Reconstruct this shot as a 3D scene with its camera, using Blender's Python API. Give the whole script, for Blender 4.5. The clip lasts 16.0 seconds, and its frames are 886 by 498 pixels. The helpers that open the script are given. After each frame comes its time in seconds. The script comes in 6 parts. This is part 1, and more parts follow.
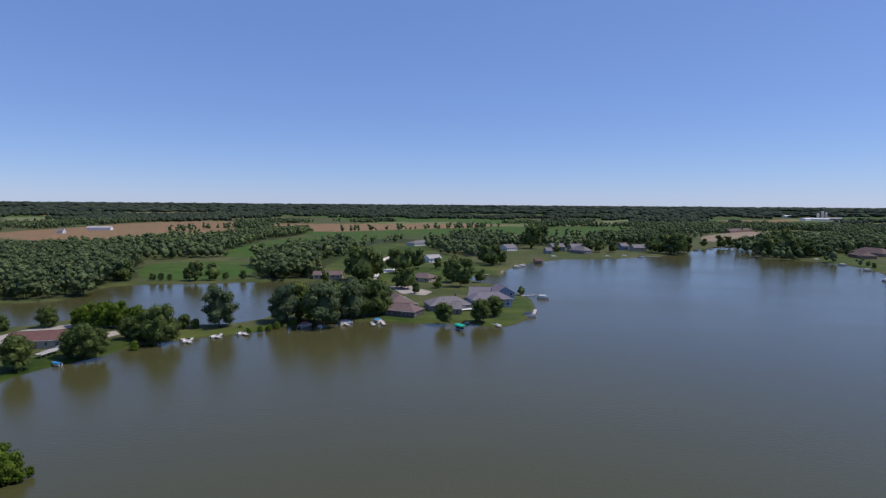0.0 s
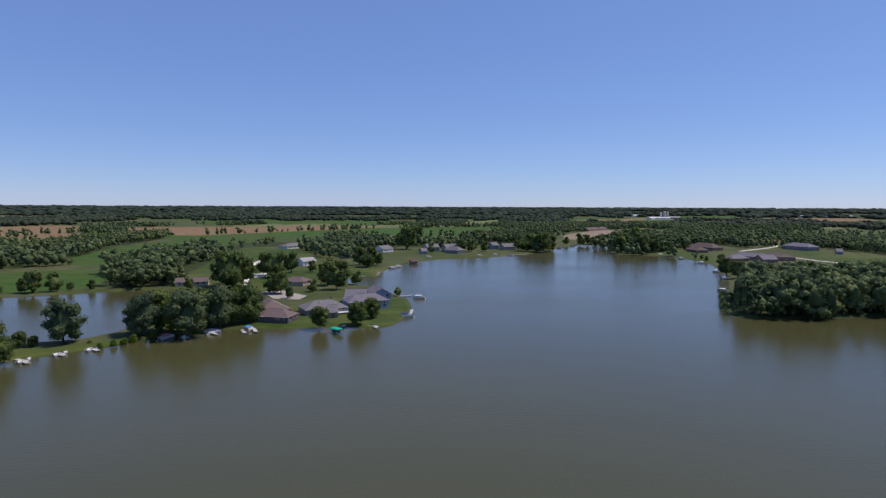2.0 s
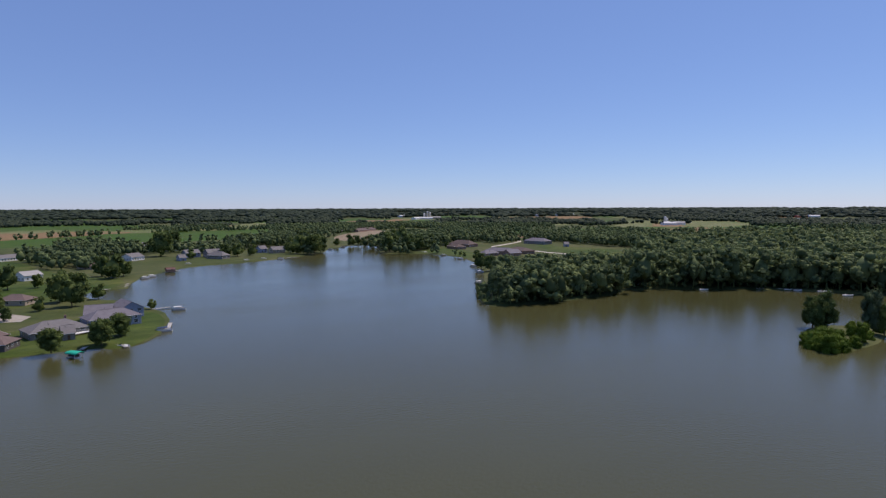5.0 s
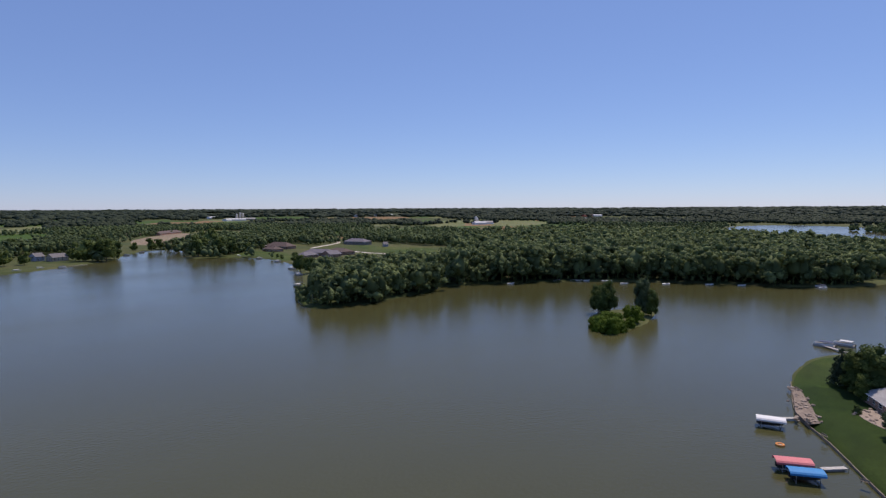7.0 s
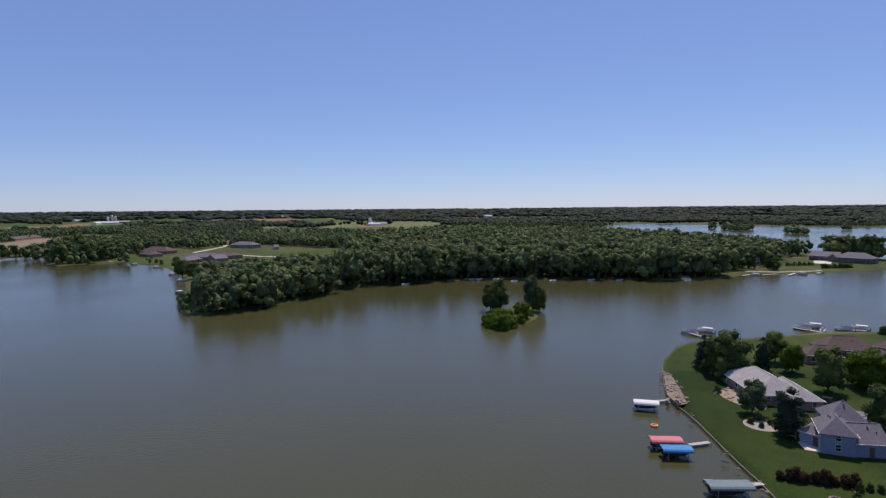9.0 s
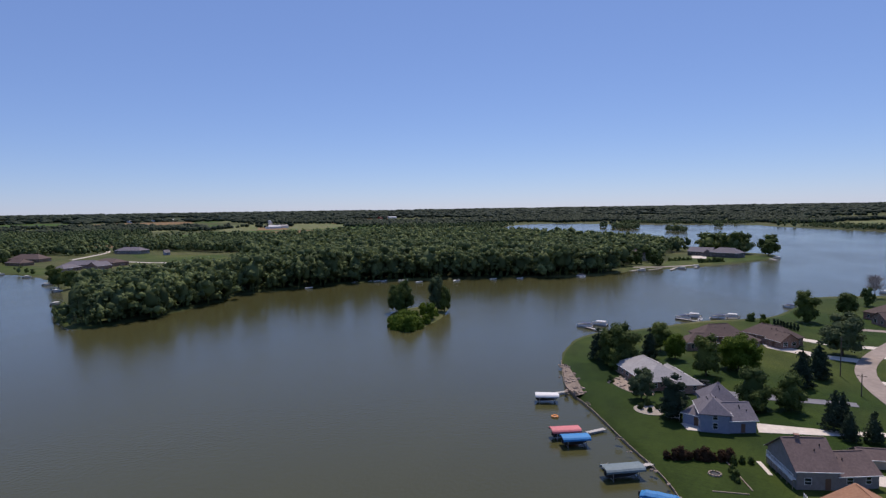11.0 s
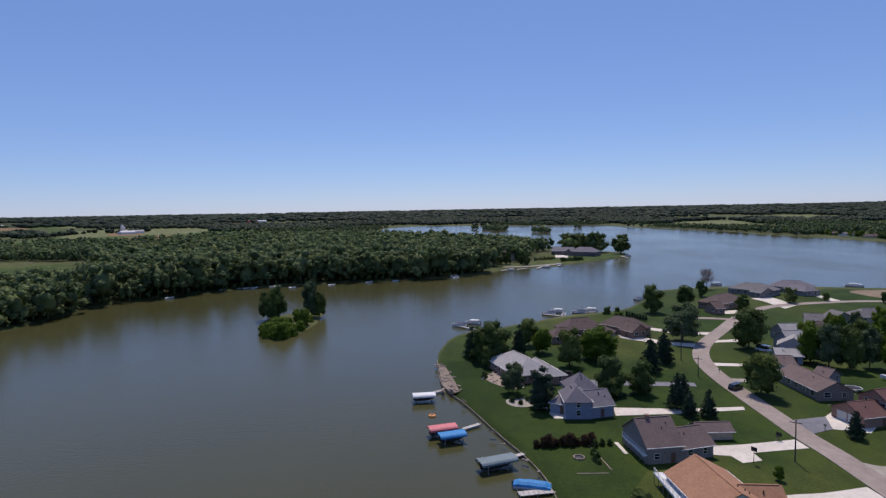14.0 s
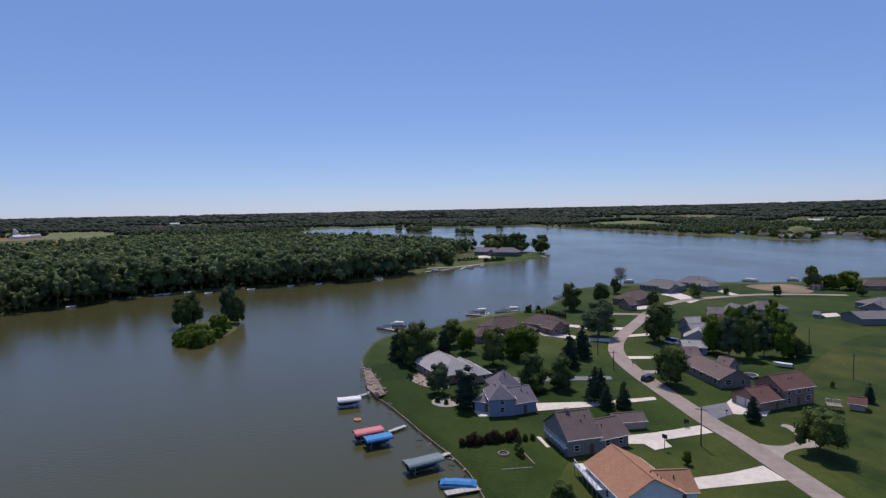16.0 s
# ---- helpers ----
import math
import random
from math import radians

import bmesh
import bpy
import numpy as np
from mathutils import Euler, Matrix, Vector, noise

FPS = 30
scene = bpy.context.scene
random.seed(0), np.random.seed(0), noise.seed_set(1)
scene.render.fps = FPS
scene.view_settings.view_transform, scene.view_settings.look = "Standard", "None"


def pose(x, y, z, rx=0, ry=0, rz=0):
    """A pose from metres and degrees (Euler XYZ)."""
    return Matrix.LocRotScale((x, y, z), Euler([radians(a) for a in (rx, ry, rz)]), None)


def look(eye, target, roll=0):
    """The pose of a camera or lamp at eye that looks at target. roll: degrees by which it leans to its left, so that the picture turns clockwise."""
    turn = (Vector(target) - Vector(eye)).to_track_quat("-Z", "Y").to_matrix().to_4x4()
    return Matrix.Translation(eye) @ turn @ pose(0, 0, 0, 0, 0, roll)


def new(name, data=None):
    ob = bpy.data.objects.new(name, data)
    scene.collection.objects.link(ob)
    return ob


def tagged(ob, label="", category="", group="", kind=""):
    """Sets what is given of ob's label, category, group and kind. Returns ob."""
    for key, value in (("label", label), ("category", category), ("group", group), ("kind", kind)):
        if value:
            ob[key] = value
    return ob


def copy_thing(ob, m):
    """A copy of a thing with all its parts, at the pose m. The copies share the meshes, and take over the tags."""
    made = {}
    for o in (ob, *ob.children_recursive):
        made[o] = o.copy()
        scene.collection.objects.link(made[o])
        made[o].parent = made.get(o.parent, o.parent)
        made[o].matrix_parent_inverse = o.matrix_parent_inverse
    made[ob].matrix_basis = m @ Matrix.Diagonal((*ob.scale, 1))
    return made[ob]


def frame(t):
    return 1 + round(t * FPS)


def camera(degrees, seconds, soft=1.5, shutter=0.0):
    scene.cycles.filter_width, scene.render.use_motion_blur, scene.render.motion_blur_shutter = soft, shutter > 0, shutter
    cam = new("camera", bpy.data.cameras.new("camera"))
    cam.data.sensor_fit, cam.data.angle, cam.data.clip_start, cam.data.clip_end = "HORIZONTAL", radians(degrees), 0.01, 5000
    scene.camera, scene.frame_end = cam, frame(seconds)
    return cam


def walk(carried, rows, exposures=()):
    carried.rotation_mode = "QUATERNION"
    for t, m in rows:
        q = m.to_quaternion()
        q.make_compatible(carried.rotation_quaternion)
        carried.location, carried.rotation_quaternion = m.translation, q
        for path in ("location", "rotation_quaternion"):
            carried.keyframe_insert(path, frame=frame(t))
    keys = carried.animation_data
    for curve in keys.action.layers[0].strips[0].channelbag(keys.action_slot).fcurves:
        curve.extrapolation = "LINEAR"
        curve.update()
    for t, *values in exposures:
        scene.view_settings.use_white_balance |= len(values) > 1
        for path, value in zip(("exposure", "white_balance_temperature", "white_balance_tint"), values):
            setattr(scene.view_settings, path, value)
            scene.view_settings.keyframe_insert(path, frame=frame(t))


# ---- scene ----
cam = camera(74.70, 16.0, soft=1.35)
PATH = [
    (0, pose(0, 0, 54, 85.653, -0, 0.000) @ pose(0, 0, 0, 0, 0, 0.445)),
    (0.5, pose(0, 0, 54, 85.695, -0, -2.312) @ pose(0, 0, 0, 0, 0, 0.605)),
    (1, pose(0, 0, 54, 85.760, -0, -5.754) @ pose(0, 0, 0, 0, 0, 0.505)),
    (1.5, pose(0, 0, 54, 85.822, -0, -9.284) @ pose(0, 0, 0, 0, 0, 0.301)),
    (2, pose(0, 0, 54, 85.854, -0, -12.253) @ pose(0, 0, 0, 0, 0, 0.232)),
    (2.5, pose(0, 0, 54, 85.885, -0, -14.937) @ pose(0, 0, 0, 0, 0, 0.243)),
    (3, pose(0, 0, 54, 85.926, -0, -17.888) @ pose(0, 0, 0, 0, 0, 0.196)),
    (3.5, pose(0, 0, 54, 85.944, -0, -21.607) @ pose(0, 0, 0, 0, 0, 0.071)),
    (4, pose(0, 0, 54, 85.973, -0, -25.402) @ pose(0, 0, 0, 0, 0, 0.058)),
    (4.5, pose(0, 0, 54, 85.999, -0, -29.698) @ pose(0, 0, 0, 0, 0, -0.046)),
    (5, pose(0, 0, 54, 85.999, -0, -34.624) @ pose(0, 0, 0, 0, 0, -0.203)),
    (7.5, pose(0, 0, 54, 85.997, -0, -55.542) @ pose(0, 0, 0, 0, 0, -0.288)),
    (8, pose(0, 0, 54, 85.998, -0, -58.152) @ pose(0, 0, 0, 0, 0, -0.333)),
    (8.5, pose(0, 0, 54, 86.001, -0, -60.414) @ pose(0, 0, 0, 0, 0, -0.418)),
    (9, pose(0, 0, 54, 86.028, -0, -62.723) @ pose(0, 0, 0, 0, 0, -0.507)),
    (11.5, pose(0, 0, 54, 86.062, -0, -74.484) @ pose(0, 0, 0, 0, 0, -0.907)),
    (12, pose(0, 0, 54, 86.087, -0, -76.817) @ pose(0, 0, 0, 0, 0, -0.903)),
    (12.5, pose(0, 0, 54, 86.123, -0, -79.125) @ pose(0, 0, 0, 0, 0, -0.881)),
    (13, pose(0, 0, 54, 86.114, -0, -81.193) @ pose(0, 0, 0, 0, 0, -0.933)),
    (13.5, pose(0, 0, 54, 86.124, -0, -82.919) @ pose(0, 0, 0, 0, 0, -1.033)),
    (14, pose(0, 0, 54, 86.142, -0, -84.446) @ pose(0, 0, 0, 0, 0, -1.053)),
    (14.5, pose(0, 0, 54, 86.137, -0, -86.390) @ pose(0, 0, 0, 0, 0, -1.075)),
    (15, pose(0, 0, 54, 86.131, -0, -88.393) @ pose(0, 0, 0, 0, 0, -1.188)),
    (15.5, pose(0, 0, 54, 86.117, -0, -90.037) @ pose(0, 0, 0, 0, 0, -1.209)),
    (16, pose(0, 0, 54, 86.148, -0, -91.940) @ pose(0, 0, 0, 0, 0, -1.194)),
]
# the clip's camera stops down a little as it turns towards the sun
walk(cam, PATH, [(0, -0.07, 5990, 15), (5, -0.06, 6300, 16), (9, -0.09, 6420, 17), (12.5, -0.14, 6180, 16), (16, -0.18, 6120, 16)])

# world, sun and exposure
SUN_EL, SUN_AZ = radians(60), radians(88)      # azimuth measured clockwise from +y
world = bpy.data.worlds.new("sky")
scene.world = world
world.use_nodes = True
sky = world.node_tree.nodes.new("ShaderNodeTexSky")
sky.sky_type = "NISHITA"
sky.sun_disc = False
sky.sun_elevation, sky.sun_rotation = SUN_EL, SUN_AZ
sky.altitude, sky.air_density, sky.dust_density, sky.ozone_density = 1500, 1.0, 0.3, 4.0
back = world.node_tree.nodes["Background"]
haze = world.node_tree.nodes.new("ShaderNodeMix")      # an even summer haze over the clear sky
haze.data_type = "RGBA"
haze.inputs[0].default_value = 0.42
haze.inputs[7].default_value = (1.94, 3.14, 7.1, 1)
world.node_tree.links.new(sky.outputs[0], haze.inputs[6])
world.node_tree.links.new(haze.outputs[2], back.inputs[0])
back.inputs[1].default_value = 0.107
sun = new("sun", bpy.data.lights.new("sun", "SUN"))
sun.data.energy, sun.data.angle, sun.data.color = 4.1, radians(0.53), (1.0, 0.88, 0.72)
sun_way = Vector((math.sin(SUN_AZ) * math.cos(SUN_EL), math.cos(SUN_AZ) * math.cos(SUN_EL), math.sin(SUN_EL)))
sun.matrix_world = look(sun_way * 200, (0, 0, 0))


# ---- materials ----
def material(name, rough=0.8, metal=0.0, spec=0.3):
    m = bpy.data.materials.new(name)
    m.use_nodes = True
    b = m.node_tree.nodes["Principled BSDF"]
    b.inputs["Roughness"].default_value, b.inputs["Metallic"].default_value = rough, metal
    b.inputs["Specular IOR Level"].default_value = spec
    return m, m.node_tree.nodes, m.node_tree.links, b


def coords(nodes, links, local=False, stretch=(1, 1, 1)):
    if local:
        src = nodes.new("ShaderNodeTexCoord").outputs["Object"]
    else:
        src = nodes.new("ShaderNodeNewGeometry").outputs["Position"]
    mp = nodes.new("ShaderNodeMapping")
    mp.inputs["Scale"].default_value = stretch
    links.new(src, mp.inputs[0])
    return mp.outputs[0]


def noise_of(nodes, links, vec, scale, detail=4, rough=0.6):
    n = nodes.new("ShaderNodeTexNoise")
    n.inputs["Scale"].default_value, n.inputs["Detail"].default_value, n.inputs["Roughness"].default_value = scale, detail, rough
    links.new(vec, n.inputs["Vector"])
    return n.outputs["Fac"]


def ramp_of(nodes, links, fac, stops):
    r = nodes.new("ShaderNodeValToRGB")
    while len(r.color_ramp.elements) < len(stops):
        r.color_ramp.elements.new(0.5)
    for e, (p, c) in zip(r.color_ramp.elements, stops):
        e.position, e.color = p, (*c, 1)
    links.new(fac, r.inputs[0])
    return r.outputs[0]


def mixed(nodes, links, fac, a, b, mode="MIX"):
    m = nodes.new("ShaderNodeMix")
    m.data_type, m.blend_type = "RGBA", mode
    for sock, val in ((m.inputs[0], fac), (m.inputs[6], a), (m.inputs[7], b)):
        if isinstance(val, (int, float)):
            sock.default_value = val
        elif isinstance(val, tuple):
            sock.default_value = (*val, 1)
        else:
            links.new(val, sock)
    return m.outputs[2]


def bump(nodes, links, b, height, strength=0.4, dist=0.1):
    n = nodes.new("ShaderNodeBump")
    n.inputs["Strength"].default_value, n.inputs["Distance"].default_value = strength, dist
    links.new(height, n.inputs["Height"])
    links.new(n.outputs[0], b.inputs["Normal"])


def ground_mat(name, dark, light, other, big=0.012, mid=0.15, fine=2.5, rows=None):
    """Grass, crop or soil: broad patches, tufts and grain; rows: (metres apart, turn in degrees, strength)."""
    m, N, L, b = material(name, 0.9, spec=0.15)
    v = coords(N, L)
    c = ramp_of(N, L, noise_of(N, L, v, mid, 5, 0.7), [(0.3, dark), (0.7, light)])
    c = mixed(N, L, ramp_of(N, L, noise_of(N, L, v, big, 3), [(0.42, (0, 0, 0)), (0.62, (1, 1, 1))]), c, other)
    worn = noise_of(N, L, coords(N, L, False, (0.05, 0.085, 1)), 1.0, 5, 0.68)
    c = mixed(N, L, 0.75, c, ramp_of(N, L, worn, [(0.34, (0.62, 0.68, 0.6)), (0.52, (1, 1, 1)), (0.68, (1.45, 1.28, 1.3))]), "MULTIPLY")
    g = noise_of(N, L, v, fine, 3, 0.7)
    c = mixed(N, L, 0.7, c, ramp_of(N, L, g, [(0.25, (0.35, 0.38, 0.35)), (0.75, (1.25, 1.2, 1.15))]), "MULTIPLY")
    if rows:
        w = N.new("ShaderNodeTexWave")
        w.inputs["Scale"].default_value, w.inputs["Distortion"].default_value = 0.31 / rows[0], 1.2
        mp = N.new("ShaderNodeMapping")
        mp.inputs["Rotation"].default_value = (0, 0, radians(rows[1]))
        L.new(v, mp.inputs[0])
        L.new(mp.outputs[0], w.inputs["Vector"])
        c = mixed(N, L, rows[2], c, ramp_of(N, L, w.outputs["Fac"], [(0.2, (0.45, 0.45, 0.45)), (0.8, (1, 1, 1))]), "MULTIPLY")
    L.new(c, b.inputs["Base Color"])
    bump(N, L, b, g, 0.5, 0.15)
    return m


def leaf_mat(name, dark, light, warm=0.0):
    m, N, L, b = material(name, 0.7, spec=0.08)
    geo = N.new("ShaderNodeNewGeometry")
    c = ramp_of(N, L, geo.outputs["Random Per Island"], [(0.0, dark), (1.0, light)])
    v = coords(N, L)
    tone = ramp_of(N, L, noise_of(N, L, v, 0.11, 2), [(0.32, (0.52, 0.6, 0.66)), (0.68, (1.18, 1.12, 0.98))])
    c = mixed(N, L, 0.8, c, tone, "MULTIPLY")
    info = N.new("ShaderNodeObjectInfo")
    c = mixed(N, L, 0.5, c, ramp_of(N, L, info.outputs["Random"], [(0.0, (0.7, 0.75, 0.7)), (1.0, (1.2, 1.15, 0.9))]), "MULTIPLY")
    L.new(c, b.inputs["Base Color"])
    t = N.new("ShaderNodeBsdfTranslucent")
    L.new(c, t.inputs[0])
    ms = N.new("ShaderNodeMixShader")
    ms.inputs[0].default_value = 0.3
    L.new(b.outputs[0], ms.inputs[1])
    L.new(t.outputs[0], ms.inputs[2])
    L.new(ms.outputs[0], N["Material Output"].inputs[0])
    return m


def plain_mat(name, a, b2, scale=3.0, rough=0.7, metal=0.0, bumpy=0.15, local=True, stretch=(1, 1, 1), vary=0.25):
    """A weathered surface between two colours, with a different tone on each object."""
    m, N, L, b = material(name, rough, metal)
    v = coords(N, L, local, stretch)
    n1 = noise_of(N, L, v, scale, 5, 0.65)
    c = ramp_of(N, L, n1, [(0.3, a), (0.7, b2)])
    c = mixed(N, L, 0.35, c, ramp_of(N, L, noise_of(N, L, v, scale * 0.15, 2), [(0.35, (0.6, 0.6, 0.6)), (0.65, (1, 1, 1))]), "MULTIPLY")
    if vary:
        info = N.new("ShaderNodeObjectInfo")
        c = mixed(N, L, vary, c, ramp_of(N, L, info.outputs["Random"], [(0, (0.6, 0.6, 0.6)), (1, (1.1, 1.1, 1.1))]), "MULTIPLY")
    L.new(c, b.inputs["Base Color"])
    if bumpy:
        bump(N, L, b, n1, bumpy, 0.03)
    return m


def water_mat():
    m, N, L, b = material("lake_water", 0.08, spec=0.5)
    b.inputs["IOR"].default_value = 1.33
    v = coords(N, L)
    big = noise_of(N, L, coords(N, L, False, (0.004, 0.009, 1)), 1.0, 4, 0.55)
    L.new(ramp_of(N, L, big, [(0.3, (0.059, 0.059, 0.023)), (0.7, (0.070, 0.070, 0.028))]), b.inputs["Base Color"])
    L.new(ramp_of(N, L, big, [(0.35, (0.12, 0.12, 0.12)), (0.7, (0.24, 0.24, 0.24))]), b.inputs["Roughness"])
    n1 = noise_of(N, L, v, 0.9, 4, 0.6)
    bump(N, L, b, n1, 0.58, 0.115)
    return m


M = {}
M["water"] = water_mat()
M["meadow"] = ground_mat("meadow_grass", (0.05, 0.072, 0.02), (0.082, 0.10, 0.03), (0.10, 0.108, 0.042))
M["lawn"] = ground_mat("mown_lawn", (0.014, 0.038, 0.003), (0.034, 0.070, 0.007), (0.058, 0.080, 0.014), mid=0.12, rows=(1.6, 35, 0.10))
M["lawn_pale"] = ground_mat("sunlit_mown_grass", (0.034, 0.064, 0.010), (0.064, 0.102, 0.018), (0.092, 0.112, 0.028), mid=0.12)
M["crop"] = ground_mat("green_crop", (0.045, 0.10, 0.012), (0.062, 0.128, 0.017), (0.07, 0.11, 0.02), rows=(6.0, 20, 0.3))
M["stubble"] = ground_mat("ripe_brown_field", (0.22, 0.14, 0.075), (0.30, 0.19, 0.10), (0.24, 0.17, 0.085), rows=(14.0, 75, 0.3))
M["pale"] = ground_mat("pale_dry_field", (0.17, 0.18, 0.08), (0.22, 0.22, 0.10), (0.13, 0.17, 0.06), rows=(10.0, 50, 0.25))
M["floor"] = ground_mat("woodland_floor", (0.03, 0.045, 0.014), (0.05, 0.07, 0.02), (0.045, 0.05, 0.02))
M["soil"] = ground_mat("bare_soil", (0.22, 0.165, 0.12), (0.32, 0.25, 0.185), (0.26, 0.22, 0.15), mid=0.3)
M["lush"] = ground_mat("lush_lakeside_lawn", (0.010, 0.032, 0.002), (0.021, 0.049, 0.004), (0.032, 0.058, 0.007), mid=0.2, rows=(1.6, 10, 0.12))
M["leaf_a"] = leaf_mat("broad_leaves", (0.060, 0.090, 0.028), (0.146, 0.190, 0.064))
M["leaf_b"] = leaf_mat("light_leaves", (0.07, 0.118, 0.012), (0.165, 0.23, 0.036))
M["leaf_c"] = leaf_mat("spruce_needles", (0.030, 0.050, 0.034), (0.062, 0.092, 0.064))
M["field"] = ground_mat("rough_pale_grass", (0.019, 0.043, 0.005), (0.040, 0.070, 0.009), (0.068, 0.083, 0.017), big=0.03, rows=(2.4, 62, 0.12))
M["leaf_w"] = leaf_mat("woodland_leaves", (0.080, 0.112, 0.056), (0.192, 0.242, 0.112))
# leaves of the far woods, with bluish distance haze painted into the colour
M["leaf_d"] = leaf_mat("hazed_distant_leaves", (0.036, 0.052, 0.040), (0.072, 0.094, 0.066))
M["leaf_g"] = leaf_mat("silvery_leaves", (0.077, 0.110, 0.055), (0.154, 0.198, 0.110))
M["leaf_r"] = leaf_mat("bronze_leaves", (0.05, 0.03, 0.02), (0.10, 0.06, 0.04))
M["bark"] = plain_mat("bark", (0.05, 0.04, 0.03), (0.11, 0.09, 0.07), 6, 0.9, bumpy=0.5, stretch=(1, 1, 0.2))

def shingle_mat(name, a, b2):
    return plain_mat(name, a, b2, 2.2, 0.85, bumpy=0.4, vary=0.15)


def siding_mat(name, a, b2):
    """Horizontal lap siding: fine shadow lines every 0.15 m."""
    m, N, L, b = material(name, 0.6)
    v = coords(N, L, True)
    c = ramp_of(N, L, noise_of(N, L, v, 1.2, 4), [(0.3, a), (0.7, b2)])
    L.new(c, b.inputs["Base Color"])
    w = N.new("ShaderNodeTexWave")
    w.wave_profile, w.bands_direction = "SAW", "Z"
    w.inputs["Scale"].default_value = 2.1
    L.new(v, w.inputs["Vector"])
    bump(N, L, b, w.outputs["Fac"], 0.6, 0.03)
    return m


def brick_mat(name, a, b2, mortar):
    m, N, L, b = material(name, 0.85)
    v = coords(N, L, True)
    k = N.new("ShaderNodeTexBrick")
    k.inputs["Color1"].default_value, k.inputs["Color2"].default_value, k.inputs["Mortar"].default_value = (*a, 1), (*b2, 1), (*mortar, 1)
    k.inputs["Scale"].default_value = 2.0
    mp = N.new("ShaderNodeMapping")
    mp.inputs["Rotation"].default_value = (radians(90), 0, 0)
    L.new(v, mp.inputs[0])
    L.new(mp.outputs[0], k.inputs["Vector"])
    L.new(k.outputs["Color"], b.inputs["Base Color"])
    return m


M["roof_mauve"] = shingle_mat("mauve_shingle", (0.122, 0.088, 0.082), (0.180, 0.132, 0.123))
M["roof_grey"] = shingle_mat("grey_shingle", (0.13, 0.12, 0.125), (0.21, 0.20, 0.20))
M["roof_pale"] = shingle_mat("pale_grey_shingle", (0.30, 0.29, 0.29), (0.42, 0.40, 0.39))
M["roof_orange"] = shingle_mat("orange_brown_shingle", (0.30, 0.15, 0.085), (0.40, 0.22, 0.13))
M["roof_red"] = shingle_mat("dark_red_shingle", (0.115, 0.060, 0.052), (0.17, 0.088, 0.075))
M["roof_brown"] = shingle_mat("brown_shingle", (0.095, 0.068, 0.062), (0.145, 0.104, 0.092))
M["roof_white"] = shingle_mat("white_metal_roof", (0.55, 0.55, 0.55), (0.68, 0.68, 0.68))
M["roof_lilac"] = shingle_mat("lilac_grey_shingle", (0.13, 0.12, 0.14), (0.20, 0.185, 0.21))
M["wall_white"] = siding_mat("white_siding", (0.62, 0.62, 0.62), (0.74, 0.74, 0.74))
M["wall_blue"] = siding_mat("blue_grey_siding", (0.22, 0.25, 0.34), (0.28, 0.31, 0.40))
M["wall_grey"] = siding_mat("grey_siding", (0.185, 0.170, 0.168), (0.25, 0.232, 0.228))
M["wall_dark"] = siding_mat("dark_brown_siding", (0.085, 0.075, 0.075), (0.125, 0.112, 0.11))
M["wall_red"] = siding_mat("red_barn_boards", (0.26, 0.05, 0.04), (0.34, 0.08, 0.06))
M["wall_tan"] = siding_mat("tan_siding", (0.36, 0.30, 0.24), (0.46, 0.39, 0.31))
M["wall_brick"] = brick_mat("brown_brick", (0.22, 0.12, 0.09), (0.30, 0.17, 0.12), (0.35, 0.32, 0.28))
M["trim"] = plain_mat("white_trim", (0.68, 0.68, 0.67), (0.78, 0.78, 0.77), 2, 0.5, bumpy=0, vary=0)
M["garage"] = plain_mat("garage_door_paint", (0.58, 0.57, 0.55), (0.7, 0.69, 0.66), 2, 0.5, bumpy=0.1)
M["door"] = plain_mat("door_paint", (0.12, 0.07, 0.05), (0.2, 0.12, 0.08), 2, 0.5, bumpy=0)
M["concrete"] = plain_mat("pale_concrete", (0.58, 0.52, 0.45), (0.72, 0.66, 0.58), 0.8, 0.9, local=False, vary=0)
M["asphalt"] = plain_mat("worn_asphalt", (0.26, 0.215, 0.185), (0.36, 0.30, 0.26), 0.5, 0.9, local=False, vary=0)
M["drive_grey"] = plain_mat("grey_asphalt_drive", (0.15, 0.15, 0.17), (0.22, 0.22, 0.24), 0.6, 0.9, local=False, vary=0)
M["gravel"] = plain_mat("pale_gravel", (0.28, 0.25, 0.21), (0.42, 0.38, 0.33), 2.5, 0.95, bumpy=0.6, local=False, vary=0)
M["stone"] = plain_mat("pale_stone", (0.24, 0.18, 0.14), (0.46, 0.38, 0.31), 3, 0.9, bumpy=0.5, vary=0.6)
M["timber"] = plain_mat("weathered_timber", (0.20, 0.16, 0.12), (0.34, 0.28, 0.22), 5, 0.85, bumpy=0.3, stretch=(0.3, 4, 4), vary=0.3)
M["timber_deck"] = plain_mat("old_terrace_boards", (0.16, 0.125, 0.10), (0.30, 0.24, 0.19), 1.2, 0.9, bumpy=0.5, local=False, vary=0)
M["dock"] = plain_mat("pale_dock_boards", (0.40, 0.38, 0.35), (0.56, 0.53, 0.49), 4, 0.8, bumpy=0.3, vary=0.2)
M["metal"] = plain_mat("galvanised_metal", (0.35, 0.36, 0.37), (0.5, 0.51, 0.52), 5, 0.4, 0.8, bumpy=0, vary=0)
M["hull"] = plain_mat("white_gelcoat", (0.7, 0.7, 0.7), (0.8, 0.8, 0.79), 2, 0.25, bumpy=0, vary=0)
M["dark"] = plain_mat("black_vinyl", (0.02, 0.02, 0.022), (0.04, 0.04, 0.042), 4, 0.5, bumpy=0, vary=0)
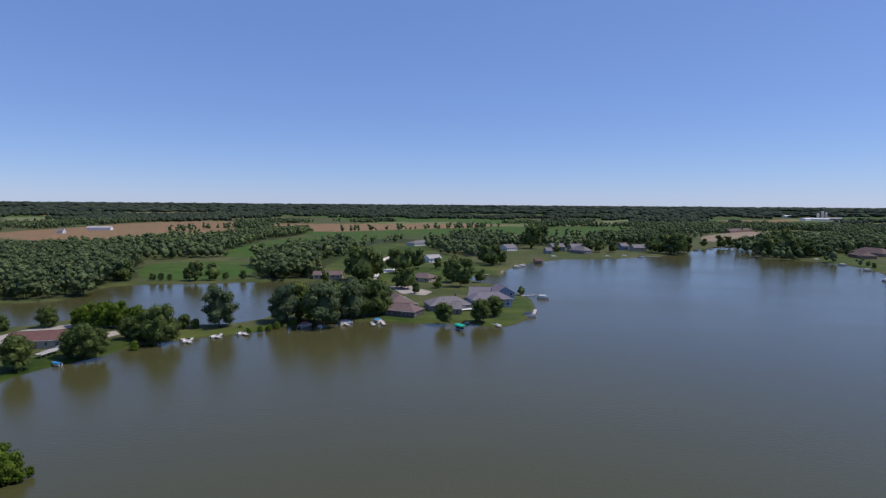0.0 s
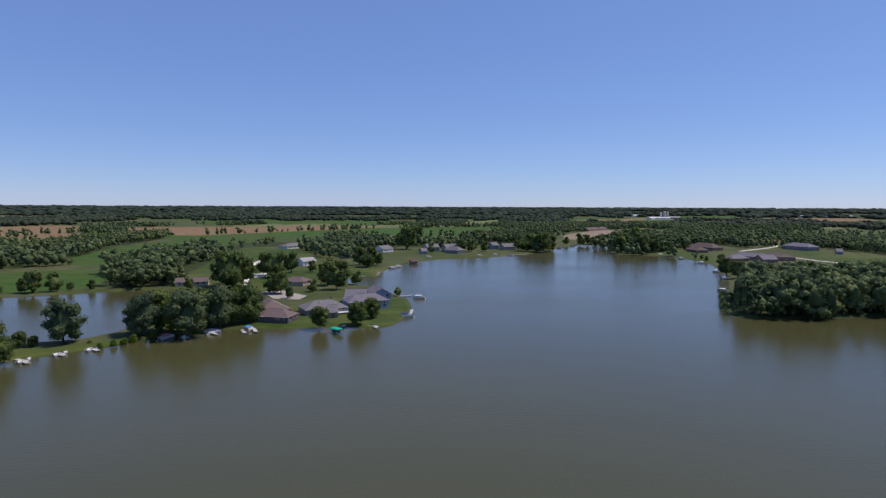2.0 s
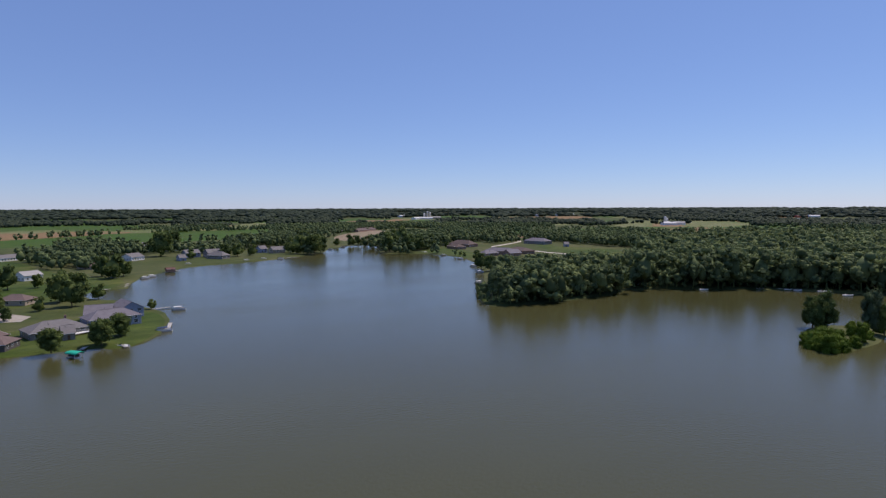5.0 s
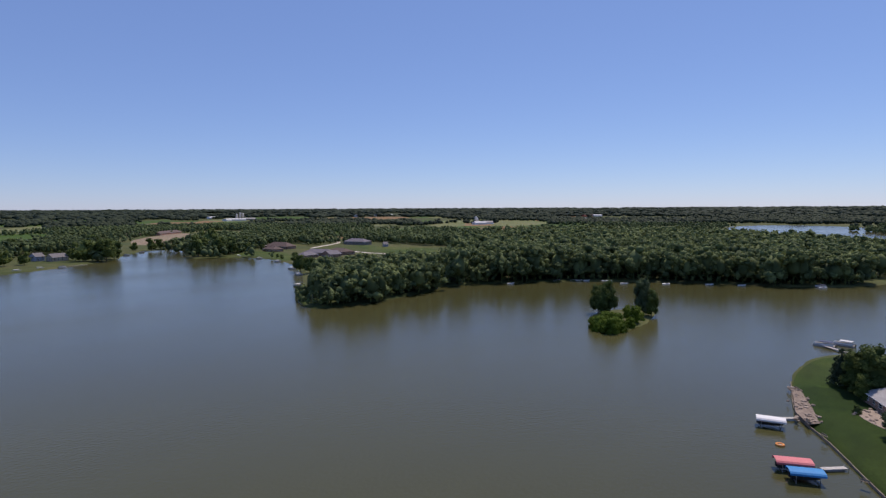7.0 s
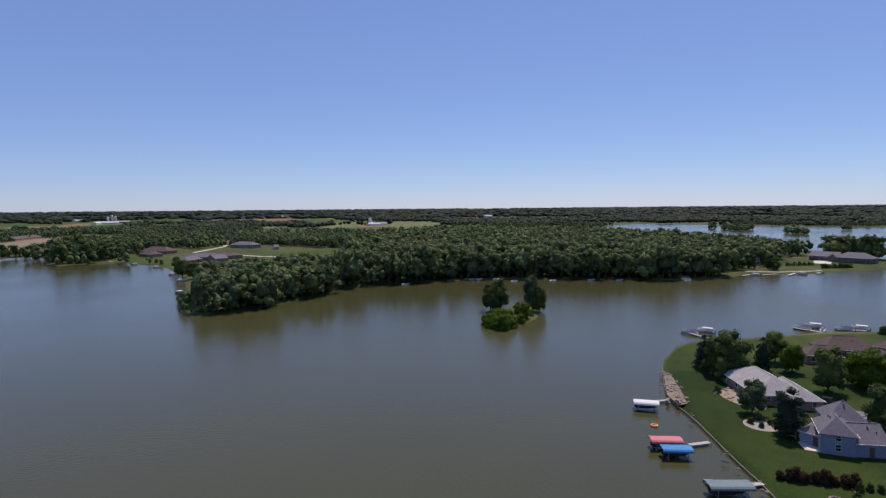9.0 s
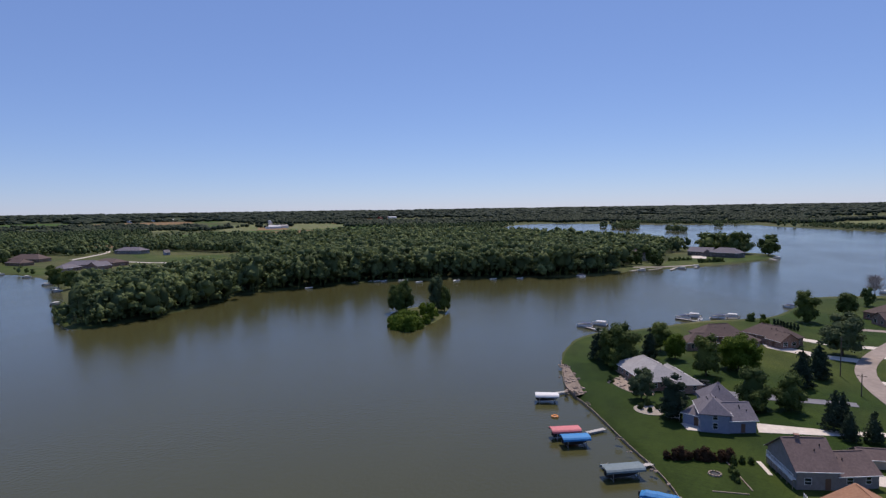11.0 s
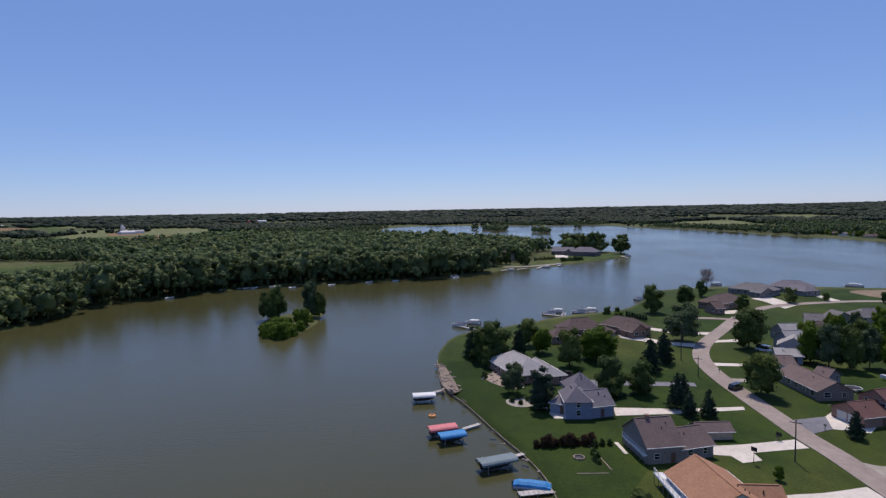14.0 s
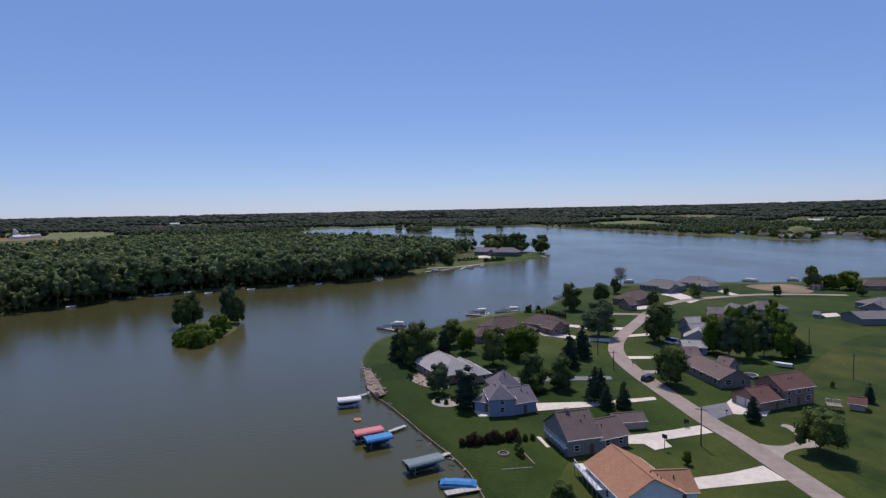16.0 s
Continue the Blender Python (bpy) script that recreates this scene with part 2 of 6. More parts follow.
M["seat"] = plain_mat("tan_vinyl_seat", (0.4, 0.36, 0.3), (0.5, 0.45, 0.38), 4, 0.6, bumpy=0, vary=0)
M["pole"] = plain_mat("utility_pole_wood", (0.10, 0.075, 0.06), (0.17, 0.13, 0.10), 4, 0.9, stretch=(1, 1, 0.1), vary=0)
for key, a, b2 in (("cv_white", (0.68, 0.68, 0.68), (0.76, 0.76, 0.75)), ("cv_red", (0.58, 0.15, 0.17), (0.68, 0.22, 0.23)), ("cv_blue", (0.025, 0.20, 0.48), (0.05, 0.27, 0.58)),
        ("cv_grey", (0.13, 0.18, 0.20), (0.19, 0.25, 0.27)), ("cv_green", (0.01, 0.33, 0.22), (0.02, 0.42, 0.28)), ("cv_navy", (0.02, 0.035, 0.10), (0.035, 0.055, 0.14)), ("cv_orange", (0.7, 0.25, 0.06), (0.8, 0.34, 0.1))):
    M[key] = plain_mat(key.replace("cv_", "canvas_"), a, b2, 1.5, 0.65, bumpy=0.3, vary=0)


def glass_mat():
    m, N, L, b = material("window_glass", 0.08, spec=0.7)
    b.inputs["Base Color"].default_value = (0.018, 0.022, 0.028, 1)
    return m


def paint_mat(name, col):
    m, N, L, b = material(name, 0.3, spec=0.5)
    v = coords(N, L, True)
    L.new(ramp_of(N, L, noise_of(N, L, v, 3, 3), [(0.3, col), (0.7, tuple(x * 1.15 for x in col))]), b.inputs["Base Color"])
    b.inputs["Coat Weight"].default_value = 0.5
    return m


M["glass"] = glass_mat()
M["car_dark"], M["car_white"], M["car_red"] = paint_mat("dark_car_paint", (0.015, 0.017, 0.022)), paint_mat("white_car_paint", (0.65, 0.65, 0.66)), paint_mat("red_car_paint", (0.25, 0.02, 0.02))


from mathutils.geometry import delaunay_2d_cdt as delaunay


# ---- shape helpers ----
def obj(name, bm, mat, parent=None, label=""):
    me = bpy.data.meshes.new(name)
    bm.to_mesh(me)
    bm.free()
    mats = mat if isinstance(mat, (list, tuple)) else [mat]
    for k in mats:
        me.materials.append(k)
    ob = new(name, me)
    if parent is not None:
        ob.parent = parent
    if label:
        ob["label"] = label
    return ob


def part(name, bm, mat, parent, label=""):
    return obj(name, bm, mat, parent, label)


def mesh_of(name, verts, faces, mats, index=None):
    me = bpy.data.meshes.new(name)
    me.from_pydata(verts, [], faces)
    for k in mats:
        me.materials.append(k)
    if index is not None:
        me.polygons.foreach_set("material_index", index)
    me.update()
    return me


def thing(name, label, category, x, y, z=0.0, turn=0.0, group=""):
    e = new(name)
    e.empty_display_size = 0.5
    e.matrix_basis = pose(x, y, z, 0, 0, turn)
    return tagged(e, label, category, group)


def add_box(bm, x0, y0, z0, x1, y1, z1, bevel=0.0):
    r = bmesh.ops.create_cube(bm, size=1)
    for v in r["verts"]:
        v.co = ((x0 + x1) / 2 + v.co.x * (x1 - x0), (y0 + y1) / 2 + v.co.y * (y1 - y0), (z0 + z1) / 2 + v.co.z * (z1 - z0))
    if bevel:
        edges = list({e for v in r["verts"] for e in v.link_edges})
        bmesh.ops.bevel(bm, geom=edges, offset=bevel, segments=1, affect="EDGES")
    return bm


def box(x0, y0, z0, x1, y1, z1, bevel=0.0):
    return add_box(bmesh.new(), x0, y0, z0, x1, y1, z1, bevel)


def add_rod(bm, a, b, r0, r1=None, seg=8):
    a, b = Vector(a), Vector(b)
    m = Matrix.Translation((a + b) / 2) @ (b - a).to_track_quat("Z", "Y").to_matrix().to_4x4()
    bmesh.ops.create_cone(bm, cap_ends=True, segments=seg, radius1=r0, radius2=r0 if r1 is None else r1, depth=(b - a).length, matrix=m)
    return bm


def rod(a, b, r0, r1=None, seg=8):
    return add_rod(bmesh.new(), a, b, r0, r1, seg)


def smooth_loop(pts, spacing, wobble, closed=True):
    """Rounds a coarse outline, resamples it and roughens it."""
    p = [Vector((*q, 0)) for q in pts]
    for _ in range(2):
        q, n = [], len(p)
        for i in range(n if closed else n - 1):
            a, b = p[i], p[(i + 1) % n]
            q += [a.lerp(b, 0.25), a.lerp(b, 0.75)]
        p = q if closed else [p[0]] + q + [p[-1]]
    out, n = [], len(p)
    for i in range(n if closed else n - 1):
        a, b = p[i], p[(i + 1) % n]
        step = spacing * max(1.0, a.length / 250)
        k = max(1, int((b - a).length / step))
        for j in range(k):
            c = a.lerp(b, j / k)
            w = wobble * max(1.0, c.length / 500)
            out.append((c.x + w * (noise.noise(c * 0.09) + 0.6 * noise.noise(c * 0.35)), c.y + w * (noise.noise(c * 0.09 + Vector((31, 7, 0))) + 0.6 * noise.noise(c * 0.35 + Vector((3, 17, 0))))))
    if not closed:
        out.append((p[-1].x, p[-1].y))
    return out


def inside(px, py, loop):
    """Which of the points lie in the loop (arrays)."""
    res = np.zeros(len(px), bool)
    a = np.array(loop)
    b = np.roll(a, -1, axis=0)
    for (x0, y0), (x1, y1) in zip(a, b):
        if y0 == y1:
            continue
        hit = ((y0 > py) != (y1 > py)) & (px < (x1 - x0) * (py - y0) / (y1 - y0) + x0)
        res ^= hit
    return res


def rise(r):
    k = np.clip((np.asarray(r, float) - 2000) / 2850, 0, 1)
    return 41 * k * k * (3 - 2 * k)


def ridge(x, y):
    """A low wooded ridge on the south-eastern skyline."""
    a, r = np.degrees(np.arctan2(x, y)), np.hypot(x, y)
    k, q = np.clip((a - 116) / 18, 0, 1), np.clip((r - 2600) / 2000, 0, 1)
    return 9 * k * k * (3 - 2 * k) * q * q * (3 - 2 * q)


# ---- land and water outlines ----
LAKE = [(-60.0, -260.0), (-95.0, -60.0), (-110.0, 40.0), (-125.0, 85.0),
    (-130.8, 155.9), (-131.9, 169.6), (-131.4, 183.3), (-122.9, 193.0), (-119.5, 202.0), (-116.5, 217.0), (-106.8, 223.8), (-98.3, 229.9), (-79.2, 241.0), (-65.9, 254.0), (-47.3, 262.2),
    ]
LAKE += [(-37.6, 266.5), (-21.6, 264.5), (-3.3, 261.3), (12.2, 263.2), (24.2, 252.6), (35.8, 265.4), (45.1, 288.2), (50.8, 313.3), (50.7, 342.6), (43.0, 360.2), (40.3, 385.4),
    (30.5, 395.9), (19.6, 413.2), (21.7, 439.8), (37.0, 447.9), (46.8, 444.9), (50.5, 471.8), (62.7, 507.3), (90.2, 555.0), (124.0, 586.9), (159.2, 589.8), (213.5, 613.7), (255.9, 645.2), (285.6, 670.6), (307.6, 714.4),
    ]
LAKE += [(343.5, 755.4), (382.4, 774.6), (405.9, 761.9), (343.8, 638.7), (331.3, 604.2), (353.9, 587.6), (370.6, 589.4), (383.8, 537.7), (361.1, 466.3), (315.5, 398.5),
    (275.1, 342.6), (246.0, 312.6), (225.8, 290.9), (200.9, 250.2), (209.2, 239.7), (243.0, 234.3), (273.6, 235.8), (300.8, 236.4), (315.7, 244.6)]
LAKE += [(320.1, 238.1), (333.6, 234.9), (357.6, 217.4), (387.8, 192.1), (414.9, 153.2), (438.0, 92.0), (457.9, 28.9), (483.8, 12.5), (502.7, -0.8),
    (520.1, 0.1), (524.0, -25.6), (543.7, -53.3), (576.8, -85.0), (621.3, -122.3), (661.9, -146.7), (697.7, -147.7), (714.2, -126.5), (781.5, -84.6), (865.4, -26.0), (956.0, 54.9),
    ]
LAKE += [(1066.8, 153.9), (1312.7, 289.9), (1801.7, 362.6), (1982.0, 208.0), (1805.6, 49.8), (1762.7, -88.6), (1745.3, -190.1), (1716.4, -304.9), (1476.9, -342.4), (1285.2, -444.5),
    (1003.8, -477.8), (925.4, -505.9), (831.7, -513.7), (799.5, -550.9), (864.6, -630.9), (812.1, -666.1), (1100.0, -1400.0), (700.0, -1100.0), (420.0, -520.0)]
LAKE += [(396.8, -326.3), (392.5, -267.0), (380.6, -247.3), (388.4, -208.8), (397.8, -177.6), (395.0, -144.5), (385.3, -117.8), (379.9, -101.0), (363.4, -89.4), (321.2, -73.8),
    (300.2, -55.8), (293.5, -34.1), (272.7, -12.8), (253.8, 8.2), (251.3, 15.5), (242.0, 20.9), (222.6, 23.1), (205.9, 23.1), (173.9, 18.7), (165.5, 14.8), (157.3, 10.2),
    (146.1, 5.3), (132.8, -0.4), (123.1, -5.2), (114.4, -8.4), (107.7, -9.6), (99.3, -11.0), (70.0, -34.0), (66.0, -90.0), (60.0, -260.0)]
POND = [(-232.7, 250.2), (-199.7, 239.9), (-188.3, 243.7), (-179.0, 247.5), (-169.9, 263.9), (-145.4, 271.7), (-122.9, 258.0), (-107.8, 252.5), (-91.5, 255.5), (-81.5, 272.9), (-75.7, 316.6),
    (-66.9, 371.6), (-91.1, 397.6), (-123.5, 401.6), (-161.1, 387.8), (-189.4, 383.4), (-214.1, 373.9), (-211.7, 340.3), (-208.0, 314.1), (-220.9, 306.2), (-251.4, 303.1), (-269.7, 290.5)]
ISLAND = [(246.4, 107.5), (239.5, 95.1), (249.3, 88.8), (267.4, 88.3), (295.3, 91.3), (312.3, 102.5), (297.2, 113.0), (280.4, 120.0)]
ISLETS = [[(1529.4, 72.1), (1477.9, 52.5), (1607.1, 58.5), (1618.4, 76.2)], [(1436.4, 45.5), (1368.0, -12.5), (1510.5, -25.7), (1598.0, 44.2)],
    [(1271.7, -71.1), (1223.5, -106.6), (1375.7, -120.0), (1398.8, -81.0)], [(1489.6, -191.3), (1480.7, -204.7), (1564.6, -216.3), (1574.4, -202.2)]]

shores = [(smooth_loop(LAKE, 3.0, 0.8), False), (smooth_loop(POND, 4.0, 1.2), False), (smooth_loop(ISLAND, 2.0, 0.8), True)]
shores += [(smooth_loop(i, 10.0, 3.0), True) for i in ISLETS]


def is_water(px, py):
    w = inside(px, py, shores[0][0]) | inside(px, py, shores[1][0])
    for loop, land in shores[2:]:
        w &= ~inside(px, py, loop)
    return w


# zones of the ground: (name, material, label, outline)
ZONES = []


def zone(*spec):
    ZONES.append(spec)


zone("stubble_field", "stubble", "wide brown harvested grain field", [(-728.0, 884.5), (-769.6, 1006.9), (-763.7, 1180.4), (-806.3, 1550.5), (-657.8, 1758.9), (-498.0, 1486.0), (-474.4, 1267.6), (-505.7, 1029.3), (-465.6, 831.5), (-481.8, 754.9), (-598.9, 814.1)])
zone("stubble_field", "stubble", "long brown grain field before distant woods", [(-491.3, 1532.7), (-371.4, 1561.7), (-129.1, 1572.6), (51.5, 1484.0), (140.2, 1444.5), (-100.1, 1220.2), (-234.5, 1073.5), (-325.7, 1265.6)])
zone("crop_field", "crop", "bright green crop field beside the pond", [(-222.0, 412.9), (-252.8, 488.5), (-232.8, 524.5), (-172.0, 534.8), (-134.7, 411.9), (-185.1, 390.4)])
zone("crop_field", "crop", "sloping green crop field beyond a hedge", [(-235.6, 589.5), (-254.9, 781.9), (-213.5, 977.0), (-126.9, 1048.2), (-77.5, 944.5), (-131.4, 773.5), (-169.0, 609.3), (-185.1, 550.5)])
zone("crop_field", "crop", "long green crop field behind the houses", [(-225.0, 1053.5), (-75.8, 1210.8), (157.0, 1393.6), (461.1, 1454.3), (430.0, 1259.0), (303.6, 1053.5), (92.0, 985.6), (-62.5, 999.3)])
zone("crop_field", "pale", "light green field between distant woods", [(493.9, 1948.4), (753.7, 2310.1), (524.5, 1630.1), (374.0, 1473.8)])
zone("meadow_field", "lawn_pale", "mown grass among houses and trees", [(-99.5, 464.9), (-98.9, 582.1), (-101.6, 776.9), (-50.4, 806.3), (-16.5, 704.7), (8.9, 560.8), (48.1, 511.0), (48.6, 467.0), (19.2, 421.4), (-8.8, 380.9), (-55.2, 392.2)])
zone("lakeside_lawn", "lawn_pale", "bright mown lawn on the lakeside point", [(-38.4, 272.3), (-24.9, 304.1), (5.3, 324.0), (29.4, 346.1), (46.2, 332.0), (47.7, 305.6), (43.1, 284.3), (34.4, 264.3), (24.2, 252.7), (12.1, 262.2), (-3.3, 260.3), (-21.6, 263.4)])
zone("building_site", "soil", "bare pale ground before low brown buildings", [(409.1, 930.8), (500.6, 1103.1), (677.1, 1274.2), (679.5, 1222.5), (486.3, 897.2), (416.9, 862.0)])
zone("meadow_field", "pale", "pale green meadow by the cove", [(605.8, 1119.0), (854.6, 1425.8), (783.7, 1190.8), (738.5, 1058.8), (581.5, 968.7), (525.6, 961.3)])
zone("meadow_field", "lawn_pale", "open green meadow behind the wooded point", [(669.9, 711.5), (525.7, 537.3), (512.2, 476.5), (471.2, 377.9), (410.0, 316.8), (551.7, 425.1), (613.1, 496.6), (594.6, 553.3), (584.9, 575.8)])
zone("lakeside_lawn", "lawn_pale", "mown grass on the narrow pond dam", [(-106.1, 222.4), (-87.7, 231.9), (-74.1, 239.9), (-72.6, 251.4), (-88.1, 246.1), (-103.4, 242.1), (-114.5, 241.7)])
zone("lakeside_lawn", "lawn", "mown grass around a lakeside house", [(-131.8, 163.2), (-130.7, 182.4), (-122.4, 192.2), (-118.6, 200.5), (-115.7, 215.6), (-127.1, 226.5), (-136.5, 211.4), (-139.5, 189.6), (-144.7, 179.5)])
zone("lakeside_lawn", "lawn_pale", "bright grass on the tip of the point", [(251.2, 317.9), (233.7, 298.8), (222.4, 284.9), (205.4, 256.3), (224.8, 274.4), (256.3, 314.2)])
zone("lakeside_lawn", "lawn_pale", "green lakeside lawn before brown houses", [(380.8, 599.1), (390.7, 547.4), (365.2, 473.5), (416.8, 527.6), (459.1, 643.2), (413.3, 650.2)])
zone("crop_field", "crop", "flat green field near the horizon", [(1704.8, 2541.1), (1982.7, 2460.6), (1798.6, 2146.0), (1585.7, 2047.8), (1471.3, 2240.0)])
zone("stubble_field", "stubble", "brown field near the horizon", [(1828.6, 2225.0), (2269.5, 2037.6), (2073.1, 1760.9), (1803.4, 1845.0), (1657.3, 1977.3)])
zone("crop_field", "pale", "pale field behind the forest", [(1679.4, 1104.4), (2069.6, 1154.8), (1907.5, 970.1), (1613.1, 851.2), (1414.5, 896.7)])
zone("crop_field", "pale", "pale dry field near a white farm", [(1470.2, 1203.4), (1785.0, 1285.9), (1429.9, 1011.3), (1246.1, 983.0)])
zone("lakeside_lawn", "lawn_pale", "green lawn on the far peninsula", [(529.4, -25.9), (549.9, -53.9), (584.6, -86.1), (624.0, -122.8), (659.5, -139.6), (674.6, -119.5), (663.4, -71.7), (598.8, -34.1)])
zone("crop_field", "pale", "pale field beyond the far shore", [(1897.2, -543.1), (2096.9, -787.9), (1659.9, -706.6), (1508.9, -521.9), (1556.9, -461.1)])
zone("crop_field", "pale", "pale fields below the horizon", [(2438.3, -1037.9), (2480.7, -1254.8), (2194.6, -1176.5), (2147.5, -978.6)])
zone("mown_field", "pale", "steep pale green field above the far shore", [(1091.1, -702.4), (1334.8, -864.5), (1311.4, -892.0), (1028.9, -706.4)])
zone("building_site", "soil", "bare reddish earth by the water", [(364.1, -203.1), (372.4, -219.1), (367.7, -242.7), (344.1, -237.8), (329.0, -227.4), (331.7, -212.2)])
zone("meadow_field", "field", "rough pale green grass beside the street", [(158.3, -103.4), (186.2, -129.2), (216.0, -163.1), (232.7, -199.8), (177.2, -208.8), (56.9, -94.7), (93.0, -82.9), (100.2, -80.7), (114.3, -79.8), (122.9, -89.6), (140.3, -97.7)])
zone("lakeside_lawn", "lush", "deep green watered lawn along the seawall", [(197.5, 21.6), (201.5, 10.7), (196.7, -5.1), (190.2, -18.1), (165.3, -33.8), (146.3, -43.2), (116.3, -29.5), (100.6, -20.4), (91.9, -13.0), (105.2, -9.8), (112.3, -8.3), (120.2, -5.5), (129.6, -0.9), (142.6, 4.6), (153.9, 9.7), (162.4, 14.0), (170.6, 17.7)])
zone("neighbourhood_lawn", "lawn", "wide mown lawns between the houses", [(199.7, 22.0), (216.6, 22.0), (235.3, 19.6), (244.2, 13.9), (246.7, 7.5), (264.9, -12.4), (284.9, -33.1), (291.4, -53.6), (309.7, -71.8), (351.9, -87.2),
        (367.5, -99.2), (382.1, -139.8), (375.8, -202.0), (367.0, -246.0), (365.5, -297.6), (248.9, -265.7), (144.9, -186.9), (50.6, -84.7), (60.0, -120.0), (74.0, -36.0), (97.4, -11.2), (105.7, -9.9), (112.3, -8.7), (120.7, -5.6), (130.3, -0.9), (143.4, 4.6), (155.3, 9.8), (163.9, 14.1), (171.7, 17.8)])


def build_ground():
    zone_loops = [smooth_loop(z[3], 6.0, 0.5) for z in ZONES]
    pts, edges = [], []
    for loop in [s[0] for s in shores] + zone_loops:
        n0, n = len(pts), len(loop)
        pts += loop
        edges += [(n0 + i, n0 + (i + 1) % n) for i in range(n)]
    shore_n = sum(len(s[0]) for s in shores)
    rng = np.random.default_rng(3)
    r, ring = 14.0, []
    while r < 4900:
        k = 150
        a = (np.arange(k) + rng.random()) * 2 * math.pi / k
        ring.append(np.stack([r * np.sin(a), r * np.cos(a)], -1))
        r *= 1.055
    a = np.arange(150) * 2 * math.pi / 150
    ring.append(np.stack([4900 * np.sin(a), 4900 * np.cos(a)], -1))
    sp = np.array(shores[0][0] + shores[1][0])
    sp = sp[np.hypot(sp[:, 0], sp[:, 1]) < 1200]
    for off in (2.5, 6.0):                      # extra points either side of the shore
        t = np.roll(sp, -1, 0) - np.roll(sp, 1, 0)
        t /= np.maximum(np.linalg.norm(t, axis=1, keepdims=True), 1e-6)
        nrm = np.stack([-t[:, 1], t[:, 0]], -1)
        sc = np.maximum(1, np.linalg.norm(sp, axis=1, keepdims=True) / 250)
        ring += [sp + nrm * off * sc, sp - nrm * off * sc]
    extra = np.concatenate(ring)
    extra = extra[np.hypot(extra[:, 0], extra[:, 1]) < 4901]
    from_mathutils = [Vector(p) for p in pts] + [Vector((float(p[0]), float(p[1]))) for p in extra]
    out = delaunay(from_mathutils, edges, [], 0, 1e-4)
    V = np.array([(v.x, v.y) for v in out[0]])
    T = np.array([f for f in out[2] if len(f) == 3])
    wet = is_water(V[:, 0], V[:, 1])
    allshore = np.array([p for s in shores for p in s[0]])
    dist = np.full(len(V), 1e9)
    for i in range(0, len(V), 2000):
        q = V[i:i + 2000]
        d2 = ((q[:, None, 0] - allshore[None, :, 0]) ** 2 + (q[:, None, 1] - allshore[None, :, 1]) ** 2)
        dist[i:i + 2000] = np.sqrt(d2.min(1))
    rad = np.hypot(V[:, 0], V[:, 1])
    z = np.where(wet, -np.minimum(2.5, 0.1 + 0.5 * dist), np.minimum(1.0, 0.1 + 0.35 * dist)) + np.where(wet, 0, rise(rad) + ridge(V[:, 0], V[:, 1]))
    z = np.where(dist < 0.05, -0.05, z)
    cx, cy = V[T].mean(1).T
    which = np.full(len(T), -1)
    for i, loop in enumerate(zone_loops):
        which[inside(cx, cy, loop) & (which < 0)] = i
    wood = np.zeros(len(T), bool)
    for w in WOODS:
        wood |= inside(cx, cy, w[1])
    far = np.hypot(cx, cy)
    wood |= far > 3000
    # beyond the lake a patchwork of farm fields in long lots
    u, v = cx * 0.94 + cy * 0.34, cy * 0.94 - cx * 0.34
    lot = np.sin(np.floor(u / 330) * 127.1 + np.floor(v / 190) * 311.7) * 43758.5
    lot = lot - np.floor(lot)
    field = np.where(wood, 1, np.where((far < 1050) | ((cx > 900) & (cy < 700)), 0, np.select([lot < 0.38, lot < 0.62, lot < 0.78, lot < 0.9], [0, 2, 3, 4], 2)))
    verts = np.concatenate([V, z[:, None]], 1)
    for i in range(-1, len(ZONES)):
        pick = T[which == i]
        if not len(pick):
            continue
        used, inv = np.unique(pick, return_inverse=True)
        faces = inv.reshape(-1, 3)
        name, mat, label = ("ground", "meadow", "grassy open ground around a lake") if i < 0 else ZONES[i][:3]
        mats = [M[mat], M["floor"], M["crop"], M["pale"], M["stubble"]]
        me = mesh_of(name, verts[used].tolist(), faces.tolist(), mats, (field[which == i] * (i < 0)).astype(np.int32))
        me.polygons.foreach_set("use_smooth", np.ones(len(faces), bool))
        tagged(new(name, me), label, "ground" if i < 0 else "field", kind="structure")


# woods: (label, outline, tree height, spacing, level of detail)
WOODS = []


def wood(*spec):
    WOODS.append(spec)


wood("dense dark green wood on a lakeside point", [(204.0, 250.0), (207.7, 238.0), (240.1, 233.7), (268.9, 233.9), (298.6, 235.6), (338.0, 265.8), (345.0, 303.3), (313.6, 326.4), (266.8, 318.1)], 17, 7.5, 2)
wood("tall dense mixed forest along the lake shore", [(314.8, 243.0), (355.9, 216.4), (388.6, 192.5), (415.3, 163.2), (424.5, 129.0), (443.6, 70.9), (478.4, 16.8), (540.5, 4.1), (629.3, 39.7), (624.4, 99.6), (557.9, 207.1), (491.4, 267.9), (446.4, 338.8)], 20, 8.0, 2)
wood("unbroken canopy of the inner forest", [(446.4, 338.8), (491.4, 267.9), (557.9, 207.1), (624.4, 99.6), (629.3, 39.7), (551.2, 4.2), (740.7, 5.7), (909.0, 100.5), (976.1, 204.3), (1018.8, 374.4), (1024.5, 540.4), (908.6, 544.7), (656.2, 463.4)], 19, 12.0, 1)
wood("thin woods on the far peninsula", [(587.5, -3.0), (600.1, -29.5), (691.1, -38.2), (720.6, -63.8), (793.9, -39.3), (874.5, 41.8), (924.5, 97.9), (814.0, 86.4)], 15, 9.0, 1)
wood("dark grove behind a lakeside house", [(715.7, -78.9), (668.2, -111.7), (690.9, -125.8), (746.6, -110.2), (767.0, -83.1)], 18, 9.0, 1)
